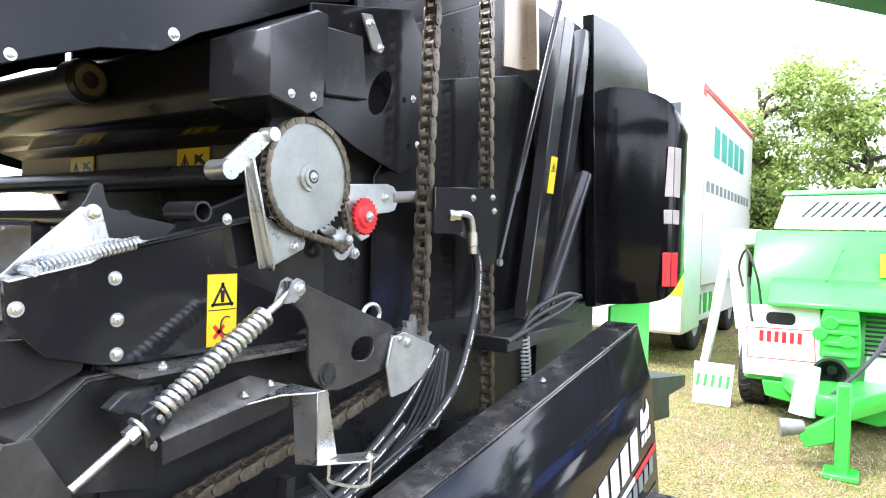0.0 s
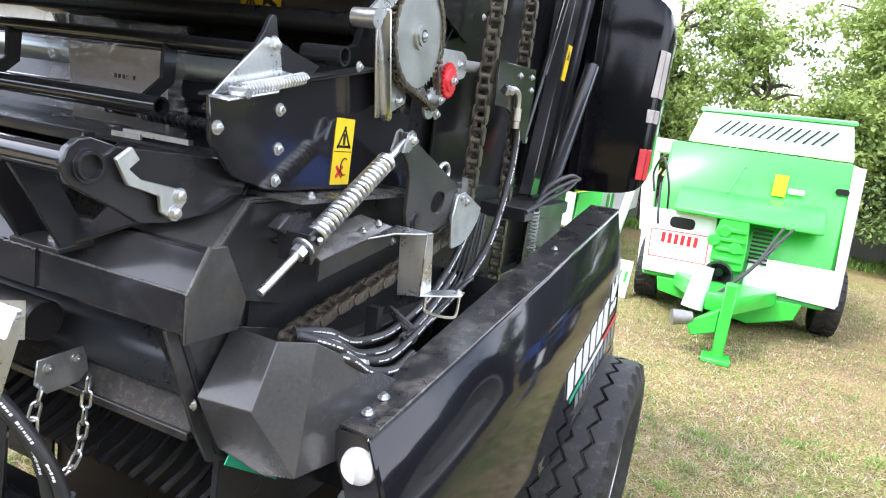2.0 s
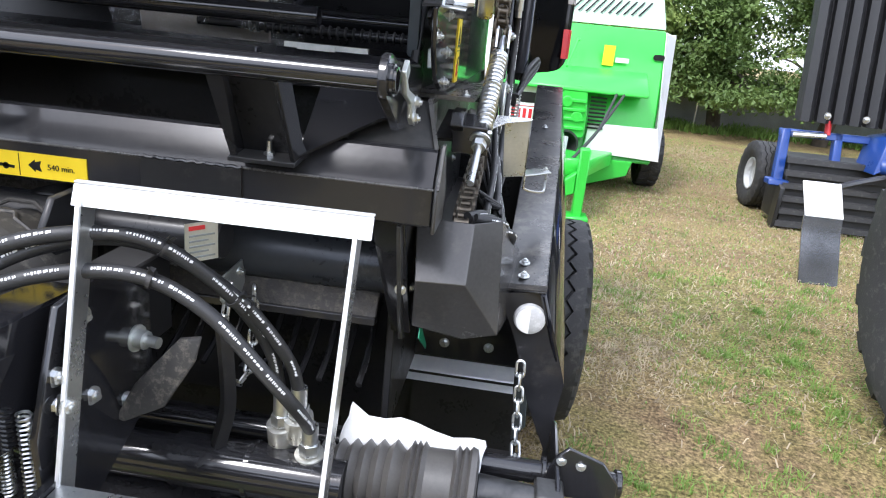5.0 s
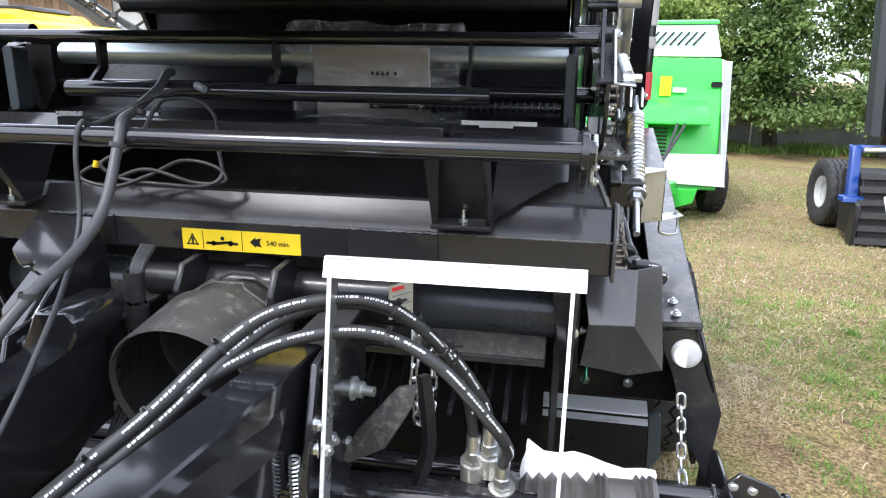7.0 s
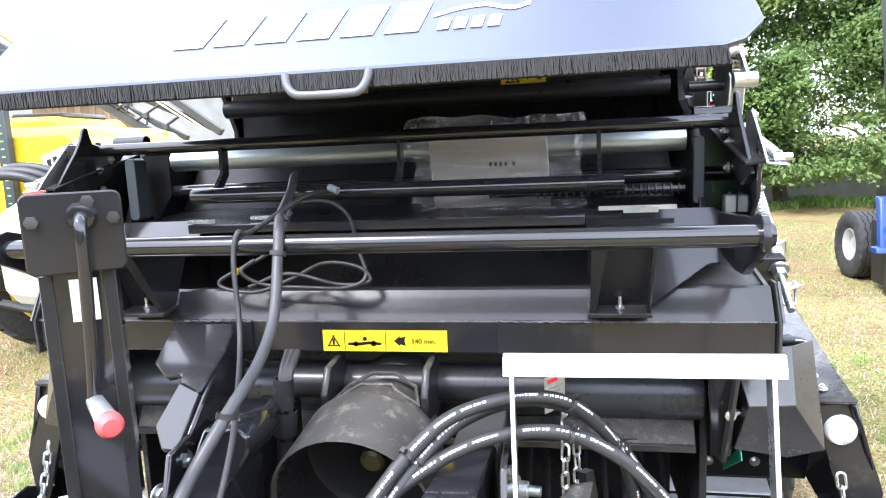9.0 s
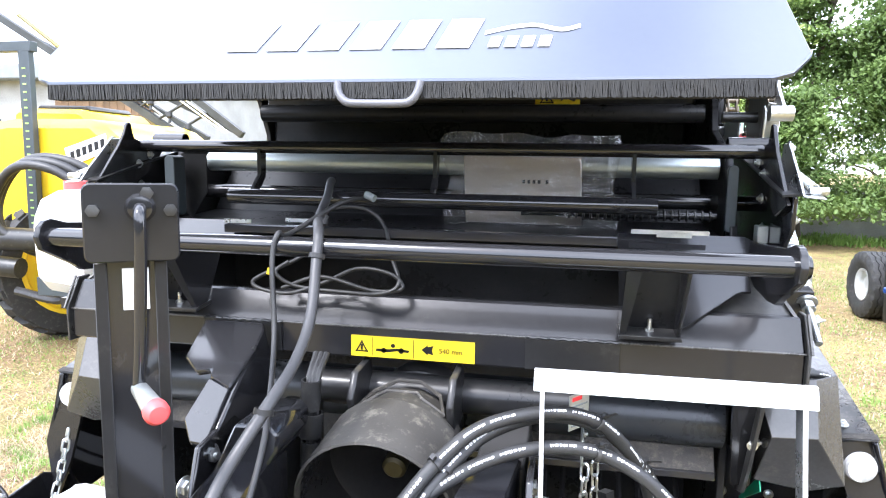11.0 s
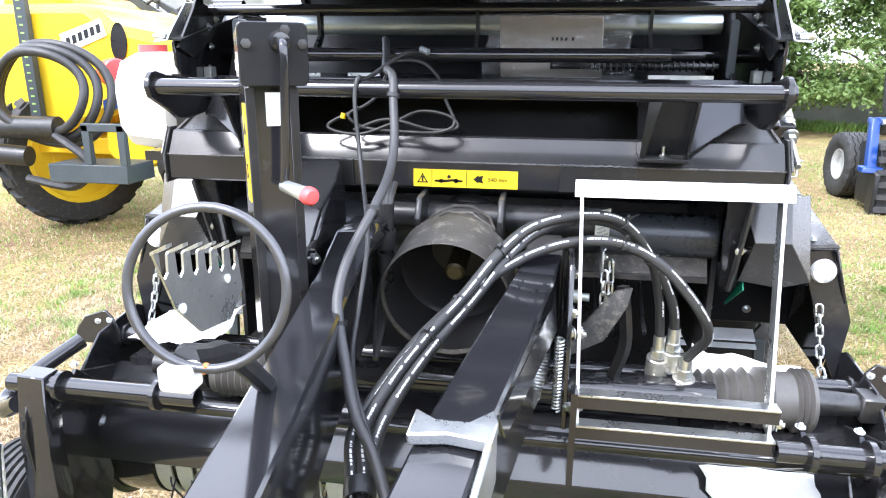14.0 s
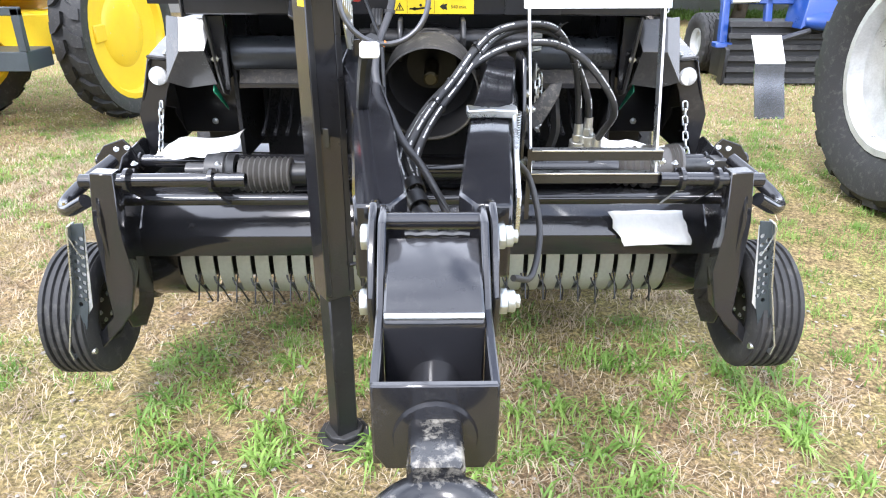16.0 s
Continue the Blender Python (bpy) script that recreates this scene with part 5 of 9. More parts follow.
# front plate with its bolts and sticker, both sides
for s in (-1, 1):
    bm = bm_new()
    plate_x(bm, [(-0.119, 1.527), (-0.113, 1.471), (-0.064, 1.421), (0.011, 1.40), (0.062, 1.397), (0.45, 1.395), (0.45, 1.60), (0.30, 1.622), (0.203, 1.597), (0.035, 1.56)], s * 0.672, s * 0.680)
    fp = part("front_cheek", bm, CHEEK, baler, "polished black steel cheek plate", bev=0.0015)
    for y, z in ((-0.102, 1.488), (0.03, 1.463), (0.03, 1.414), (0.026, 1.522)):
        bolt(fp, (s * 0.68, y, z), (s, 0, 0), 0.0066)
    bm = bm_new()
    prism(bm, [(s * 0.655, -0.115, 1.527), (s * 0.70, -0.115, 1.53), (s * 0.70, 0.035, 1.565), (s * 0.70, 0.28, 1.616), (s * 0.655, 0.28, 1.616), (s * 0.655, 0.035, 1.562)], (0, 0, 0.004))
    part("cheek_flange", bm, BLACK_MATT, fp)
    bm = bm_new()
    box(bm, s * 0.63, s * 0.735, 0.03, 0.45, 1.386, 1.393)
    part("lower_flange", bm, WORN, fp)
    bolt(fp, (s * 0.715, 0.08, 1.393), (0, 0, 1), 0.006)
    bolt(fp, (s * 0.70, 0.20, 1.612), (s, 0, 0), 0.006)
    # galvanised triangle and tension spring on the cheek
    bm = bm_new()
    plate_x(bm, [(-0.028, 1.62), (0.0, 1.62), (0.012, 1.579), (0.074, 1.576), (0.02, 1.558), (-0.08, 1.53), (-0.125, 1.53), (-0.098, 1.557)], s * 0.684, s * 0.689)
    prism(bm, [(s * 0.684, -0.128, 1.527), (s * 0.72, -0.128, 1.524), (s * 0.72, -0.03, 1.545), (s * 0.684, 0.02, 1.56)], (0, 0, 0.003))
    tri = part("spring_plate", bm, ZINC, baler, "bright zinc spring plate", bev=0.001)
    bolt(tri, (s * 0.689, -0.012, 1.612), (s, 0, 0), 0.008)
    bolt(tri, (s * 0.70, 0.045, 1.572), (0, 0, 1), 0.007)
    bm = bm_new()
    sweep(bm, helix((s * 0.71, -0.10, 1.54), (s * 0.708, 0.04, 1.573), 0.008, 22, 8), 0.0021, 5)
    part("tension_spring", bm, ZINC, tri)
    bm = bm_new()
    cyl(bm, (s * 0.70, -0.103, 1.538), (s * 0.73, -0.103, 1.538), 0.007, seg=8)
    part("spring_pin", bm, ZINC, tri)
    # hook latch under the bar end
    bm = bm_new()
    plate_x(bm, [(-0.240, 1.440), (-0.218, 1.455), (-0.206, 1.440), (-0.221, 1.428), (-0.203, 1.415), (-0.131, 1.400), (-0.126, 1.385), (-0.148, 1.360), (-0.168, 1.372), (-0.172, 1.393), (-0.221, 1.408)], s * 0.654, s * 0.661)
    hk = part("hook_latch", bm, ZINC_MATT, baler, "galvanised hook latch", bev=0.001)
    bolt(hk, (s * 0.661, -0.140, 1.393), (s, 0, 0), 0.007)
    bolt(hk, (s * 0.661, -0.146, 1.370), (s, 0, 0), 0.007)
    # open tube end over the cheek
    bm = bm_new()
    pipe(bm, (s * 0.62, 0.155, 1.622), (s * 0.70, 0.155, 1.622), 0.0165, 0.013, 22)
    part("open_tube", bm, BLACK, baler)
    bm = bm_new()
    plate_x(bm, [(0.012, 1.654), (0.004, 1.656), (-0.003, 1.650), (-0.012, 1.630), (-0.030, 1.604), (-0.083, 1.547), (-0.116, 1.513), (-0.05, 1.49), (0.08, 1.55), (0.13, 1.60), (0.06, 1.612), (0.022, 1.622), (0.016, 1.636)], s * 0.663, s * 0.671)
    part("horn_plate", bm, BLACK, fp, bev=0.0012)
    for y, z in ((0.034, 1.565), (0.039, 1.518), (0.023, 1.463), (0.075, 1.586)):
        bolt(fp, (s * 0.664, y, z), (-s, 0, 0), 0.0066)
    bm = bm_new()
    box(bm, s * 0.652, s * 0.672, 0.005, 0.035, 1.435, 1.468)
    part("bracket", bm, ZINC_MATT, fp, "small zinc bracket", bev=0.002)
# sticker on the right cheek
bm = bm_new()
box(bm, 0.6805, 0.682, 0.18, 0.238, 1.405, 1.522)
ds = part("warning_sticker", bm, YELLOW, baler, "tall yellow warning sticker")
bm = bm_new()
triangle_mark(bm, (0.682, 0.209, 1.487), (0, 1, 0), (0, 0, 1), (1, 0, 0), 0.022)
prism(bm, [(0.682, 0.182, 1.463), (0.682, 0.236, 1.463), (0.682, 0.236, 1.4645), (0.682, 0.182, 1.4645)], (0.0006, 0, 0))
sweep(bm, [(0.6826, 0.218 + 0.012 * math.cos(a), 1.437 + 0.015 * math.sin(a)) for a in (radians(60 + 12 * k) for k in range(20))], 0.0012, 5)
part("pictogram", bm, INK, ds)
bm = bm_new()
for a in (45, 135):
    q = Vector((0, math.cos(radians(a)), math.sin(radians(a)))) * 0.014
    w = Vector((0, -q.z, q.y)) * 0.22
    c = Vector((0.682, 0.203, 1.428))
    prism(bm, [c - q - w, c + q - w, c + q + w, c - q + w], (0.0008, 0, 0))
part("pictogram", bm, RED, ds)

# spring rod with its swing arm
r0, r1 = Vector((0.749, -0.067, 1.266)), Vector((0.763, 0.285, 1.496))
bm = bm_new()
cyl(bm, r0, r1, 0.0065, seg=14)
rod = part("spring_rod", bm, ZINC, baler, "zinc rod with a compression spring")
bm = bm_new()
sweep(bm, helix(r0.lerp(r1, 0.31), r0.lerp(r1, 0.83), 0.0135, 19, 12), 0.0046, 7)
part("compression_spring", bm, ZINC, rod)
bm = bm_new()
cyl(bm, r0.lerp(r1, 0.825), r0.lerp(r1, 0.84), 0.018, seg=16)
part("spring_seat", bm, ZINC, rod)
bm = bm_new()
lathe(bm, r0.lerp(r1, 0.205), r1 - r0, [(0, 0), (0.013, 0), (0.013, 0.014), (0, 0.014)], 6)
lathe(bm, r0.lerp(r1, 0.245), r1 - r0, [(0, 0), (0.019, 0), (0.019, 0.004), (0, 0.004)], 16)
part("nut", bm, ZINC, rod)
bm = bm_new()
for dx in (-0.012, 0.012):
    plate_x(bm, [(0.258, 1.477), (0.272, 1.512), (0.285, 1.518), (0.300, 1.512), (0.302, 1.495), (0.28, 1.478)], 0.763 + dx - 0.002, 0.763 + dx + 0.002)
part("clevis", bm, ZINC, rod)
bolt(rod, (0.777, 0.288, 1.500), (1, 0, 0), 0.0075)
# black block on which the spring bears
bm = bm_new()
fq = [bm.verts.new(q) for q in ((0.702, 0.017, 1.346), (0.764, 0.017, 1.346), (0.768, 0.024, 1.297), (0.704, 0.024, 1.297))]
bq = [bm.verts.new(q) for q in ((0.716, 0.066, 1.364), (0.757, 0.066, 1.362), (0.757, 0.070, 1.325), (0.716, 0.070, 1.325))]
bm.faces.new(fq)
bm.faces.new(bq)
for i in range(4):
    bm.faces.new((fq[i], fq[(i + 1) % 4], bq[(i + 1) % 4], bq[i]))
bb = part("bearing_block", bm, BLACK, baler, "black block on which the spring bears", bev=0.002)
bb.data.set_sharp_from_angle(angle=radians(12))
arm_out = [(0.275, 1.513), (0.300, 1.513), (0.345, 1.495), (0.563, 1.412), (0.582, 1.393), (0.567, 1.330), (0.495, 1.316), (0.414, 1.306), (0.376, 1.312), (0.345, 1.335), (0.333, 1.36), (0.330, 1.43), (0.316, 1.455), (0.282, 1.482)]
arm_in = [(0.451, 1.389), (0.465, 1.396), (0.478, 1.398), (0.500, 1.394), (0.508, 1.386), (0.507, 1.368), (0.498, 1.356), (0.484, 1.351), (0.458, 1.354), (0.445, 1.362), (0.442, 1.372)]
bm = bm_new()
plate_hole_x(bm, arm_out, arm_in, 0.752, 0.760)
arm = part("swing_arm", bm, DUSTY, baler, "black swing arm with an oval slot", bev=0.0012)
bm = bm_new()
lathe(bm, (0.758, 0.377, 1.341), (1, 0, 0), [(0.012, 0.006), (0.021, 0.006), (0.0225, 0.0)], 24)
lathe(bm, (0.758, 0.377, 1.341), (1, 0, 0), [(0, 0.004), (0.014, 0.004), (0.0145, 0.009), (0, 0.010)], 20)
part("pivot", bm, DARKSTEEL, arm)
bm = bm_new()
plate_x(bm, [(0.550, 1.389), (0.591, 1.396), (0.704, 1.354), (0.692, 1.321), (0.657, 1.292), (0.607, 1.272), (0.556, 1.268), (0.549, 1.272), (0.534, 1.334)], 0.769, 0.774)
prism(bm, [(0.755, 0.565, 1.392), (0.774, 0.555, 1.392), (0.774, 0.536, 1.334), (0.755, 0.548, 1.334)], (0, 0.004, 0))
fin = part("fin_plate", bm, ZINC_MATT, arm, "galvanised fin plate", bev=0.001)
bolt(fin, (0.774, 0.600, 1.374), (1, -0.1, 0), 0.008)
bolt(fin, (0.774, 0.572, 1.384), (1, -0.1, 0), 0.006)
bm = bm_new()
sweep(bm, [(0.745, 0.517 + 0.026 * math.cos(a), 1.436 + 0.020 * math.sin(a)) for a in (radians(-30 + 15 * k) for k in range(17))], 0.0045, 8)
part("hook", bm, ZINC_MATT, arm, "small zinc hook")
# channel under the spring, and the bent hanger on it
bm = bm_new()
prism(bm, [(0.768, 0.046, 1.306), (0.757, 0.290, 1.337), (0.714, 0.240, 1.356), (0.716, 0.050, 1.324)], (0, 0.001, -0.005))
chn = part("spring_channel", bm, WORN, baler, "greyed channel with a bolted hanger", bev=0.0012)
bm = bm_new()
prism(bm, [(0.768, 0.046, 1.301), (0.757, 0.290, 1.332), (0.757, 0.290, 1.300), (0.768, 0.046, 1.270)], (-0.005, 0, 0))
prism(bm, [(0.714, 0.240, 1.351), (0.716, 0.050, 1.319), (0.670, 0.050, 1.316), (0.668, 0.26, 1.346)], (0, 0.001, -0.005))
part("web", bm, BLACK_MATT, chn)
bolt(chn, (0.745, 0.204, 1.332), (-0.05, -0.15, 1), 0.0065)
bolt(chn, (0.744, 0.259, 1.340), (-0.05, -0.15, 1), 0.0065)
bm = bm_new()
plate_x(bm, [(-0.005, 1.348), (0.012, 1.338), (0.045, 1.331), (0.079, 1.353), (0.076, 1.371), (0.02, 1.368)], 0.700, 0.722)
part("spring_bracket", bm, DUSTY, baler, "dusty bracket beside the spring", bev=0.002)
bm = bm_new()
prism(bm, [(0.762, 0.194, 1.321), (0.769, 0.281, 1.340), (0.844, 0.283, 1.339), (0.838, 0.268, 1.337), (0.790, 0.240, 1.331)], (0, 0, 0.003))
plate_y(bm, [(0.786, 1.332), (0.842, 1.341), (0.842, 1.224), (0.796, 1.216)], 0.268, 0.271)
plate_x(bm, [(0.268, 1.341), (0.292, 1.341), (0.318, 1.226), (0.268, 1.222)], 0.839, 0.842)
prism(bm, [(0.800, 0.272, 1.218), (0.842, 0.272, 1.222), (0.900, 0.330, 1.224), (0.892, 0.366, 1.224), (0.862, 0.366, 1.222), (0.800, 0.30, 1.218)], (0, 0, 0.003))
hg = part("cable_hanger", bm, ZINC, baler, "galvanised bent hanger strip", bev=0.0008)
bolt(hg, (0.887, 0.347, 1.227), (0, 0, 1), 0.0055)
bm = bm_new()
sweep(bm, curve([(0.842, 0.30, 1.222), (0.842, 0.298, 1.200), (0.844, 0.30, 1.190), (0.865, 0.318, 1.182), (0.886, 0.337, 1.180), (0.890, 0.343, 1.190), (0.890, 0.347, 1.222)], 5), 0.003, 6)
part("wire_loop", bm, ZINC, hg)
# upper end box, its plate and link
bm = bm_new()
plate_x(bm, [(0.25, 1.93), (0.36, 1.99), (0.39, 1.99), (0.38, 1.82), (0.34, 1.80), (0.25, 1.82)], 0.58, 0.735)
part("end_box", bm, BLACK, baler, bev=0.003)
bm = bm_new()
hole = [(0.60 + 0.034 * math.cos(a) + 0.02 * math.sin(a), 1.895 + 0.050 * math.sin(a)) for a in (2 * math.pi * k / 20 for k in range(20))]
plate_hole_x(bm, [(0.39, 2.02), (0.70, 2.10), (0.80, 2.0), (0.76, 1.76), (0.67, 1.73), (0.52, 1.77), (0.40, 1.82)], hole, 0.68, 0.688)
ep = part("upper_plate", bm, SHEET, baler, "black upper side plate with an oval hole", bev=0.0012)
bm = bm_new()
plate_x(bm, [(0.399, 1.979), (0.520, 1.990), (0.539, 1.866), (0.414, 1.853)], 0.688, 0.705)
part("raised_panel", bm, BLACK_MATT, ep, bev=0.003)
bm = bm_new()
prism(bm, [(0.70, 0.515, 2.035), (0.70, 0.545, 2.04), (0.70, 0.585, 1.985), (0.70, 0.575, 1.968), (0.70, 0.55, 1.972)], (0.006, 0, 0))
lk = part("link", bm, OILYCAST, ep, bev=0.001)
bolt(lk, (0.706, 0.535, 2.02), (1, 0, 0), 0.008)
bolt(lk, (0.706, 0.572, 1.98), (1, 0, 0), 0.006)
for y, z in ((0.30, 1.83), (0.352, 1.835), (0.72, 1.80), (0.70, 1.90)):
    bolt(ep, (0.70 if y > 0.4 else 0.735, y, z), (1, 0, 0), 0.005)
# wall behind the chains and hydraulic plate
bm = bm_new()
plate_x(bm, [(0.62, 1.35), (0.62, 1.72), (0.85, 1.98), (1.30, 2.09), (1.42, 2.06), (1.42, 1.35)], 0.652, 0.66)
part("wall_sheet", bm, SHEET, baler, bev=0.002)
bm = bm_new()
plate_x(bm, [(0.70, 1.702), (0.985, 1.720), (0.998, 1.66), (0.985, 1.53), (0.872, 1.51), (0.862, 1.58), (0.80, 1.60), (0.703, 1.60)], 0.762, 0.768)
hp = part("hose_plate", bm, CHEEK, baler, "black bracket with a hose elbow", bev=0.001)
for y, z in ((0.958, 1.695), (0.968, 1.662), (0.862, 1.688)):
    bolt(hp, (0.768, y, z), (1, 0, 0), 0.0055)
bm = bm_new()
sweep(bm, curve([(0.768, 0.765, 1.642), (0.775, 0.80, 1.648), (0.778, 0.832, 1.642), (0.778, 0.846, 1.62), (0.777, 0.850, 1.595)], 6), 0.0075, 10)
lathe(bm, (0.765, 0.76, 1.642), (0.5, 0.85, 0), [(0, 0), (0.014, 0), (0.014, 0.012), (0.011, 0.013), (0.011, 0.028), (0, 0.028)], 6)
lathe(bm, (0.777, 0.848, 1.605), (0, 0.12, -1), [(0, 0), (0.012, 0), (0.012, 0.03), (0.010, 0.032), (0.010, 0.05), (0, 0.05)], 14)
part("elbow", bm, ZINC, hp, "bright pipe elbow")
side = (1.0, -0.5, 0.25)
printed(baler, "hose", curve([(0.777, 0.855, 1.575), (0.777, 0.880, 1.527), (0.777, 0.881, 1.46), (0.777, 0.866, 1.40), (0.777, 0.837, 1.327), (0.777, 0.779, 1.243), (0.777, 0.668, 1.178), (0.777, 0.551, 1.136), (0.777, 0.40, 1.095)], 8), 0.0095, 31, RUBBER, "hose with white print", up=side)
for k, pts in enumerate((
        [(0.745, 0.03, 1.185), (0.77, 0.086, 1.178), (0.77, 0.176, 1.140), (0.77, 0.296, 1.126), (0.77, 0.393, 1.142), (0.77, 0.50, 1.178), (0.76, 0.62, 1.24), (0.74, 0.76, 1.33)],
        [(0.75, 0.03, 1.180), (0.79, 0.072, 1.174), (0.79, 0.162, 1.127), (0.79, 0.272, 1.108), (0.79, 0.357, 1.120), (0.785, 0.472, 1.155), (0.77, 0.60, 1.20)],
        [(0.76, 0.025, 1.185), (0.81, 0.058, 1.171), (0.81, 0.131, 1.131), (0.81, 0.229, 1.105), (0.805, 0.32, 1.111), (0.79, 0.45, 1.13)],
        [(0.765, 0.04, 1.165), (0.825, 0.075, 1.150), (0.828, 0.14, 1.112), (0.825, 0.24, 1.086), (0.815, 0.33, 1.090)])):
    printed(baler, "hose", curve(pts, 8), 0.0085, 40 + k, RUBBER, up=side)
for k in range(6):
    bm = bm_new()
    o = 0.012 * k
    sweep(bm, curve([(0.70 + o, 0.84 - o, 1.33), (0.71 + o, 0.76 - 0.5 * o, 1.24 - o), (0.74 + o, 0.62, 1.15 + 0.6 * o), (0.775, 0.46 - o, 1.115), (0.80 - o, 0.36, 1.10 + o), (0.80, 0.30 + o, 1.13)], 6), 0.0045 if k % 2 else 0.0032, 8)
    part("cable", bm, RUBBER if k % 3 else SLEEVE, hp)
bm = bm_new()
for q in ((0.812, 0.15, 1.118), (0.826, 0.16, 1.10)):
    lathe(bm, q, (0.1, -1, 0.4), [(0, 0), (0.009, 0), (0.009, 0.02), (0.007, 0.021), (0.007, 0.032), (0, 0.032)], 10)
part("fitting", bm, ZINC, hp, "zinc hose fittings")
bm = bm_new()
box(bm, 0.72, 0.745, 0.30, 0.32, 1.10, 1.17)
part("cable_tie", bm, PLASTIC, hp)
# slanted posts, gas strut and cylinder
bm = bm_new()
prism(bm, [(0.70, 1.22, 1.36), (0.70, 1.30, 1.36), (0.70, 1.53, 2.30), (0.70, 1.45, 2.30)], (0.04, 0, 0))
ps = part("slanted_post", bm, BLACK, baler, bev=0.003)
bm = bm_new()
prism(bm, [(0.70, 1.34, 1.36), (0.70, 1.40, 1.36), (0.70, 1.66, 2.30), (0.70, 1.60, 2.30)], (0.05, 0, 0))
part("slanted_post", bm, BLACK, baler, bev=0.003)
bm = bm_new()
prism(bm, [(0.741, 1.345, 1.735), (0.741, 1.39, 1.735), (0.741, 1.418, 1.85), (0.741, 1.373, 1.85)], (0.0015, 0, 0))
dq = part("warning_sticker", bm, YELLOW, ps, "narrow yellow warning sticker")
bm = bm_new()
triangle_mark(bm, (0.7425, 1.387, 1.815), (0, 1, 0.1), (0, 0.1, 1), (1, 0, 0), 0.016)
part("pictogram", bm, INK, dq)
bm = bm_new()
cyl(bm, (0.80, 1.20, 1.38), (0.80, 1.50, 1.80), 0.024, seg=20)
part("cylinder", bm, BLACK, baler)
bm = bm_new()
cyl(bm, (0.75, 1.04, 1.54), (0.75, 1.38, 2.32), 0.006, seg=10)
cyl(bm, (0.75, 1.12, 1.72), (0.75, 1.38, 2.32), 0.010, seg=12)
part("gas_strut", bm, BLACK, baler)
bm = bm_new()
cyl(bm, (0.745, 1.04, 1.53), (0.755, 1.04, 1.53), 0.010, seg=12)
part("strut_eye", bm, ZINC, baler)
bm = bm_new()
for k in range(3):
    sweep(bm, curve([(0.80, 1.0 + 0.05 * k, 1.33), (0.82, 1.10, 1.36 + 0.02 * k), (0.85, 1.24, 1.40 + 0.02 * k), (0.86, 1.30 + 0.02 * k, 1.43)], 5), 0.007, 8)
part("hose", bm, RUBBER, baler)
bm = bm_new()
sweep(bm, helix((0.80, 1.12, 1.20), (0.80, 1.10, 1.33), 0.012, 12, 8), 0.003, 5)
part("tension_spring", bm, ZINC_MATT, baler)
bm = bm_new()
plate_x(bm, [(1.05, 2.05), (1.05, 2.40), (1.17, 2.40), (1.20, 2.07)], 0.735, 0.74)
plate_x(bm, [(1.19, 2.07), (1.16, 2.40), (1.175, 2.40), (1.205, 2.07)], 0.74, 0.77)
part("angle_strip", bm, material("brownish_zinc", (0.45, 0.38, 0.30), 0.35, 0.8), baler)
bm = bm_new()
prism(bm, [(0.72, 0.62, 2.09), (0.80, 0.60, 2.08), (0.80, 0.80, 2.15), (0.72, 0.84, 2.16)], (0, 0, 0.006))
part("chain_guide", bm, ZINC, baler)
bm = bm_new()
box(bm, 0.64, 0.80, 1.0, 1.5, 1.30, 1.34)
box(bm, 0.64, 0.70, 0.05, 1.6, 1.05, 1.10)
part("side_rail", bm, BLACK_MATT, baler, bev=0.003)
bm = bm_new()
plate_x(bm, [(0.02, 1.10), (0.02, 1.38), (1.5, 1.38), (1.5, 0.95), (0.3, 0.95)], 0.655, 0.662)
ls = part("lower_side_sheet", bm, DEEP, baler)
for y, z in ((0.09, 1.30), (0.10, 1.262), (0.30, 1.30), (0.48, 1.27), (0.75, 1.24), (0.52, 1.20)):
    bolt(ls, (0.662, y, z), (1, 0, 0), 0.006)
bm = bm_new()
sprocket(bm, Vector((0.735, 0.68, 1.36)), 0.05, 13, 0.012, 0.012)
part("sprocket", bm, OILYCAST, baler)
bm = bm_new()
sprocket(bm, Vector((0.735, 0.08, 1.12)), 0.05, 13, 0.012, 0.012)
part("sprocket", bm, OILYCAST, baler)


# ---- pickup ----
pickup = thing("pickup", (0, -0.2, 0), "black raised pickup with grey steel bands and gauge wheels", "pickup")
RY, RZ, RR = -0.02, 0.42, 0.17
bm = bm_new()
cyl(bm, (-0.98, RY, RZ), (0.98, RY, RZ), 0.11, seg=24)
part("reel_core", bm, DEEP, pickup)


def band_mesh():
    bm = bm_new()
    w = 0.0225
    arc = [(RR * math.cos(a), RR * math.sin(a)) for a in (radians(95 + 8 * k) for k in range(24))]
    inn = [(y * 0.955, z * 0.955) for y, z in arc]
    for (a, b), (c, d) in zip(zip(arc, arc[1:]), zip(inn, inn[1:])):
        q = [(a, b), (d, c)]
        vs = [[bm.verts.new((x, y, z)) for x in (-w, w)] for y, z in (a, b, d, c)]
        bm.faces.new((vs[0][0], vs[0][1], vs[1][1], vs[1][0]))
        bm.faces.new((vs[0][0], vs[1][0], vs[2][0], vs[3][0]))
        bm.faces.new((vs[0][1], vs[3][1], vs[2][1], vs[1][1]))
    bmesh.ops.remove_doubles(bm, verts=bm.verts, dist=1e-5)
    return mesh_of("band", bm, BAND)


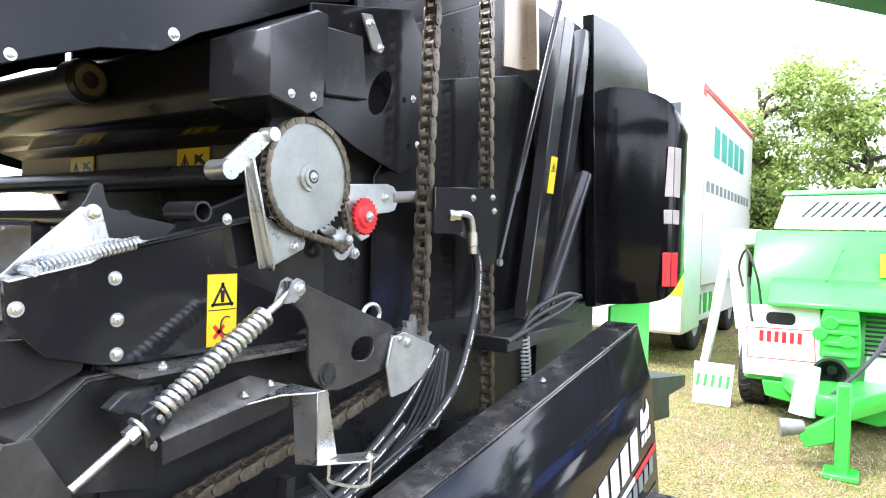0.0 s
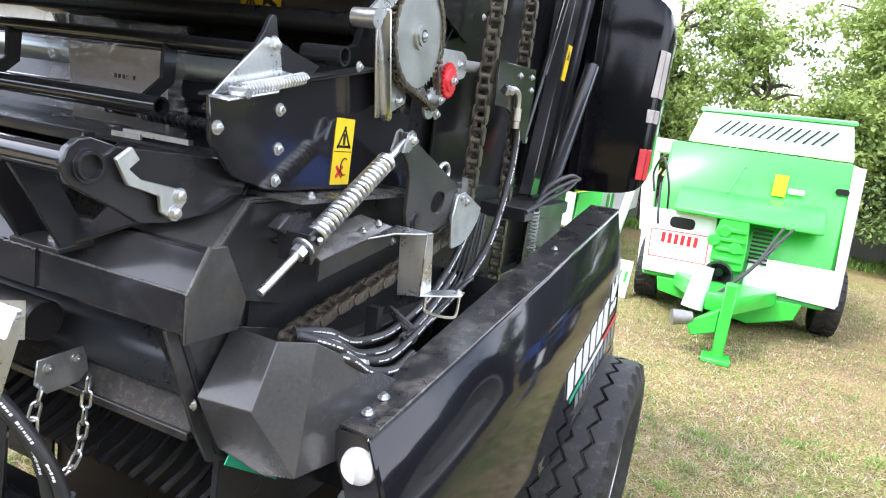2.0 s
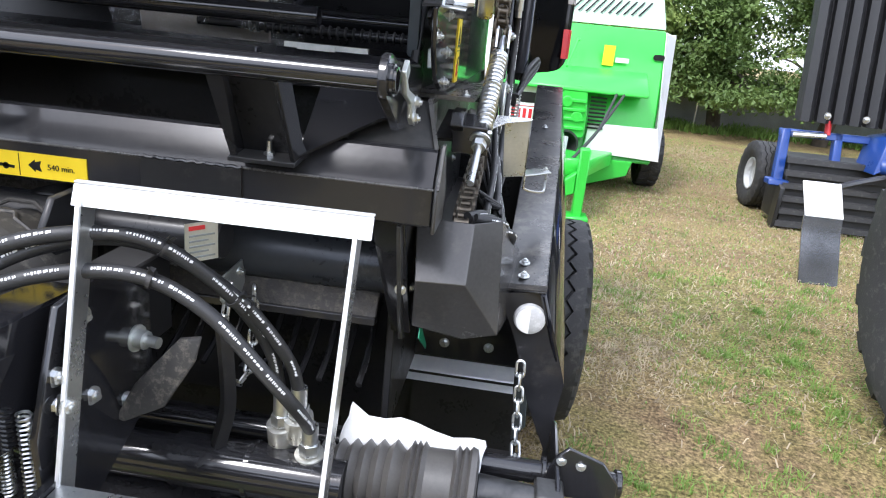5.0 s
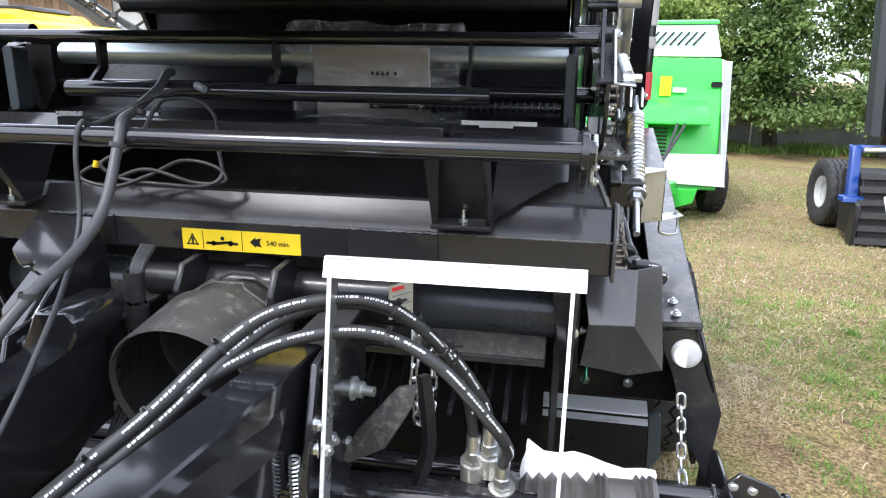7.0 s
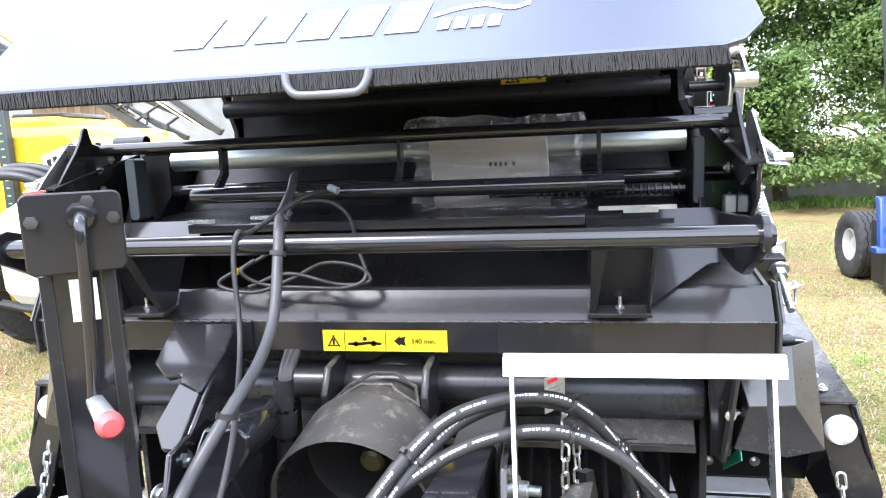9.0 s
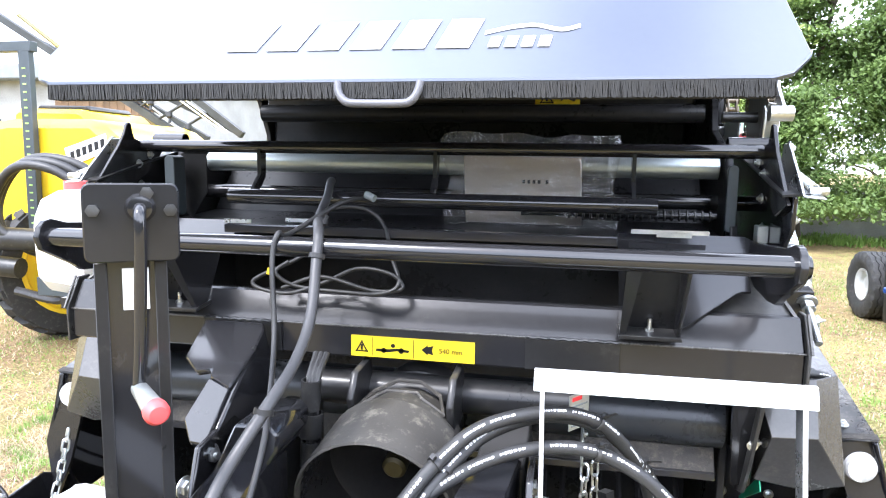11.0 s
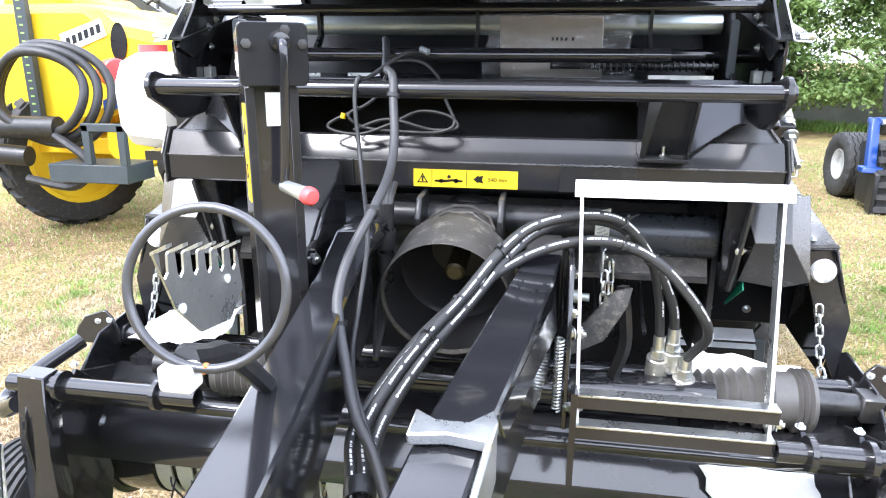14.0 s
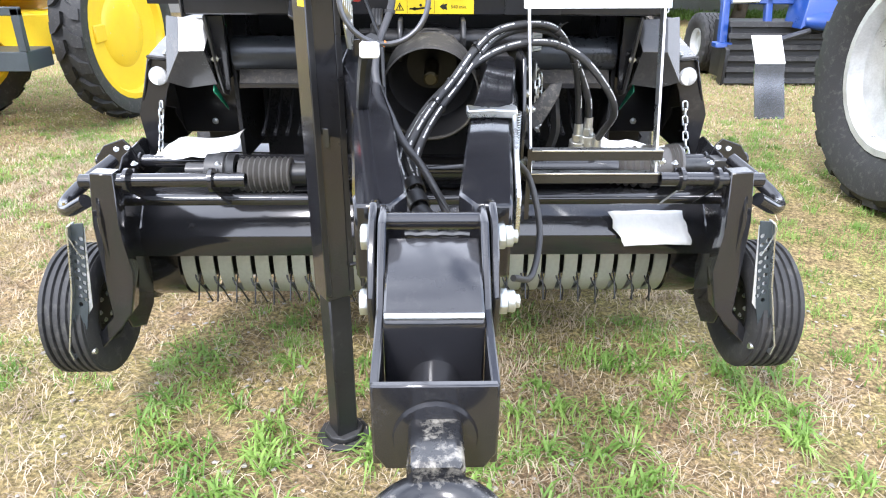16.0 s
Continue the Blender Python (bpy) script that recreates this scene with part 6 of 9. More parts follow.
def tine_mesh():
    bm = bm_new()
    sweep(bm, curve([(0, -0.08, -0.02), (0, -0.16, -0.06), (0, -0.20, -0.13)], 4), 0.0028, 6)
    sweep(bm, curve([(-0.028, -0.10, 0.02), (-0.012, -0.165, -0.06), (0.012, -0.165, -0.10), (0.02, -0.125, -0.165)], 4), 0.0028, 6)
    return mesh_of("tine", bm, BLACK_MATT)


bmesh_band, bmesh_tine = band_mesh(), tine_mesh()
for k in range(27):
    x = -0.794 + k * 0.0611
    piece("band", bmesh_band, pickup, pose(x, RY, RZ))
    if k < 26:
        piece("tine", bmesh_tine, pickup, pose(x + 0.0305, RY, RZ, (k * 47) % 9 - 4))
for s in (-1, 1):
    bm = bm_new()
    lathe(bm, (s * 0.825, RY, RZ), (s, 0, 0), [(0, 0), (0.174, 0), (0.174, 0.13), (0.19, 0.135), (0.19, 0.145), (0, 0.145)], 36)
    part("end_drum", bm, CLEAN, pickup)
    bm = bm_new()
    plate_x(bm, [(-0.32, 0.50), (-0.30, 0.66), (-0.15, 0.78), (0.02, 0.80), (0.12, 0.75), (0.16, 0.5), (0.02, 0.28), (-0.14, 0.30)], s * 0.955, s * 0.963)
    part("end_plate", bm, CLEAN, pickup, bev=0.002)
# wind guard
bm = bm_new()
plate_x(bm, [(-0.235, 0.672), (-0.315, 0.572), (-0.30, 0.50), (-0.293, 0.50), (-0.305, 0.570), (-0.23, 0.662), (-0.10, 0.668), (-0.10, 0.678)], -0.945, 0.945)
part("wind_guard", bm, CLEAN, pickup, "glossy folded black guard over the reel", bev=0.003)
bm = bm_new()
cyl(bm, (-0.925, -0.345, 0.705), (0.96, -0.345, 0.705), 0.0175, seg=24)
part("guard_tube", bm, CLEAN, pickup)
bm = bm_new()
cyl(bm, (-1.08, -0.06, 0.74), (1.08, -0.06, 0.74), 0.021, seg=24)
part("guard_tube", bm, CLEAN, pickup)
bm = bm_new()
cyl(bm, (-0.60, -0.20, 0.755), (0.60, -0.20, 0.755), 0.04, seg=24)
part("drive_tube", bm, CLEAN, pickup)
bm = bm_new()
box(bm, -0.9, 0.9, -0.12, 0.05, 0.66, 0.70)
part("deck", bm, DEEP, pickup)
for s in (-1, 1):
    bm = bm_new()
    pipe(bm, (-0.485 if s < 0 else 0.64, -0.485, 0.812), (s * 0.93, -0.475, 0.806), 0.0195, 0.016, seg=24)
    gt = part("gauge_tube", bm, CLEAN, pickup, "black tube with ring clamps")
    for x in (0.575, 0.80) if s < 0 else (0.70, 0.80):
        bm = bm_new()
        plate_x(bm, [(-0.482 + 0.033 * math.cos(a), 0.81 + 0.033 * math.sin(a)) for a in (2 * math.pi * k / 20 for k in range(20))], s * (x - 0.006), s * (x + 0.006))
        plate_x(bm, [(-0.49, 0.785), (-0.44, 0.83), (-0.32, 0.715), (-0.345, 0.685)], s * (x - 0.005), s * (x + 0.005))
        cl = part("ring_clamp", bm, CLEAN, gt, bev=0.001)
        bolt(cl, (s * (x - 0.01), -0.45, 0.845), (0, -0.2, 1), 0.006)
    for x in (0.96,):
        bm = bm_new()
        sweep(bm, curve([(s * 0.935, -0.465, 0.745), (s * 1.0, -0.44, 0.71), (s * 1.035, -0.39, 0.71), (s * 1.01, -0.32, 0.745), (s * (x - 0.005), -0.22, 0.79)], 6), 0.02, 18)
        part("elbow_tube", bm, CLEAN, gt)
    bm = bm_new()
    plate_x(bm, [(-0.06 + 0.03 * math.cos(a), 0.74 + 0.03 * math.sin(a)) for a in (2 * math.pi * k / 20 for k in range(20))], s * 0.935, s * 0.945)
    plate_x(bm, [(-0.06 + 0.026 * math.cos(a), 0.74 + 0.026 * math.sin(a)) for a in (2 * math.pi * k / 20 for k in range(20))], s * 1.07, s * 1.082)
    plate_y(bm, [(s * 0.94, 0.76), (s * 0.955, 0.80), (s * 0.975, 0.822), (s * 1.04, 0.80), (s * 1.07, 0.76), (s * 1.07, 0.72), (s * 0.94, 0.72)], -0.095, -0.087)
    cpl = part("corner_plate", bm, CLEAN, pickup, bev=0.002)
    bolt(cpl, (s * 0.965, -0.095, 0.795), (0, -1, 0.3), 0.006)
    bolt(cpl, (s * 1.0, -0.095, 0.79), (0, -1, 0.3), 0.006)
    # bent arm down to the gauge wheel
    bm = bm_new()
    for o, w in (((0.90, -0.51, 0.83), 0.0),):
        a = [(0.83, -0.50, 0.832), (0.893, -0.50, 0.836), (0.91, -0.505, 0.69), (0.903, -0.52, 0.41), (0.998, -0.51, 0.305), (0.985, -0.51, 0.27), (0.885, -0.52, 0.372), (0.84, -0.53, 0.43), (0.817, -0.53, 0.547), (0.838, -0.51, 0.652)]
        prism(bm, [(s * x, y, z) for x, y, z in a], (0, 0.05, 0))
    ga = part("gauge_arm", bm, CLEAN, pickup, "black bent gauge wheel arm", bev=0.003)
    bm = bm_new()
    plate_x(bm, [(-0.20, 0.72), (-0.49, 0.82), (-0.52, 0.70), (-0.50, 0.42), (-0.46, 0.34), (-0.38, 0.30), (-0.30, 0.34), (-0.27, 0.45), (-0.30, 0.6)], s * 0.878, s * 0.888)
    part("arm_cheek", bm, CLEAN, ga, bev=0.002)
    bm = bm_new()
    o = [(0.905, 0.716), (0.938, 0.714), (0.968, 0.52), (1.016, 0.330), (1.008, 0.300), (0.985, 0.306), (0.944, 0.46), (0.928, 0.56)]
    inn = []
    for k in range(8):
        for dx in (-0.009, 0.009):
            t = 0.10 + k * 0.066 + (0.033 if dx > 0 else 0.0)
            x, z = 0.9225 + 0.052 * t + dx * 0.85, 0.712 - 0.40 * t
            inn.append([(s * (x + 0.0066 * math.cos(a)), -0.56, z + 0.0074 * math.sin(a)) for a in (2 * math.pi * q / 10 for q in range(10))])
    plate_holes(bm, [(s * x, -0.56, z) for x, z in o], inn, (0, 0.004, 0))
    hs = part("hole_strip", bm, STEPGREY, ga, "dark strip with two rows of holes")
    # pale plate added so that the holes look bright, as if lit through
    bm = bm_new()
    prism(bm, [(s * x, -0.552, z) for x, z in ((0.908, 0.70), (0.934, 0.70), (0.962, 0.50), (0.950, 0.44), (0.936, 0.46))], (0, 0.003, 0))
    part("hole_light", bm, GUARD, hs, "pale plate added for the light seen through the holes")
    bm = bm_new()
    for (x0, z0), (x1, z1) in (((0.938, 0.714), (0.968, 0.52)), ((0.968, 0.52), (1.016, 0.330)), ((1.016, 0.330), (1.008, 0.300))):
        prism(bm, [(s * x0, -0.575, z0), (s * x1, -0.575, z1), (s * (x1 + 0.004), -0.575, z1), (s * (x0 + 0.004), -0.575, z0)], (0, 0.035, 0))
    part("strip_flange", bm, ZINC, hs, "bright zinc flange")
    bm = bm_new()
    cyl(bm, (s * 0.955, -0.55, 0.315), (s * 1.01, -0.55, 0.312), 0.010, seg=12)
    part("pin", bm, ZINC, ga)
    bm = bm_new()
    sweep(bm, curve([(s * 0.93, -0.57, 0.72), (s * 0.945, -0.575, 0.70), (s * 0.935, -0.575, 0.66), (s * 0.918, -0.575, 0.62)], 5), 0.002, 5)
    part("safety_chain", bm, ZINC, ga)
    wheel(pickup, (s * 1.03, -0.375, 0.365), 0.20, 0.10, 0.15, 0, 0.008, BLACK_MATT, ribs=6)
# drive shafts with bellows on both sides
for s in (-1, 1):
    bm = bm_new()
    prof = [(0.03, 0), (0.05, 0.0)]
    for k in range(9):
        prof += [(0.055, 0.004 + k * 0.0165), (0.046, 0.0115 + k * 0.0165)]
    prof += [(0.05, 0.155), (0.03, 0.155)]
    if s > 0:
        # plain sleeve under the hose couplings
        lathe(bm, (0.30, -0.19, 0.75), (1, 0, 0), [(0, 0), (0.046, 0), (0.046, 0.13), (0.05, 0.132), (0.05, 0.14), (0.046, 0.142), (0.046, 0.245), (0, 0.245)], 28)
        part("coupling_sleeve", bm, CLEAN, pickup, "smooth black sleeve round the drive")
        continue
    lathe(bm, (s * 0.405, -0.26, 0.755), (s, 0, 0), prof, 28)
    bw = part("bellows", bm, BELLOWS, pickup, "ribbed black plastic bellows")
    bm = bm_new()
    lathe(bm, (s * 0.57, -0.26, 0.765), (s, 0, 0), [(0.03, 0), (0.052, 0.0), (0.056, 0.02), (0.052, 0.025), (0.056, 0.03), (0.054, 0.085), (0.04, 0.09), (0, 0.09)], 28)
    part("end_cup", bm, PLASTIC, bw)
    bm = bm_new()
    cyl(bm, (s * 0.36, -0.26, 0.755), (s * 0.41, -0.26, 0.755), 0.035, seg=20)
    part("coupling", bm, BLACK_MATT, bw)
    bm = bm_new()
    cyl(bm, (s * 0.66, -0.26, 0.765), (s * 0.72, -0.26, 0.765), 0.028, seg=12)
    part("shaft_end", bm, BLACK_MATT, bw)
# larger bellows on the right coupling
bm = bm_new()
prof = [(0.04, 0), (0.055, 0.0)]
for k in range(6):
    prof += [(0.052 + 0.003 * k, 0.006 + k * 0.024), (0.040 + 0.003 * k, 0.018 + k * 0.024)]
prof += [(0.045, 0.15)]
lathe(bm, (0.548, -0.15, 0.745), (1, 0, 0), prof, 32)
bw = part("bellows", bm, BELLOWS, pickup, "large ribbed bellows")
bm = bm_new()
lathe(bm, (0.70, -0.15, 0.745), (1, 0, 0), [(0.045, -0.01), (0.06, 0.0), (0.070, 0.004), (0.062, 0.010), (0.071, 0.014), (0.062, 0.020), (0.071, 0.024), (0.062, 0.032), (0.063, 0.078), (0.073, 0.084), (0.064, 0.091), (0.073, 0.096), (0.066, 0.103), (0.074, 0.108), (0.07, 0.118), (0.05, 0.122), (0, 0.122)], 40)
part("end_cup", bm, BELLOWS, bw)
bm = bm_new()
cyl(bm, (0.82, -0.15, 0.745), (0.94, -0.15, 0.745), 0.032, 0.024, seg=14)
part("coupling", bm, DARKSTEEL, bw, bev=0.004)
bm = bm_new()
box(bm, 0.92, 0.97, -0.18, -0.12, 0.715, 0.775)
part("yoke", bm, DARKSTEEL, bw, bev=0.004)


# crumpled paper sheets
def sheet(name, corners, label, seed, drop=0.02):
    bm = bm_new()
    a, b, c, d = (Vector(p) for p in corners)
    n = 9
    g = []
    for i in range(n):
        row = []
        for j in range(n):
            u, v = i / (n - 1), j / (n - 1)
            p = a.lerp(b, u).lerp(d.lerp(c, u), v)
            w = noise.noise(p * 14 + Vector((seed, 0, 0))) * drop
            e = noise.noise(Vector((u * 3, v * 3, seed))) * 0.02
            row.append(bm.verts.new(p + Vector((e, w * 0.6, w))))
        g.append(row)
    for i in range(n - 1):
        for j in range(n - 1):
            bm.faces.new((g[i][j], g[i + 1][j], g[i + 1][j + 1], g[i][j + 1]))
    ob = solo(name, bm, PAPER, label, "paper sheet")
    md = ob.modifiers.new("thickness", "SOLIDIFY")
    md.thickness = 0.0015
    return ob


sheet("paper_sheet", [(-0.84, -0.20, 0.79), (-0.60, -0.20, 0.80), (-0.60, -0.02, 0.835), (-0.82, -0.04, 0.80)], "crumpled white paper lying over the drive shaft", 1.0)
sheet("paper_sheet", [(0.558, -0.13, 0.745), (0.82, -0.13, 0.72), (0.828, -0.06, 0.782), (0.575, -0.06, 0.826)], "crumpled white paper lying over the bellows", 4.0)
sheet("paper_sheet", [(0.565, -0.288, 0.642), (0.80, -0.286, 0.645), (0.825, -0.335, 0.550), (0.615, -0.340, 0.545)], "white paper scrap stuck on the pickup guard", 7.0, 0.006)

# ---- drawbar ----
drawbar = thing("drawbar", (0, -0.9, 0), "heavy black A-shaped drawbar with a towing eye", "drawbar")
for s in (-1, 1):
    bm = bm_new()
    plan = [(0.163, -0.32), (0.232, -0.32), (0.216, -0.5), (0.146, -0.99), (0.111, -1.338), (0.105, -1.378), (0.056, -1.378), (0.036, -1.338), (0.071, -0.99), (0.140, -0.5)]
    va = [bm.verts.new((0.013 + s * x, y, {-0.32: 1.114, -0.5: 1.112, -0.99: 1.098, -1.338: 1.071, -1.378: 1.068}[y])) for x, y in plan]
    vb = [bm.verts.new((0.013 + s * x, y, {-0.32: 0.94, -0.5: 0.94, -0.99: 0.945, -1.338: 0.955, -1.378: 0.96}[y])) for x, y in plan]
    for i0, i1, i2, i3 in ((0, 1, 2, 9), (9, 2, 3, 8), (8, 3, 4, 7), (7, 4, 5, 6)):
        bm.faces.new([va[i] for i in (i0, i1, i2, i3)])
        bm.faces.new([vb[i] for i in (i3, i2, i1, i0)])
    for i in range(10):
        j = (i + 1) % 10
        bm.faces.new((va[i], va[j], vb[j], vb[i]))
    part("drawbar_arm", bm, CHEEK, drawbar, "glossy black box-section arm", bev=0.004)
    bm = bm_new()
    plate_x(bm, [(-0.30, 1.135), (-0.20, 1.06), (-0.20, 0.88), (-0.36, 0.80), (-0.46, 0.80), (-0.47, 0.96), (-0.41, 1.12)], s * 0.258, s * 0.268)
    mp = part("mount_plate", bm, CLEAN, drawbar, bev=0.002)
    for y, z in ((-0.364, 1.088), (-0.425, 1.029), (-0.357, 0.963), (-0.281, 0.911)):
        bolt(mp, (s * 0.268, y, z), (s, -0.2, 0), 0.009)
    bm = bm_new()
    lathe(bm, (s * 0.268, -0.245, 1.0), (s, -0.15, 0), [(0, 0), (0.022, 0), (0.022, 0.004), (0.015, 0.004), (0.015, 0.02), (0.009, 0.021), (0.009, 0.042), (0, 0.042)], 12)
    part("large_nut", bm, ZINC_MATT, mp, "large zinc nut on a threaded stud")
    bm = bm_new()
    plate_y(bm, [(s * 0.17, 0.95), (s * 0.25, 0.95), (s * 0.25, 1.10), (s * 0.17, 1.10)], -0.325, -0.10)
    part("frame_block", bm, BLACK_MATT, drawbar, bev=0.004)
# clevis and hitch, drawn 1.25 times full size, shrunk towards camera point HC to fit its view
HC, HK = Vector((0.006, -2.196, 1.371)), 0.797


def hitch_part(name, bm, mat, parent, label="", bev=0.0):
    bm.transform(Matrix.Translation(HC) @ Matrix.Scale(HK, 4) @ Matrix.Translation(-HC))
    return part(name, bm, mat, parent, label, bev)


for s in (-1, 1):
    bm = bm_new()
    for dx in (0.0, 0.016):
        plate_x(bm, [(-1.16, 0.88), (-1.18, 0.99), (-1.22, 1.01), (-1.27, 1.0), (-1.36, 0.90), (-1.5, 0.87), (-1.5, 0.74), (-1.42, 0.72), (-1.30, 0.80)] if dx == 0 else [(-1.08, 0.90), (-1.16, 1.0), (-1.22, 1.015), (-1.27, 0.99), (-1.33, 0.90), (-1.31, 0.82), (-1.2, 0.82)], 0.014 + s * (0.072 + dx), 0.014 + s * (0.084 + dx))
    cp = hitch_part("clevis_plate", bm, CLEAN, drawbar, bev=0.002)
    for y, z in ((-1.235, 0.962), (-1.295, 0.878)):
        bm = bm_new()
        lathe(bm, (0.014 + s * 0.10, y, z), (s, 0, 0), [(0, 0), (0.021, 0), (0.021, 0.014), (0.0, 0.014)], 6)
        if s > 0:
            lathe(bm, (0.014 + s * 0.114, y, z), (s, 0, 0), [(0, 0), (0.0175, 0), (0.0175, 0.012), (0.011, 0.013), (0.011, 0.02), (0, 0.02)], 12)
        hitch_part("large_nut", bm, ZINC_MATT, cp, "large zinc nut", bev=0.001)
bm = bm_new()
cyl(bm, (-0.06, -1.225, 0.985), (0.088, -1.225, 0.985), 0.014, seg=20)
hitch_part("cross_pin", bm, CLEAN, drawbar)
bm = bm_new()
plate_x(bm, [(-1.245, 0.955), (-1.26, 0.972), (-1.385, 0.915), (-1.40, 0.90), (-1.40, 0.74), (-1.39, 0.74), (-1.385, 0.90)], -0.0575, 0.0855)
hb = hitch_part("hitch_box", bm, CLEAN, drawbar, "folded black hitch box", bev=0.003)
bm = bm_new()
sweep(bm, [(-0.03 + 0.1 * k / 12, -1.256, 0.975 + 0.001 * math.sin(k * 2)) for k in range(13)], 0.004, 6)
hitch_part("weld_seam", bm, DARKSTEEL, hb)
# bright strip that paints the highlight on the hitch box's bend
bm = bm_new()
sweep(bm, [(-0.056, -1.394, 0.9085), (0.014, -1.395, 0.909), (0.084, -1.394, 0.9085)], 0.005, 8)
hitch_part("fold_highlight", bm, ZINC_MATT, hb, "bright strip painted as highlight on the rubbed fold")
bm = bm_new()
box(bm, -0.0575, 0.0855, -1.498, -1.39, 0.742, 0.752)
hitch_part("floor_plate", bm, CLEAN, hb)
bm = bm_new()
plate_y(bm, [(-0.068, 0.875), (0.096, 0.875), (0.096, 0.765), (0.08, 0.74), (-0.052, 0.74), (-0.068, 0.765)], -1.51, -1.498)
hitch_part("front_plate", bm, CLEAN, drawbar, bev=0.002)
bm = bm_new()
lathe(bm, (0.014, -1.505, 0.795), (0, -1, 0), [(0.035, 0), (0.058, 0), (0.054, 0.012), (0.035, 0.014)], 28, closed=True)
lathe(bm, (0.014, -1.36, 0.80), (0, -1, 0), [(0.0, 0), (0.04, 0), (0.04, 0.13), (0, 0.13)], 24)
hitch_part("weld_ring", bm, CLEAN, drawbar)
bm = bm_new()
plate_y(bm, rounded(-0.021, 0.049, 0.755, 0.83, 0.012, 3), -1.60, -1.50)
eye = hitch_part("towing_eye", bm, material("chipped_black_paint", (0.012, 0.012, 0.013), 0.25, scale=12, speck=(0.5, 0.46, 0.38), speck_amount=0.35, coat=0.3), drawbar, "black towing eye with chipped paint", bev=0.004)
bm = bm_new()
sweep(bm, [(0.014 + 0.062 * math.cos(a), -1.665 + 0.062 * math.sin(a), 0.785) for a in (2 * math.pi * k / 36 for k in range(36))], 0.027, 14, loop=True)
hitch_part("eye_ring", bm, eye.data.materials[0], eye)
# pressed rib on the outer side of the right arm
bm = bm_new()
prism(bm, [(0.232, -0.445, 1.070), (0.165, -0.93, 1.088), (0.172, -0.90, 1.045), (0.236, -0.50, 1.02)], (0.004, 0, 0))
part("side_rib", bm, CLEAN, drawbar, bev=0.0015)
# clasp on the right arm
bm = bm_new()
plate_z(bm, [(0.078, -1.02), (0.078, -0.965), (0.105, -0.985), (0.14, -0.985), (0.165, -0.955), (0.172, -0.98), (0.168, -1.02), (0.12, -1.012)], 1.10, 1.115)
prism(bm, [(0.163, -0.98, 1.112), (0.163, -0.98, 1.04), (0.130, -1.32, 0.995), (0.130, -1.32, 1.06)], (0.008, 0, 0))
part("tie_clasp", bm, ZINC, drawbar, "bright zinc clasp on the arm", bev=0.002)

# PTO guard cone in the middle
bm = bm_new()
pc, pd = Vector((0.013, -0.362, 1.013)), Vector((0.03, 1, 0.22)).normalized()
lathe(bm, pc, pd, [(0.133, 0), (0.137, 0.002), (0.131, 0.135), (0.120, 0.142), (0.108, 0.21), (0.086, 0.235), (0.075, 0.30), (0.07, 0.30), (0.08, 0.23), (0.103, 0.205), (0.115, 0.14), (0.126, 0.13), (0.132, 0.002)], 44, closed=True)
pto = thing("pto_guard", (0.0, -0.42, 0.9), "dusty black plastic cone guard round the drive shaft", "shaft guard")
cone = part("cone", bm, CONE, pto)
# dark skin added inside the cone: its shade is put into the colour
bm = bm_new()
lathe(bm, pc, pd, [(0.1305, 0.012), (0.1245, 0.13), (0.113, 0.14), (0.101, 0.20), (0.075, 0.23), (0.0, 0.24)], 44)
part("shade_liner", bm, DEEP, pto, "dark skin standing for the shade inside the guard")
# moulded collar on the narrow part of the cone
bm = bm_new()
q = [pc + pd * h + Vector((math.sin(a), 0, math.cos(a))) * (0.120 - 0.16 * (h - 0.142)) for a, h in ((-0.75, 0.15), (-0.35, 0.155), (-0.25, 0.17), (0.25, 0.17), (0.35, 0.155), (0.75, 0.15), (0.62, 0.205), (0.2, 0.222), (-0.2, 0.222), (-0.62, 0.205))]
sweep(bm, q, 0.004, 6, loop=True)
part("moulded_rim", bm, CONE, cone)
bm = bm_new()
lathe(bm, pc + pd * 0.12, pd, [(0.0, 0.10), (0.022, 0.10), (0.022, 0.0), (0.016, -0.005), (0.0, -0.005)], 20)
part("shaft_stub", bm, material("oily_brass_shaft", (0.09, 0.075, 0.04), 0.5, 0.6), pto)
bm = bm_new()
lathe(bm, pc + pd * 0.30, pd, [(0.0, 0.06), (0.085, 0.06), (0.095, 0.02), (0.09, 0.0), (0.0, 0.0)], 32)
for s in (-1, 1):
    plate_x(bm, [(-0.20, 1.08), (-0.23, 1.15), (-0.20, 1.195), (-0.12, 1.20), (-0.08, 1.1)], 0.02 + s * 0.085, 0.02 + s * 0.098)
cyl(bm, (-0.2, -0.10, 1.13), (0.35, -0.10, 1.13), 0.035, seg=20)
part("gearbox", bm, BLACK_MATT, pto, bev=0.003)

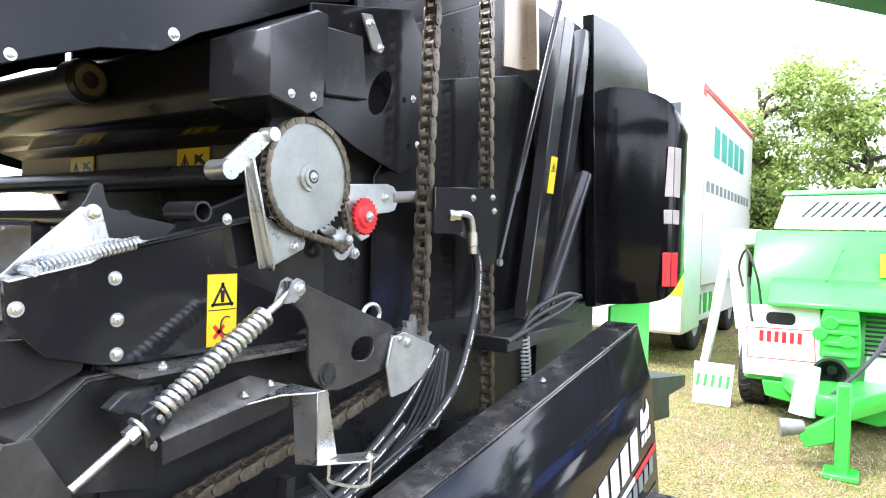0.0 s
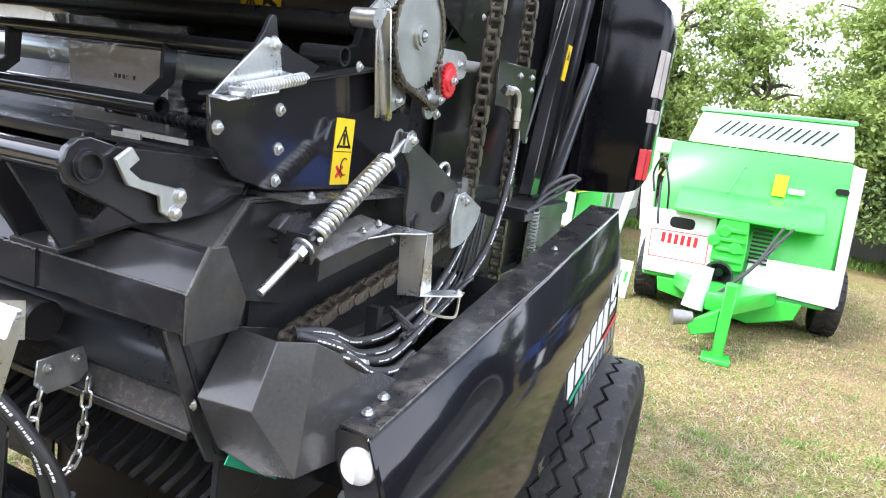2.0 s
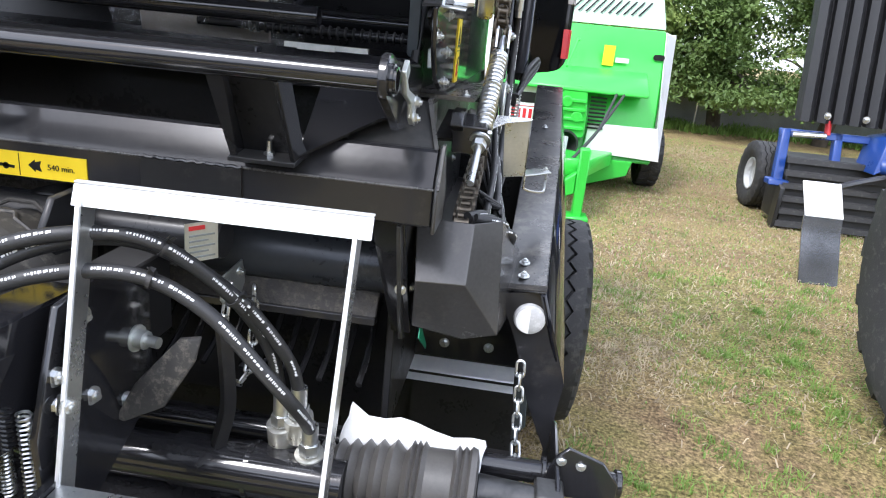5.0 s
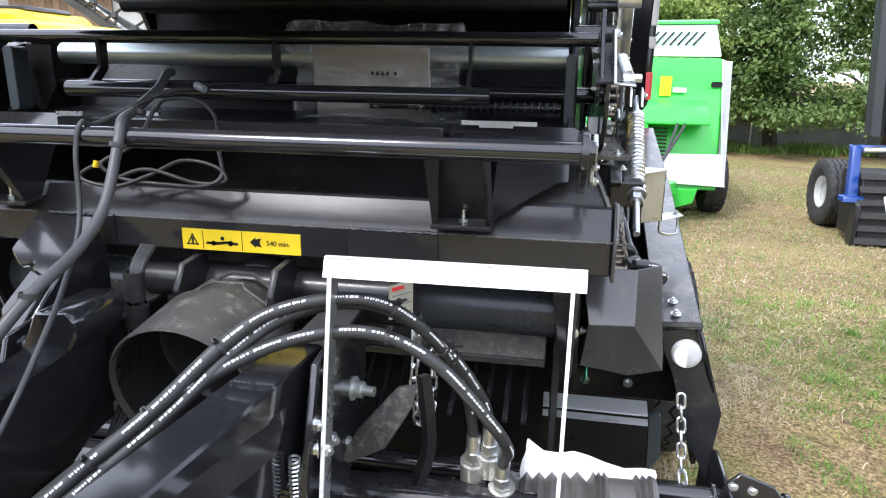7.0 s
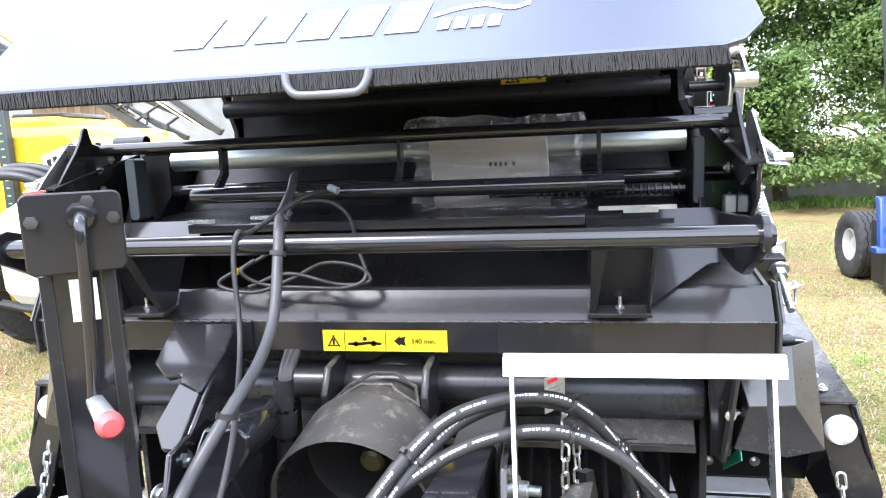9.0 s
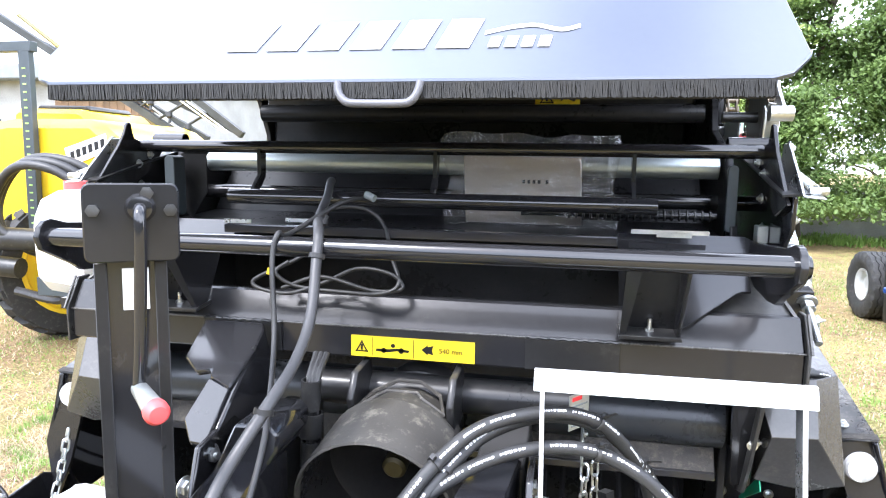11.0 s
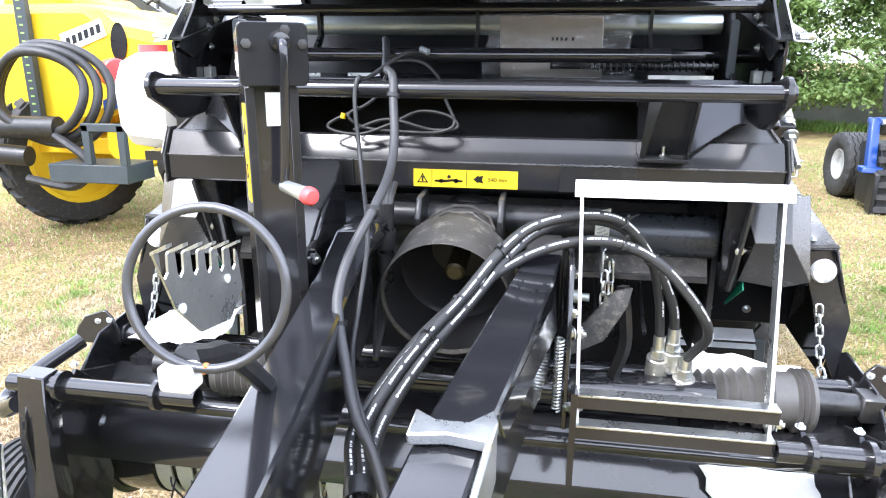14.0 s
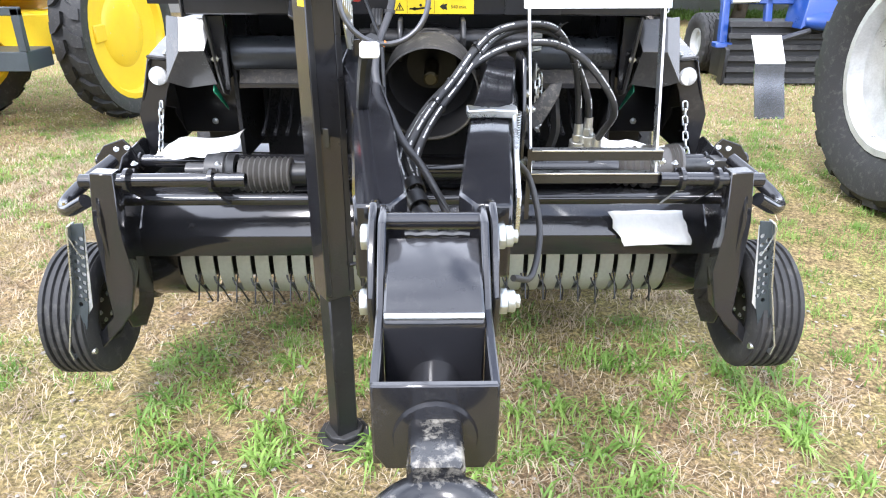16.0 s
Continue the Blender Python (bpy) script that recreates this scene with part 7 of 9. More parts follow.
# ---- galvanised guard frame ----
guard = thing("guard_frame", (0.45, -0.42, 0.83), "bright guard frame of flat bars beside the drawbar", "guard frame")
bm = bm_new()
prism(bm, [(0.262, -0.362, 1.240), (0.654, -0.362, 1.243), (0.654, -0.352, 1.270), (0.262, -0.352, 1.267)], (0, 0.004, 0.001))
prism(bm, [(0.262, -0.352, 1.268), (0.654, -0.352, 1.271), (0.654, -0.343, 1.271), (0.262, -0.343, 1.268)], (0, 0, 0.003))
part("top_bar", bm, GUARD, guard, "bright white-grey top bar", bev=0.001)
for x in (0.272, 0.632):
    bm = bm_new()
    w = 0.006 if x < 0.4 else 0.0055
    prism(bm, [(x, -0.365, 1.25), (x + w, -0.365, 1.25), (x + w + (0.012 if x < .4 else -0.006), -0.482, 0.83), (x + (0.012 if x < .4 else -0.006), -0.482, 0.83)], (0, 0.004, 0))
    sd = part("side_bar", bm, GUARD, guard)
    bm = bm_new()
    o = 0.012 if x < 0.4 else -0.006
    prism(bm, [(x + 0.001, -0.361, 1.25), (x + w - 0.001, -0.361, 1.25), (x + w + o - 0.001, -0.478, 0.83), (x + o + 0.001, -0.478, 0.83)], (0, 0.034, 0.008))
    part("bar_flange", bm, ZINC, sd)
    for z in ((0.99, 0.855) if x < 0.4 else (0.855,)):
        y = -0.365 - (1.25 - z) * 0.278
        bolt(sd, (x + 0.012, y + 0.01, z), (1, -0.4, 0), 0.009)
        bolt(sd, (x, y + 0.01, z), (-1, -0.4, 0), 0.009)
for z in (0.888, 0.824):
    bm = bm_new()
    box(bm, 0.285, 0.640, -0.488, -0.458, z, z + 0.005)
    lb = part("lower_bar", bm, ZINC, guard, "flat zinc bar", bev=0.001)
    bm = bm_new()
    box(bm, 0.285, 0.640, -0.486, -0.481, z - 0.024, z)
    part("bar_web", bm, CLEAN, lb)
bm = bm_new()
box(bm, 0.272, 0.284, -0.50, -0.40, 0.70, 0.90)
part("foot_plate", bm, CLEAN, guard)
for x, y, z in ((0.207, -0.452, 0.86), (0.247, -0.459, 0.842)):
    bm = bm_new()
    sweep(bm, helix((x, y, 0.993), (x, y, z), 0.0085, 22, 8), 0.002, 5)
    part("tension_spring", bm, ZINC, guard)

# ---- parking jack, turned a little ----
JM = pose(-0.248, -0.552, 0, 0, 0, 33)
JC = pose(-0.008, -0.003, 0) @ JM
jack = thing("parking_jack", (-0.245, -0.555, 0), "black parking jack with a crank and red grip", "parking jack")


def jpart(name, bm, mat, parent, label="", bev=0.0, at=None):
    bm.transform(at or JM)
    return part(name, bm, mat, parent, label, bev)


bm = bm_new()
box(bm, -0.041, 0.041, -0.041, 0.041, 0.50, 1.47)
jc = jpart("column", bm, CLEAN, jack, bev=0.006, at=JC)
for x0, x1 in ((-0.042, -0.027), (0.027, 0.042)):
    bm = bm_new()
    box(bm, x0, x1, -0.0445, -0.0415, 0.52, 1.446)
    jpart("edge_strip", bm, BLACK_MATT, jc, bev=0.001, at=JC)
bm = bm_new()
box(bm, -0.033, 0.033, -0.033, 0.033, 0.03, 0.52)
jpart("inner_leg", bm, BLACK_MATT, jack, bev=0.005, at=JC)
bm = bm_new()
plate_z(bm, [(0.085 * math.cos(a), 0.085 * math.sin(a)) for a in (2 * math.pi * k / 8 + 0.39 for k in range(8))], 0.004, 0.014)
plate_z(bm, [(0.06 * math.cos(a), 0.06 * math.sin(a)) for a in (2 * math.pi * k / 8 + 0.39 for k in range(8))], 0.014, 0.034)
jpart("foot", bm, BLACK_MATT, jack, bev=0.003, at=JC)
bm = bm_new()
plate_y(bm, rounded(-0.05, 0.045, 1.452, 1.54, 0.012), -0.052, 0.05)
jh = jpart("gear_head", bm, BLACK, jack, "black gear head with rubbed edges", bev=0.004)
bm = bm_new()
plate_y(bm, rounded(-0.058, 0.050, 1.448, 1.545, 0.010), -0.060, -0.052)
jpart("front_plate", bm, BLACK, jh, bev=0.002)
for x, z in ((-0.046, 1.512), (0.040, 1.512), (0.014, 1.533)):
    bm = bm_new()
    lathe(bm, (x, -0.060, z), (0, -1, 0), [(0, 0), (0.008, 0), (0.008, 0.006), (0, 0.007)], 6)
    jpart("bolt", bm, DARKSTEEL, jh)
bm = bm_new()
lathe(bm, (0.006, -0.060, 1.515), (0, -1, 0), [(0.0, 0), (0.018, 0), (0.014, 0.012), (0, 0.014)], 18)
sweep(bm, curve([(0.006, -0.06, 1.515), (0.006, -0.078, 1.513), (0.006, -0.086, 1.50), (0.005, -0.086, 1.45), (0.0, -0.082, 1.34), (-0.003, -0.078, 1.30), (0.0, -0.084, 1.292)], 6), 0.0075, 12)
cr = jpart("crank", bm, CLEAN, jack)
bm = bm_new()
cyl(bm, (-0.003, -0.074, 1.292), (0.016, -0.150, 1.290), 0.010, 0.0125, seg=18)
jpart("grip", bm, ZINC_MATT, cr, "grey grip sleeve")
bm = bm_new()
lathe(bm, (0.016, -0.150, 1.290), (0.019, -0.076, -0.003), [(0.0125, 0), (0.0145, 0.004), (0.0145, 0.014), (0.010, 0.021), (0, 0.022)], 18)
jpart("grip_cap", bm, PINKRED, cr, "red grip cap")
bm = bm_new()
box(bm, -0.0105, 0.020, -0.0425, -0.041, 1.385, 1.438)
jpart("label", bm, WHITE, jc, "white label", at=JC)
bm = bm_new()
box(bm, -0.0425, -0.041, -0.035, 0.0, 1.26, 1.42)
jd = jpart("warning_sticker", bm, YELLOW, jc, "yellow warning sticker", at=JC)
bm = bm_new()
triangle_mark(bm, (-0.0425, -0.0175, 1.38), (0, -1, 0), (0, 0, 1), (-1, 0, 0), 0.013)
for a in (60, 120):
    q = Vector((0, -math.cos(radians(a)), math.sin(radians(a)))) * 0.014
    w = Vector((0, -q.z, q.y)) * 0.14
    c = Vector((-0.0425, -0.0175, 1.31))
    prism(bm, [c - q - w, c + q - w, c + q + w, c - q + w], (-0.0008, 0, 0))
jpart("pictogram", bm, INK, jd, at=JC)
bm = bm_new()
box(bm, -0.054, -0.050, -0.045, 0.01, 1.462, 1.50)
jpart("maker_plate", bm, OILYCAST, jh)
bm = bm_new()
for k in range(4):
    box(bm, -0.0555, -0.054, -0.038 + k * 0.012, -0.029 + k * 0.012, 1.472, 1.488)
jpart("letter_bar", bm, WHITE, jh)
bm = bm_new()
sweep(bm, curve([(0.02, -0.045, 0.60), (0.045, -0.05, 0.60), (0.055, -0.05, 0.58), (0.055, -0.05, 0.53)], 5), 0.006, 10)
jpart("lock_pin", bm, CLEAN, jack)
bm = bm_new()
plate_x(bm, [(-0.50, 1.02), (-0.36, 1.02), (-0.34, 0.84), (-0.44, 0.80), (-0.52, 0.88)], -0.262, -0.25)
box(bm, -0.26, -0.235, -0.60, -0.36, 0.93, 0.98)
jb = part("jack_bracket", bm, CLEAN, jack, bev=0.002)
bolt(jb, (-0.262, -0.374, 1.093), (1, -0.2, 0), 0.012)
bolt(jb, (-0.295, -0.40, 1.045), (1, -0.2, 0), 0.012)
# faceted black bracket between jack and beam
bm = bm_new()
prism(bm, [(-0.383, -0.175, 1.269), (-0.262, -0.175, 1.269), (-0.255, -0.189, 1.258), (-0.255, -0.234, 1.226), (-0.268, -0.30, 1.18), (-0.314, -0.283, 1.192), (-0.318, -0.27, 1.201), (-0.345, -0.276, 1.197), (-0.382, -0.25, 1.216)], (0, 0.01, -0.012))
fb = thing("frame_bracket", (-0.19, -0.42, 1.14), "faceted glossy black bracket welded under the beam", "bracket")
part("front_plate", bm, CLEAN, fb, bev=0.003)
bm = bm_new()
prism(bm, [(-0.267, -0.30, 1.179), (-0.268, -0.381, 1.112), (-0.297, -0.379, 1.113), (-0.325, -0.348, 1.139), (-0.314, -0.284, 1.191)], (0, 0.01, -0.012))
part("lower_plate", bm, CLEAN, fb, bev=0.002)
bm = bm_new()
plate_x(bm, [(-0.178, 1.262), (-0.234, 1.218), (-0.30, 1.170), (-0.372, 1.112), (-0.372, 1.0), (-0.15, 1.0), (-0.15, 1.20)], -0.268, -0.258)
part("side_plate", bm, CLEAN, fb, bev=0.003)
bm = bm_new()
plate_y(bm, [(-0.19, 1.171), (-0.132, 1.174), (-0.118, 1.159), (-0.121, 1.133), (-0.214, 0.993), (-0.268, 1.009)], -0.425, -0.30)
part("arm_head", bm, CLEAN, fb, bev=0.004)

# ---- hoses and cables ----
HZ = [
    [(0.07, -1.06, 0.865), (0.01, -0.97, 0.878), (-0.014, -0.90, 0.905), (-0.024, -0.84, 0.928), (-0.04, -0.78, 0.962), (-0.018, -0.70, 1.0), (0.022, -0.60, 1.04), (0.072, -0.518, 1.085), (0.13, -0.44, 1.148), (0.19, -0.385, 1.187), (0.28, -0.34, 1.20), (0.36, -0.315, 1.182), (0.43, -0.25, 1.09), (0.465, -0.19, 0.98), (0.478, -0.17, 0.88)],
    [(0.08, -1.06, 0.855), (0.014, -0.97, 0.868), (-0.006, -0.90, 0.895), (-0.016, -0.84, 0.918), (-0.020, -0.775, 0.955), (0.001, -0.692, 0.991), (0.038, -0.592, 1.028), (0.087, -0.508, 1.073), (0.143, -0.428, 1.135), (0.200, -0.366, 1.172), (0.285, -0.318, 1.187), (0.370, -0.295, 1.163), (0.444, -0.235, 1.073), (0.495, -0.19, 0.97), (0.508, -0.17, 0.90)],
    [(0.06, -1.06, 0.858), (-0.002, -0.97, 0.868), (-0.026, -0.90, 0.895), (-0.042, -0.84, 0.920), (-0.056, -0.78, 0.955), (-0.034, -0.70, 0.99), (0.004, -0.60, 1.028), (0.06, -0.52, 1.07), (0.13, -0.45, 1.113), (0.20, -0.40, 1.142), (0.28, -0.365, 1.155), (0.36, -0.35, 1.148), (0.44, -0.345, 1.105), (0.515, -0.335, 1.02), (0.548, -0.30, 0.95), (0.54, -0.225, 0.878), (0.535, -0.19, 0.845)],
]
for k, pts in enumerate(HZ):
    hose = thing("hydraulic_hose", pts[-1], "black hydraulic hose with white print and steel fittings", "hose", "hoses over the drawbar")
    line = curve(pts, 12)
    printed(hose, "hose_body", line, 0.0105, k + 3, RUBBER, start=24, stop=-8)
    p = Vector(pts[-1])
    bm = bm_new()
    lathe(bm, p + Vector((0, 0, 0.01)), (0, 0, -1), [(0, 0), (0.014, 0), (0.014, 0.035), (0.011, 0.037), (0.011, 0.05), (0, 0.05)], 16)
    lathe(bm, p - Vector((0, 0, 0.025)), (0, 0, -1), [(0, 0), (0.018, 0), (0.018, 0.02), (0, 0.02)], 6)
    part("fitting", bm, ZINC, hose, "zinc hose fitting")
    bm = bm_new()
    cyl(bm, p - Vector((0, 0.0, 0.045)), p - Vector((0, -0.01, 0.09)), 0.025, seg=20)
    part("coupling", bm, material("grey_yellowed_cast", (0.60, 0.60, 0.57), 0.35, 0.75, second=(0.45, 0.43, 0.36), scale=30), hose)
for h0, h1, i0 in ((0, 1, 6), (0, 1, 8), (0, 1, 11), (2, 2, 7), (2, 2, 11), (0, 1, 12)):
    q0, q1 = Vector(HZ[h0][i0]), Vector(HZ[h1][i0])
    d = (Vector(HZ[h0][i0 + 1]) - Vector(HZ[h0][i0 - 1])).normalized()
    tie = thing("cable_tie", q0, "black plastic cable tie round the hydraulic hoses", "cable tie", "cable ties on the hoses")
    for q in ((q0, q1) if h0 != h1 else (q0,)):
        bm = bm_new()
        pipe(bm, q - d * 0.003, q + d * 0.003, 0.0132, 0.0108, 16)
        part("band", bm, PLASTIC, tie)
    up = (Vector((0.1, -0.4, 1)) - d * d.dot(Vector((0.1, -0.4, 1)))).normalized()
    side = d.cross(up)
    c = q0 + up * 0.0145
    bm = bm_new()
    prism(bm, [c - d * 0.004 - side * 0.004, c + d * 0.004 - side * 0.004, c + d * 0.004 + side * 0.004, c - d * 0.004 + side * 0.004], up * 0.006)
    prism(bm, [c - d * 0.002, c + d * 0.002, c + d * 0.002 + up * 0.022 + side * 0.012, c - d * 0.002 + up * 0.022 + side * 0.012], side * 0.0012)
    part("tie_head", bm, PLASTIC, tie)
CB = [
    ("thick_cable", [(-0.20, 0.03, 1.535), (-0.190, -0.005, 1.530), (-0.176, -0.06, 1.504), (-0.147, -0.18, 1.470), (-0.112, -0.268, 1.457), (-0.104, -0.297, 1.420), (-0.086, -0.37, 1.333), (-0.079, -0.45, 1.283), (-0.082, -0.541, 1.245), (-0.107, -0.61, 1.179), (-0.112, -0.66, 1.129), (-0.103, -0.69, 1.093), (-0.079, -0.74, 1.051), (-0.046, -0.80, 0.998), (-0.009, -0.84, 0.96), (0.028, -0.90, 0.913), (0.052, -0.95, 0.881), (0.10, -1.03, 0.86)], 0.0088, "thick grey-black sleeved cable hung over the front bar", "cable"),
    ("cable", [(-0.09, 0.0, 1.50), (-0.12, -0.12, 1.50), (-0.172, -0.248, 1.450), (-0.181, -0.278, 1.4525), (-0.185, -0.294, 1.405), (-0.166, -0.33, 1.293), (-0.132, -0.42, 1.219), (-0.107, -0.50, 1.168), (-0.098, -0.59, 1.09), (-0.088, -0.67, 1.04), (-0.06, -0.755, 1.015), (-0.016, -0.825, 0.968), (0.030, -0.91, 0.912), (0.06, -0.96, 0.88)], 0.0045, "thin black cable hung over the front bar", "cable"),
    ("cable", [(-0.186, -0.06, 1.46), (-0.165, -0.06, 1.482), (-0.099, -0.06, 1.484), (-0.055, -0.07, 1.454), (-0.025, -0.12, 1.40), (0.0, -0.16, 1.355), (-0.03, -0.17, 1.336), (-0.10, -0.16, 1.333), (-0.20, -0.16, 1.34), (-0.24, -0.165, 1.365), (-0.22, -0.15, 1.385)], 0.0038, "loose looped black cable behind the front bar", "cable"),
    ("cable", [(-0.16, -0.10, 1.47), (-0.19, -0.14, 1.40), (-0.29, -0.16, 1.345), (-0.22, -0.165, 1.326), (-0.144, -0.16, 1.35), (-0.08, -0.155, 1.378), (-0.015, -0.155, 1.37), (0.006, -0.16, 1.345), (-0.05, -0.165, 1.34), (-0.15, -0.16, 1.36), (-0.23, -0.16, 1.335)], 0.0038, "loose looped black cable behind the front bar", "cable"),
]
for nm, pts, r, lb, cat in CB:
    bm = bm_new()
    sweep(bm, curve(pts, 10), r, 10)
    solo(nm, bm, SLEEVE if r > 0.008 else RUBBER, lb, cat)
bm = bm_new()
for p in ((-0.104, -0.297, 1.420), (-0.082, -0.541, 1.245), (-0.142, -0.18, 1.466), (-0.103, -0.69, 1.093)):
    lathe(bm, p, (0.1, 0.3, 1), [(0.0115, -0.004), (0.0135, -0.004), (0.0135, 0.004), (0.0115, 0.004)], 12, closed=True)
tagged(solo("cable_tie", bm, PLASTIC, "black cable ties round the thick cable", "cable tie"), kind="stuff")
bm = bm_new()
cyl(bm, (-0.095, -0.06, 1.512), (-0.075, -0.065, 1.504), 0.0075, seg=10)
solo("plug", bm, GREYPAINT, "small grey cable plug on the net tray", "plug")
bm = bm_new()
cyl(bm, (-0.252, -0.16, 1.372), (-0.254, -0.162, 1.360), 0.006, seg=10)
solo("cable_end", bm, YELLOW, "small yellow cable end behind the bar", "cable end")
# spiral sleeve that gathers the hoses at the drawbar tip, and one beside the shaft guard
slv = thing("hose_sleeve", (0.0, -0.95, 0.86), "black spiral sleeve wrapped round the hoses", "hose sleeve", "hose sleeves")
way = curve([(-0.028, -0.845, 0.922), (-0.022, -0.885, 0.909), (-0.013, -0.93, 0.890), (0.006, -0.97, 0.872), (0.040, -1.02, 0.866), (0.085, -1.08, 0.86), (0.14, -1.13, 0.85)], 8)
for k in range(6):
    a, b = way[k * 8 + 1], way[min(k * 8 + 7, len(way) - 1)]
    d = (b - a).normalized()
    tilt = (d + Vector((0.25, 0, 0.12))).normalized()
    bm = bm_new()
    lathe(bm, a, (b - a).lerp(tilt * (b - a).length, 0.5), [(0.0195, 0), (0.0225, 0.001), (0.0235, (b - a).length * 0.5), (0.0225, (b - a).length), (0.0195, (b - a).length)], 20, closed=True)
    part("sleeve_turn", bm, PLASTIC, slv)
slv = thing("hose_sleeve", (-0.138, -0.25, 1.05), "black spiral sleeve wrapped round the hoses", "hose sleeve", "hose sleeves")
for k, (z0, z1, r) in enumerate(((1.135, 1.19, 0.018), (1.085, 1.13, 0.021), (1.03, 1.078, 0.020))):
    bm = bm_new()
    lathe(bm, (-0.138, -0.25, z0), (0.06, 0, 1), [(r - 0.003, 0), (r, 0.001), (r, z1 - z0), (r - 0.003, z1 - z0)], 18, closed=True)
    part("sleeve_turn", bm, PLASTIC, slv)
for k in range(3):
    bm = bm_new()
    sweep(bm, curve([(-0.145 + 0.01 * k, -0.20, 1.225), (-0.142 + 0.008 * k, -0.245, 1.18), (-0.143 + 0.006 * k, -0.25, 1.05), (-0.148 + 0.01 * k, -0.30, 0.96), (-0.12, -0.42, 0.90)], 6), 0.006, 8)
    part("hose", bm, RUBBER, slv)
# dusty rubber flap behind the guard frame
bm = bm_new()
prism(bm, [(0.29, -0.295, 0.945), (0.36, -0.285, 1.028), (0.394, -0.285, 1.036), (0.386, -0.29, 0.997), (0.342, -0.30, 0.921), (0.275, -0.30, 0.884), (0.262, -0.30, 0.889)], (0, 0.008, 0.003))
solo("deflector_plate", bm, FLAP, "dusty bent deflector plate beside the drawbar", "plate", bev=0.002)
bm = bm_new()
sweep(bm, curve([(0.385, -0.19, 1.01), (0.396, -0.20, 0.93), (0.398, -0.205, 0.87), (0.38, -0.20, 0.80), (0.372, -0.19, 0.75)], 5), 0.014, 4)
solo("strap", bm, BLACK_MATT, "black woven strap hanging beside the chain", "strap")
bm = bm_new()
sweep(bm, curve([(0.16, -1.02, 1.03), (0.20, -1.0, 0.98), (0.215, -1.06, 0.90), (0.19, -1.15, 0.85), (0.15, -1.20, 0.87)], 8), 0.006, 10)
solo("cable", bm, RUBBER, "black cable loop beside the drawbar", "cable")

# ring handle with the comb-shaped hose rack on the left arm
rack = thing("hose_rack", (-0.08, -1.12, 1.08), "zinc comb rack with a black ring for parking hoses", "hose rack")
RC = Vector((-0.058, -1.146, 1.311))
rd, ru, rv = basis((0.10, -0.97, 0.2))
bm = bm_new()
sweep(bm, [RC + (ru * math.cos(a) + rv * math.sin(a)) * 0.0665 for a in (2 * math.pi * k / 48 for k in range(48))], 0.0042, 12, loop=True)
part("ring", bm, material("grey_metallic_ring", (0.12, 0.12, 0.125), 0.35, 0.7), rack, "dark grey metal ring")
bm = bm_new()
out = []
for k in range(6):
    y, z = -1.112 + k * 0.0255, 1.328 - k * 0.0062
    out += [(y, z), (y + 0.009, z - 0.001), (y + 0.010, z - 0.024), (y + 0.015, z - 0.030), (y + 0.021, z - 0.025), (y + 0.0225, z - 0.008)]
out += [(-0.958, 1.285), (-0.952, 1.24), (-0.985, 1.215), (-1.045, 1.225), (-1.085, 1.265)]
plate_x(bm, out, -0.128, -0.1255)
comb = part("comb_plate", bm, ZINC, rack, "zinc comb plate with bent teeth")
for k in range(6):
    y, z = -1.112 + k * 0.0255, 1.328 - k * 0.0062
    bm = bm_new()
    prism(bm, [(-0.128, y, z - 0.003), (-0.128, y + 0.009, z - 0.004), (-0.112, y + 0.010, z + 0.004), (-0.112, y + 0.001, z + 0.005)], (0, 0, 0.003))
    part("tooth", bm, ZINC, comb)
bm = bm_new()
for y, z in ((-1.075, 1.262), (-0.985, 1.262)):
    cyl(bm, (-0.1255, y, z), (-0.124, y, z), 0.005, seg=10)
part("rivet", bm, GUARD, comb)
bm = bm_new()
sweep(bm, curve([(-0.078, -1.155, 1.25), (-0.085, -1.12, 1.235), (-0.10, -1.04, 1.20), (-0.12, -0.92, 1.10)], 6), 0.012, 8)
part("rack_stem", bm, BLACK_MATT, rack)
bm = bm_new()
plate_y(bm, rounded(-0.096, -0.066, 1.226, 1.25, 0.005), -1.17, -1.15)
part("plug", bm, WHITE, rack, "white plastic clip", bev=0.002)
bm = bm_new()
cyl(bm, (-0.060, -1.16, 1.243), (-0.056, -1.16, 1.25), 0.003, seg=8)
part("tie", bm, material("orange_tie", (0.8, 0.25, 0.05), 0.4), rack)


# ---- safety chains ----
def chain_link_mesh():
    bm = bm_new()
    o = []
    for k in range(24):
        a = 2 * math.pi * k / 24
        o.append(Vector((0.0075 * math.cos(a), 0, 0.0075 * math.sin(a) + (0.0085 if math.sin(a) >= 0 else -0.0085))))
    sweep(bm, o, 0.0028, 6, loop=True)
    return mesh_of("link", bm, ZINC)


OVAL = chain_link_mesh()


def hang_chain(pts, label):
    ch = thing("safety_chain", pts[0], label, "chain", "safety chains")
    line = curve(pts, 30)
    acc, k = 0.0, 0
    for a, b in zip(line, line[1:]):
        acc += (b - a).length
        if acc >= 0.0245:
            acc = 0
            d = (b - a).normalized()
            piece("link", OVAL, ch, along(d, b) @ Matrix.Rotation(radians(90 * (k % 2) + 20), 4, "Z"))
            k += 1
    return ch


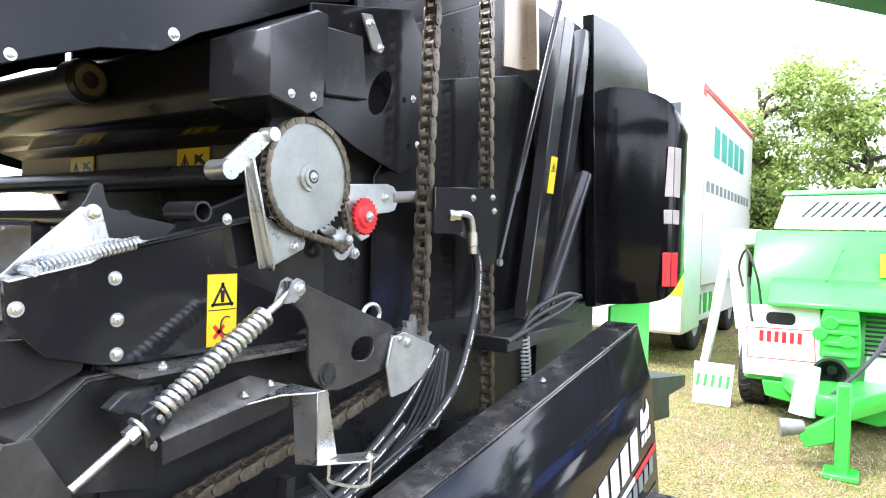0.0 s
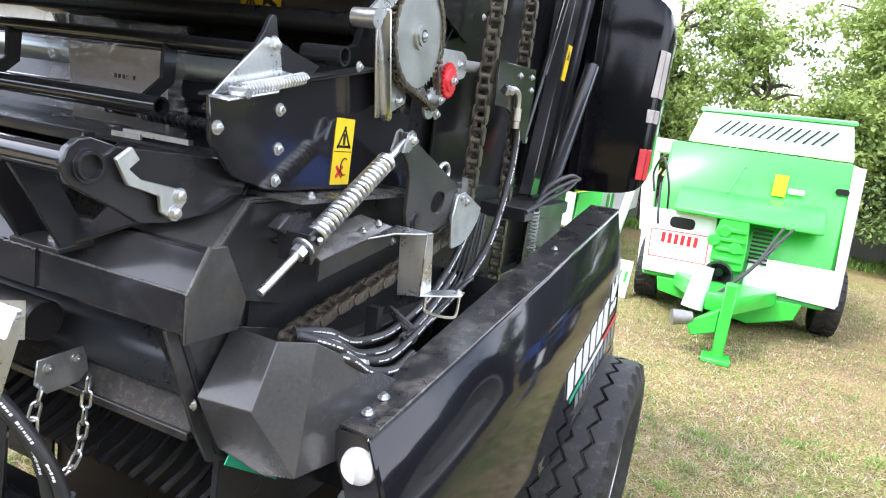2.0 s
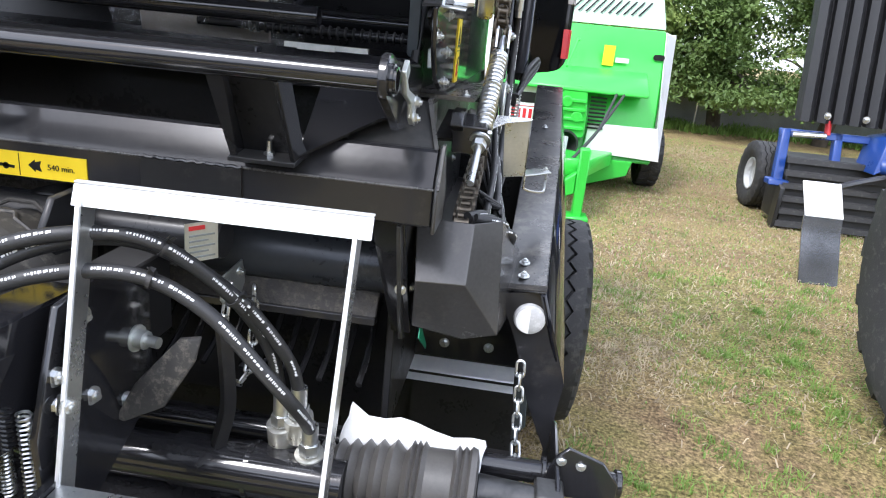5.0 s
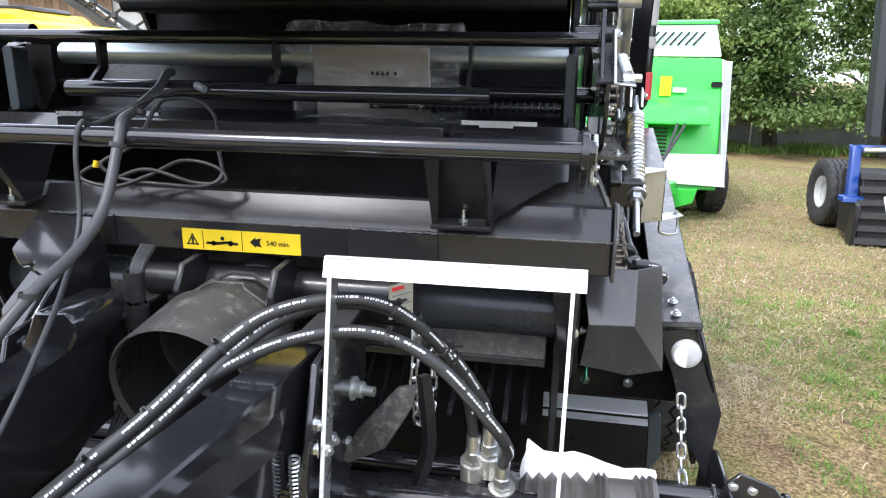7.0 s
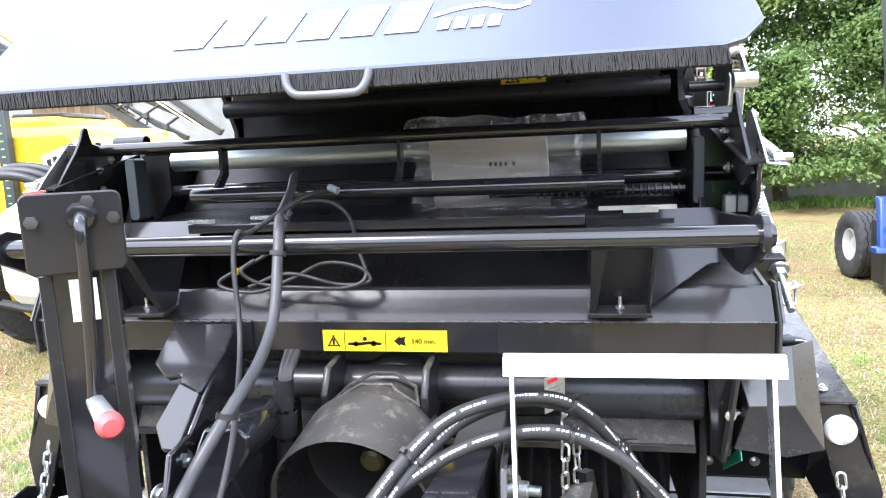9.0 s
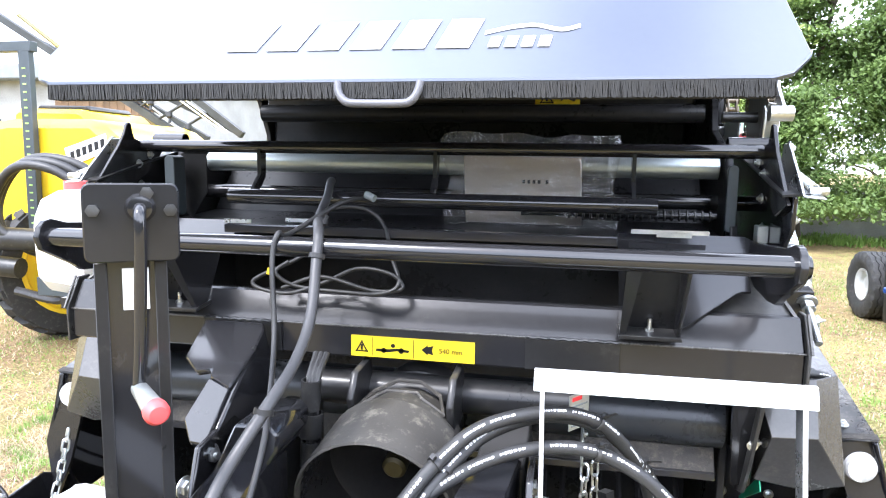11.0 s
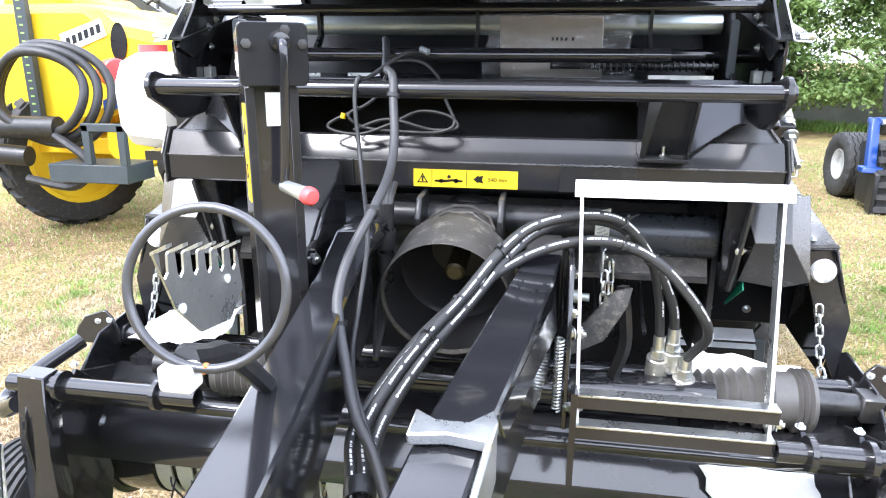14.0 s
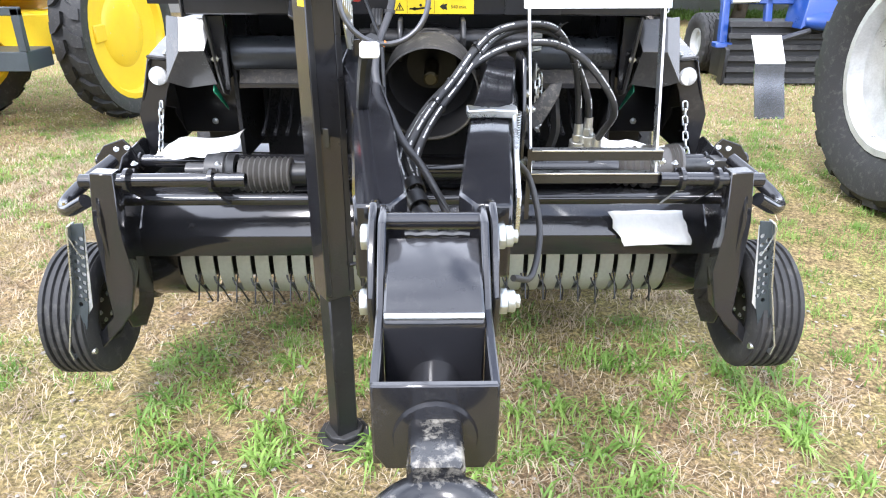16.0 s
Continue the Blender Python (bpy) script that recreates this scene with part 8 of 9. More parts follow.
hang_chain([(0.352, -0.10, 1.025), (0.350, -0.115, 0.95), (0.356, -0.10, 0.865), (0.368, -0.07, 0.85), (0.374, -0.045, 0.89), (0.372, -0.03, 1.02)], "galvanised chain hanging in a loop from a bracket")
hang_chain([(0.875, 0.02, 0.93), (0.88, 0.0, 0.85), (0.885, -0.03, 0.77), (0.89, -0.06, 0.745)], "galvanised chain between shield and pickup")
hang_chain([(-0.875, 0.02, 0.93), (-0.88, 0.0, 0.85), (-0.885, -0.03, 0.77), (-0.89, -0.06, 0.745)], "galvanised chain between shield and pickup")
cb = thing("chain_bracket", (0.345, -0.04, 1.01), "galvanised bracket bolted to the scraper", "bracket")
bm = bm_new()
plate_x(bm, [(-0.112, 1.02), (-0.108, 1.062), (-0.02, 1.068), (-0.012, 1.02), (-0.03, 1.002), (-0.09, 0.998)], 0.343, 0.347)
pl = part("plate", bm, ZINC_MATT, cb, bev=0.001)
bolt(pl, (0.347, -0.088, 1.044), (1, 0, 0), 0.007)
bolt(pl, (0.347, -0.036, 1.048), (1, 0, 0), 0.007)

# document bag on the net rollers
bag = thing("document_bag", (0.2, 0.10, 1.47), "brown cardboard manual in a clear plastic bag", "document bag")
bm = bm_new()
prism(bm, [(0.070, 0.126, 1.594), (0.324, 0.126, 1.592), (0.330, 0.140, 1.445), (0.075, 0.140, 1.447)], (0, 0.012, 0))
bk = part("manual", bm, CARD, bag, bev=0.002)
bm = bm_new()
for x, w, z in ((0.20, 0.045, 1.535), (0.25, 0.02, 1.535), (0.21, 0.07, 1.475)):
    for j in range(int(w / 0.011)):
        box(bm, x + j * 0.011, x + j * 0.011 + 0.006, 0.1255 + (1.592 - z) * 0.095 - 0.001, 0.1255 + (1.592 - z) * 0.095, z, z + 0.008)
part("letter_bar", bm, INK, bk)
bm = bm_new()
g = []
for i in range(13):
    row = []
    for j in range(11):
        u, v = i / 12, j / 10
        x = 0.03 + 0.37 * u + 0.03 * noise.noise(Vector((u * 3, v * 3, 2)))
        z = 1.64 - 0.205 * v + 0.02 * noise.noise(Vector((u * 4, v * 4, 5)))
        y = 0.106 + 0.014 * v + 0.016 * noise.noise(Vector((u * 9, v * 9, 1))) + 0.006 * noise.noise(Vector((u * 25, v * 25, 4)))
        row.append(bm.verts.new((x, y, z)))
    g.append(row)
for i in range(12):
    for j in range(10):
        bm.faces.new((g[i][j], g[i + 1][j], g[i + 1][j + 1], g[i][j + 1]))
part("plastic_film", bm, FILM, bag, "clear crinkled film")


# ---- green feed trailer behind ----
trailer = thing("feed_trailer", (1.5, 6.5, 0), "bright green and white feed mixer trailer on grass", "trailer")
bm = bm_new()
plate_x(bm, [(6.25, 0.35), (6.45, 1.15), (6.70, 1.75), (9.5, 1.75), (9.5, 0.35)], 0.60, 2.30)
part("body", bm, GREENPAINT, trailer, bev=0.02)
bm = bm_new()
prism(bm, [(0.75, 6.74, 1.76), (2.30, 6.74, 1.76), (2.25, 6.95, 2.12), (0.83, 6.95, 2.10)], (0, 0.05, 0.02))
hp = part("sloped_top", bm, material("pale_green_paint", (0.55, 0.78, 0.58), 0.4), trailer, "pale slotted top sheet", bev=0.01)
bm = bm_new()
prism(bm, [(0.80, 6.93, 2.105), (2.28, 6.93, 2.125), (2.28, 7.02, 2.15), (0.80, 7.02, 2.13)], (0, 0.01, 0.03))
part("top_lip", bm, GREENPAINT, trailer, bev=0.006)
for k in range(13):
    bm = bm_new()
    x = 0.98 + k * 0.083
    prism(bm, [(x, 6.795, 1.885), (x + 0.024, 6.795, 1.885), (x + 0.16, 6.885, 2.035), (x + 0.136, 6.885, 2.035)], (0, -0.004, 0.002))
    part("slot", bm, DEEP, hp)
bm = bm_new()
plate_x(bm, [(6.05, 1.06), (6.05, 1.10), (6.35, 1.30), (6.55, 1.30), (6.40, 1.06)], 0.80, 2.12)
part("shelf", bm, GREENPAINT, trailer, bev=0.01)
bm = bm_new()
prism(bm, [(1.57, 6.19, 0.735), (2.30, 6.19, 0.745), (2.37, 6.19, 0.40), (1.55, 6.19, 0.43)], (0, 0.06, 0))
prism(bm, [(2.30, 6.70, 1.74), (2.42, 6.75, 1.70), (2.44, 6.55, 0.38), (2.37, 6.22, 0.40), (2.30, 6.22, 0.745)], (0, 0.04, 0))
box(bm, 2.31, 2.42, 6.75, 9.4, 0.45, 1.72)
part("white_panel", bm, WHITE, trailer, bev=0.01)
bm = bm_new()
plate_y(bm, [(0.56, 1.045), (1.215, 1.065), (1.24, 0.41), (0.60, 0.40)], 6.185, 6.245)
sg = part("name_plate", bm, WHITE, trailer, bev=0.008)
bm = bm_new()
fr = [(0.62, 6.182, 0.84), (1.17, 6.182, 0.855), (1.185, 6.182, 0.575), (0.635, 6.182, 0.565)]
for k in range(4):
    sweep(bm, [fr[k], fr[(k + 1) % 4]], 0.004, 5)
part("border_line", bm, RED, sg)
for k in range(6):
    bm = bm_new()
    plate_y(bm, [(0.73 + k * 0.062, 0.72), (0.765 + k * 0.062, 0.72), (0.765 + k * 0.062, 0.82), (0.73 + k * 0.062, 0.82)], 6.18, 6.185)
    part("letter_bar", bm, RED, sg)
bm = bm_new()
plate_y(bm, rounded(0.78, 1.02, 0.885, 0.995, 0.045), 6.18, 6.185)
part("emblem", bm, INK, sg)
bm = bm_new()
box(bm, 1.64, 1.76, 6.50, 6.52, 1.34, 1.55)
part("sticker", bm, YELLOW, trailer, "yellow warning sticker")
bm = bm_new()
box(bm, 1.78, 1.92, 6.50, 6.52, 1.38, 1.43)
part("sticker", bm, WHITE, trailer)
bm = bm_new()
plate_y(bm, [(1.30, 1.105), (1.43, 1.125), (1.50, 1.07), (1.525, 0.80), (1.52, 0.594), (1.28, 0.547), (1.22, 0.66), (1.22, 0.95), (1.24, 1.055)], 6.06, 6.4)
for k in range(4):
    box(bm, 1.245, 1.50, 6.03, 6.07, 0.66 + k * 0.095, 0.70 + k * 0.095)
for x, z in ((1.22, 0.85), (1.42, 0.80), (1.30, 0.95)):
    lathe(bm, (x, 6.06, z), (0, -1, 0), [(0.06, 0), (0.06, 0.03), (0, 0.03)], 14)
part("gearbox", bm, GREENPAINT, trailer, bev=0.01)
bm = bm_new()
lathe(bm, (1.32, 5.85, 0.545), (0, -1, 0), [(0.05, -0.35), (0.13, -0.1), (0.14, 0.05), (0.12, 0.05), (0.04, -0.2), (0, -0.2)], 24)
part("pto_guard", bm, PLASTIC, trailer)
bm = bm_new()
box(bm, 1.40, 1.49, 4.80, 4.92, 0.03, 0.65)
box(bm, 1.33, 1.55, 4.74, 4.98, 0.0, 0.04)
prism(bm, [(1.17, 4.85, 0.25), (1.22, 4.85, 0.16), (1.40, 4.85, 0.23), (1.40, 4.85, 0.43)], (0, 0.12, 0))
plate_y(bm, [(0.76, 0.36), (2.10, 0.37), (2.06, 0.21), (1.67, 0.08), (0.79, 0.22)], 6.2, 9.2)
prism(bm, [(1.28, 4.95, 0.38), (1.50, 4.95, 0.38), (1.9, 6.3, 0.30), (0.9, 6.3, 0.30)], (0, 0, 0.15))
part("drawbar", bm, GREENPAINT, trailer, bev=0.01)
bm = bm_new()
cyl(bm, (1.18, 5.0, 0.36), (1.22, 5.05, 0.72), 0.09, 0.07, seg=16)
part("sleeve", bm, material("pale_plastic", (0.75, 0.78, 0.80), 0.3), trailer, "pale plastic sleeve")
bm = bm_new()
cyl(bm, (1.05, 4.85, 0.28), (1.2, 4.9, 0.30), 0.07, 0.05, seg=12)
part("coupler", bm, OILYCAST, trailer)
for k in range(2):
    bm = bm_new()
    sweep(bm, curve([(1.80 + 0.08 * k, 6.10, 1.08), (1.74 + 0.06 * k, 5.85, 1.0), (1.60, 5.5, 0.75), (1.40, 5.15, 0.55), (1.30, 5.0, 0.48)], 8), 0.015, 8)
    part("hose", bm, RUBBER, trailer)
bm = bm_new()
sweep(bm, curve([(0.72, 6.3, 1.05), (0.70, 6.15, 1.3), (0.60, 6.2, 1.55), (0.52, 6.3, 1.4), (0.56, 6.3, 1.2)], 8), 0.012, 8)
sweep(bm, curve([(0.62, 6.2, 1.30), (0.66, 6.1, 1.0), (0.68, 6.1, 0.9)], 5), 0.012, 8)
part("cable", bm, RUBBER, trailer)
bm = bm_new()
cyl(bm, (1.25, 6.15, 1.3), (1.35, 6.45, 1.58), 0.012, seg=8)
lathe(bm, (1.35, 6.45, 1.58), (0, -0.3, 1), [(0, -0.03), (0.03, 0), (0, 0.03)], 10)
part("lever", bm, GREENPAINT, trailer)
bm = bm_new()
plate_y(bm, rounded(2.18, 2.30, 1.44, 1.50, 0.028), 6.545, 6.56)
part("slot", bm, DEEP, trailer)
for k in range(9):
    bm = bm_new()
    box(bm, 1.55, 1.72, 6.17, 6.18, 0.68 + k * 0.04, 0.70 + k * 0.04)
    part("vent_slot", bm, DEEP, trailer)
for x in (0.62, 2.38):
    wheel(trailer, (x, 6.9, 0.35), 0.35, 0.18, 0.24, 20, 0.02, DARKSTEEL)

# ---- white box truck behind the green trailer ----
truck = thing("box_truck", (-0.6, 11.5, 0), "tall white box truck with red edge trim and dark wheels", "truck")
bm = bm_new()
prism(bm, [(-3.2, 9.0, 1.0), (-0.42, 9.0, 1.0), (-0.50, 14.0, 1.0), (-3.2, 14.0, 1.0)], (0, 0, 2.86))
bx = part("box_body", bm, WHITE, truck, bev=0.02)
bm = bm_new()
prism(bm, [(-0.415, 9.0, 3.72), (-0.495, 14.0, 3.72), (-0.495, 14.0, 3.80), (-0.415, 9.0, 3.80)], (0.01, 0, 0))
prism(bm, [(-0.415, 9.0, 1.02), (-0.415, 9.12, 1.02), (-0.415, 9.12, 3.72), (-0.415, 9.0, 3.72)], (0.012, 0, 0))
part("edge_trim", bm, RED, bx, "red edge trim")
bm = bm_new()
plate_x(bm, [(8.0, 0.45), (8.0, 2.2), (8.12, 3.45), (8.3, 3.62), (8.92, 3.62), (8.92, 0.45)], -2.9, -0.36)
cab = part("cab", bm, WHITE, truck, "white cab with green and yellow lower panels", bev=0.04)
bm = bm_new()
prism(bm, [(-2.7, 7.99, 2.28), (-0.46, 7.99, 2.28), (-0.50, 8.105, 3.38), (-2.7, 8.105, 3.38)], (0, -0.012, 0.001))
part("windscreen", bm, material("dark_reflecting_glass", (0.02, 0.03, 0.025), 0.03, rvar=0.01, coat=0.6), cab, "dark windscreen that mirrors the trees")
bm = bm_new()
box(bm, -2.88, -0.38, 7.985, 7.998, 1.25, 2.15)
part("green_panel", bm, GREENPAINT, cab)
bm = bm_new()
prism(bm, [(-2.0, 7.992, 0.95), (-0.38, 7.992, 0.95), (-0.38, 7.992, 1.45), (-0.8, 7.992, 1.20)], (0, -0.014, 0))
part("yellow_panel", bm, YELLOWPAINT, cab)
bm = bm_new()
for k in range(7):
    box(bm, -0.62 + k * 0.035, -0.605 + k * 0.035, 7.975, 7.984, 1.84 - 0.02 * (k % 3), 1.86 - 0.02 * (k % 3))
part("vent_slot", bm, DEEP, cab)
TEAL = material("teal_print", (0.05, 0.42, 0.36), 0.4)
for k in range(5):
    bm = bm_new()
    y = 9.9 + k * 0.62
    prism(bm, [(-0.425 - 0.016 * (y - 9), y, 2.9), (-0.425 - 0.016 * (y - 8.5), y + 0.45, 2.9), (-0.425 - 0.016 * (y - 8.5), y + 0.45, 3.35), (-0.425 - 0.016 * (y - 9), y, 3.35)], (0.012, 0, 0))
    part("letter_bar", bm, TEAL, bx)
for k in range(12):
    bm = bm_new()
    y = 9.4 + k * 0.36
    prism(bm, [(-0.425 - 0.016 * (y - 9), y, 2.35), (-0.425 - 0.016 * (y - 8.8), y + 0.22, 2.35), (-0.425 - 0.016 * (y - 8.8), y + 0.22, 2.5), (-0.425 - 0.016 * (y - 9), y, 2.5)], (0.012, 0, 0))
    part("letter_bar", bm, GREYPAINT, bx)
bm = bm_new()
box(bm, -2.6, -0.55, 9.1, 13.8, 0.45, 0.98)
part("chassis", bm, WHITE, truck, bev=0.01)
for k in range(4):
    bm = bm_new()
    y = 9.25 + k * 0.4
    box(bm, -0.55, -0.545 + 0.0, y, y + 0.25, 0.55, 0.85)
    part("letter_bar", bm, GREENPAINT, truck)
for y in (9.9, 12.8):
    wheel(truck, (-0.75, y, 0.45), 0.45, 0.24, 0.3, 0, 0.01, RIMGREY, ribs=4)
    wheel(truck, (-2.8, y, 0.45), 0.45, 0.24, 0.3, 0, 0.01, RIMGREY, ribs=4)
# board leaning by the trailer, and the white lifting stand behind it
board = thing("advertising_board", (0.28, 6.5, 0), "white board with green letter shapes standing on grass", "board")
bm = bm_new()
prism(bm, [(0.10, 6.45, 0.0), (0.46, 6.45, 0.0), (0.47, 6.55, 0.40), (0.09, 6.55, 0.40)], (0, 0.03, 0))
part("panel", bm, WHITE, board, bev=0.006)
for k in range(5):
    bm = bm_new()
    x = 0.12 + k * 0.07
    prism(bm, [(x, 6.491, 0.17), (x + 0.03, 6.491, 0.17), (x + 0.04, 6.521, 0.29), (x + 0.01, 6.521, 0.29)], (0, -0.004, 0.001))
    part("letter_bar", bm, GREENPAINT, board)
stand = thing("lifting_stand", (0.42, 6.9, 0), "white painted lifting stand with a hanging cable", "stand")
bm = bm_new()
box(bm, 0.24, 0.64, 6.86, 6.94, 1.60, 1.76)
part("head", bm, WHITE, stand, bev=0.02)
bm = bm_new()
plate_y(bm, [(0.31, 1.66), (0.47, 1.66), (0.545, 0.78), (0.42, 0.72), (0.36, 1.12)], 6.87, 6.95)
part("column", bm, WHITE, stand, bev=0.015)
for prof in ([(0.28, 1.64), (0.37, 1.64), (0.23, 0.72), (0.10, 0.0), (0.02, 0.0), (0.14, 0.72)], [(0.44, 0.80), (0.54, 0.80), (0.57, 0.0), (0.49, 0.0)]):
    bm = bm_new()
    plate_y(bm, prof, 6.86, 6.94)
    part("leg", bm, WHITE, stand, bev=0.012)
bm = bm_new()
sweep(bm, [Vector((0.66 + 0.022 * math.cos(k * 1.1), 6.8 + 0.022 * math.sin(k * 1.1), 1.74 - 0.006 * k)) for k in range(52)], 0.011, 6)
part("coiled_cable", bm, RUBBER, stand)
# green sheet at the tail of the baler
bm = bm_new()
plate_x(bm, [(2.05, 0.98), (2.05, 1.34), (2.60, 1.34), (2.60, 0.98)], 0.70, 0.715)
part("rear_sheet", bm, GREENPAINT, baler, "bright green sheet at the rear", bev=0.004)

# ---- concrete wall behind the trees ----
bm = bm_new()
for k in range(22):
    box(bm, -20 + k * 2.5, -17.54 + k * 2.5, 15.4, 15.55, -0.1, 1.15 + 0.02 * (k % 3))
solo("wall_back", bm, CONCRETE, "weathered grey concrete boundary wall", "wall", kind="structure", bev=0.01)

# plain unseen hedge, added behind and beside the path to darken reflections
bm = bm_new()
ring_pts = [(30 * math.cos(radians(a)), -2 + 17 * math.sin(radians(a))) for a in range(172, 371, 6)]
tops = [5.0 + 1.6 * noise.noise(Vector((k * 0.7, 3, 0))) + 0.8 * noise.noise(Vector((k * 2.3, 7, 0))) for k in range(len(ring_pts))]
lo = [bm.verts.new((x, y, -0.2)) for x, y in ring_pts]
hi = [bm.verts.new((x, y, h)) for (x, y), h in zip(ring_pts, tops)]
for k in range(len(ring_pts) - 1):
    bm.faces.new((lo[k], lo[k + 1], hi[k + 1], hi[k]))
bmesh.ops.solidify(bm, geom=bm.faces[:], thickness=0.6)
solo("backdrop", bm, HEDGE, "unseen dark hedge added to darken reflections", "hedge", kind="structure")


# ---- trees ----
def tree(at, height, spread, seed, n, mat, low=1.0):
    rng = random.Random(seed)
    t = thing("tree", at, "leafy green broad-leaved tree with a dense crown", "tree", "trees along the wall")
    at = Vector(at)
    bm = bm_new()
    trunk = curve([at - Vector((0, 0, 0.1)), at + Vector((rng.uniform(-.2, .2), 0, height * 0.25)), at + Vector((rng.uniform(-.4, .4), rng.uniform(-.3, .3), height * 0.55)), at + Vector((rng.uniform(-.6, .6), 0, height * 0.9))], 6)
    sweep(bm, trunk, lambda u: 0.16 * (1 - 0.8 * u), 10)
    tips = []
    for k in range(26):
        b = trunk[int(len(trunk) * rng.uniform(0.12, 0.95)) - 1]
        a = rng.uniform(0, 2 * math.pi)
        L = spread * rng.uniform(0.45, 1.0) * (1.05 - 0.45 * (b.z - at.z) / height)
        e = b + Vector((math.cos(a) * L, math.sin(a) * L, rng.uniform(-0.1 if mat is LEAF else -0.5, 0.5) * L))
        e.z = max(e.z, at.z + low)
        limb = curve([b, b.lerp(e, 0.5) + Vector((0, 0, 0.15 * L)), e], 5)
        sweep(bm, limb, lambda u: 0.05 * (1 - 0.8 * u) + 0.006, 6)
        tips += limb[4:]
    tips += trunk[len(trunk) // 2:]
    part("trunk", bm, BARK, t)
    verts, faces = [], []
    airy = mat is LEAF
    for k in range(n // 80):
        # a spray: a drooping twig end with leaves on both sides, and gaps between the sprays
        c = rng.choice(tips) + Vector((rng.gauss(0, .36), rng.gauss(0, .36), rng.gauss(0, .30)))
        if c.z < at.z + low or noise.noise(c * 0.8) < (-0.30 if airy else -0.38):
            continue
        size = rng.uniform(0.16, 0.34)
        a = rng.uniform(0, 2 * math.pi)
        out = Vector((math.cos(a), math.sin(a), rng.uniform(-0.7, 0.1))).normalized()
        for j in range(70):
            u = rng.random()
            p = c + out * (u - 0.4) * size * 2.6 + Vector((rng.gauss(0, size), rng.gauss(0, size), rng.gauss(0, size * 0.5))) * (0.75 - 0.35 * u)
            d = (out * 0.7 + Vector((rng.gauss(0, .8), rng.gauss(0, .8), rng.gauss(-0.5, .45)))).normalized()
            nrm = d.cross(Vector((rng.gauss(0, .5), rng.gauss(0, .5), 1))).normalized()
            s = rng.uniform(0.06, 0.145)
            w = nrm * s * 0.3
            m = d.cross(nrm) * s * 0.12
            i = len(verts)
            verts += [p, p + d * s * 0.45 + w + m, p + d * s, p + d * s * 0.45 - w + m]
            faces += [(i, i + 1, i + 2), (i, i + 2, i + 3)]
    me = bpy.data.meshes.new("crown")
    me.from_pydata([v - at for v in verts], [], faces)
    me.materials.append(mat)
    cr = new("crown", me)
    cr.parent = t
    tagged(cr, kind="stuff")
    return t


for k, (x, y, h, sp, n, mt, lo) in enumerate([
        (-0.5, 14.9, 5.5, 1.5, 48000, LEAF, 1.5), (1.4, 14.7, 5.4, 1.5, 52000, LEAF, 1.4), (3.2, 14.5, 5.8, 1.6, 50000, LEAF, 1.4), (5.1, 14.2, 6.4, 1.9, 56000, LEAFDARK, 0.8),
        (7.1, 13.6, 6.4, 2.1, 54000, LEAFDARK, 0.7), (9.6, 12.8, 6.6, 2.2, 48000, LEAFDARK, 0.7), (12.6, 11.4, 6.8, 2.4, 26000, LEAFDARK, 0.9), (16.0, 9.5, 6.6, 2.4, 16000, LEAFDARK, 1.0), (3.6, 18.0, 7.0, 2.2, 20000, LEAF, 2.0), (8.6, 17.2, 8.0, 2.5, 22000, LEAF, 1.8), (-3.0, 19.5, 6.5, 2.2, 12000, LEAF, 2.0)]):
    tree((x, y, 0), h, sp, 11 + k, n, mt, lo)


# undergrowth at the foot of the wall
def tufts(name, label, pts, blades, h, mat, seed, w=0.004, bend=0.5):
    rng = random.Random(seed)
    verts, faces = [], []
    for (x, y, r) in pts:
        for j in range(blades):
            a, q = rng.uniform(0, 2 * math.pi), r * math.sqrt(rng.random())
            p = Vector((x + math.cos(a) * q, y + math.sin(a) * q, -0.005 + 0.02 * noise.noise(Vector((x * 0.7, y * 0.7, 0)))))
            b = rng.uniform(0, 2 * math.pi)
            L = h * rng.uniform(0.45, 1.0)
            d = Vector((math.cos(b), math.sin(b), 0))
            lean = rng.uniform(0.1, 1.0) * bend
            s = Vector((-d.y, d.x, 0)) * w * rng.uniform(0.6, 1.2)
            m = p + d * L * lean * 0.4 + Vector((0, 0, L * 0.6))
            e = p + d * L * lean + Vector((0, 0, L * (1 - 0.4 * lean)))
            i = len(verts)
            verts += [p - s, p + s, m + s * 0.8, m - s * 0.8, e]
            faces += [(i, i + 1, i + 2, i + 3), (i + 3, i + 2, i + 4)]
    me = bpy.data.meshes.new(name)
    me.from_pydata(verts, [], faces)
    me.materials.append(mat)
    return tagged(new(name, me), label, "grass", kind="stuff")


rng = random.Random(5)
tufts("undergrowth", "rough green weeds at the foot of the wall", [(rng.uniform(-1, 14), rng.uniform(13.6, 15.3), 0.35) for k in range(240)], 26, 0.26, GRASS, 2, 0.014, 1.2)

# ---- blue soil roller machine ----
blue = thing("field_roller", (4.2, 6.6, 0), "blue framed field roller with dark ribbed drums on wheels", "field roller")
wheel(blue, (3.53, 6.45, 0.36), 0.36, 0.17, 0.28, 0, 0.022, RIMGREY, zig=20)
wheel(blue, (5.9, 6.45, 0.36), 0.36, 0.17, 0.28, 0, 0.022, RIMGREY, zig=20)
def lean(bm, dx, k):
    """Shear a piece of the roller back so that its uprights fit the camera's view."""
    bmesh.ops.transform(bm, matrix=Matrix(((1, 0, 0, dx), (0, 1, k, 0), (0, 0, 1, 0), (0, 0, 0, 1))), verts=bm.verts[:])


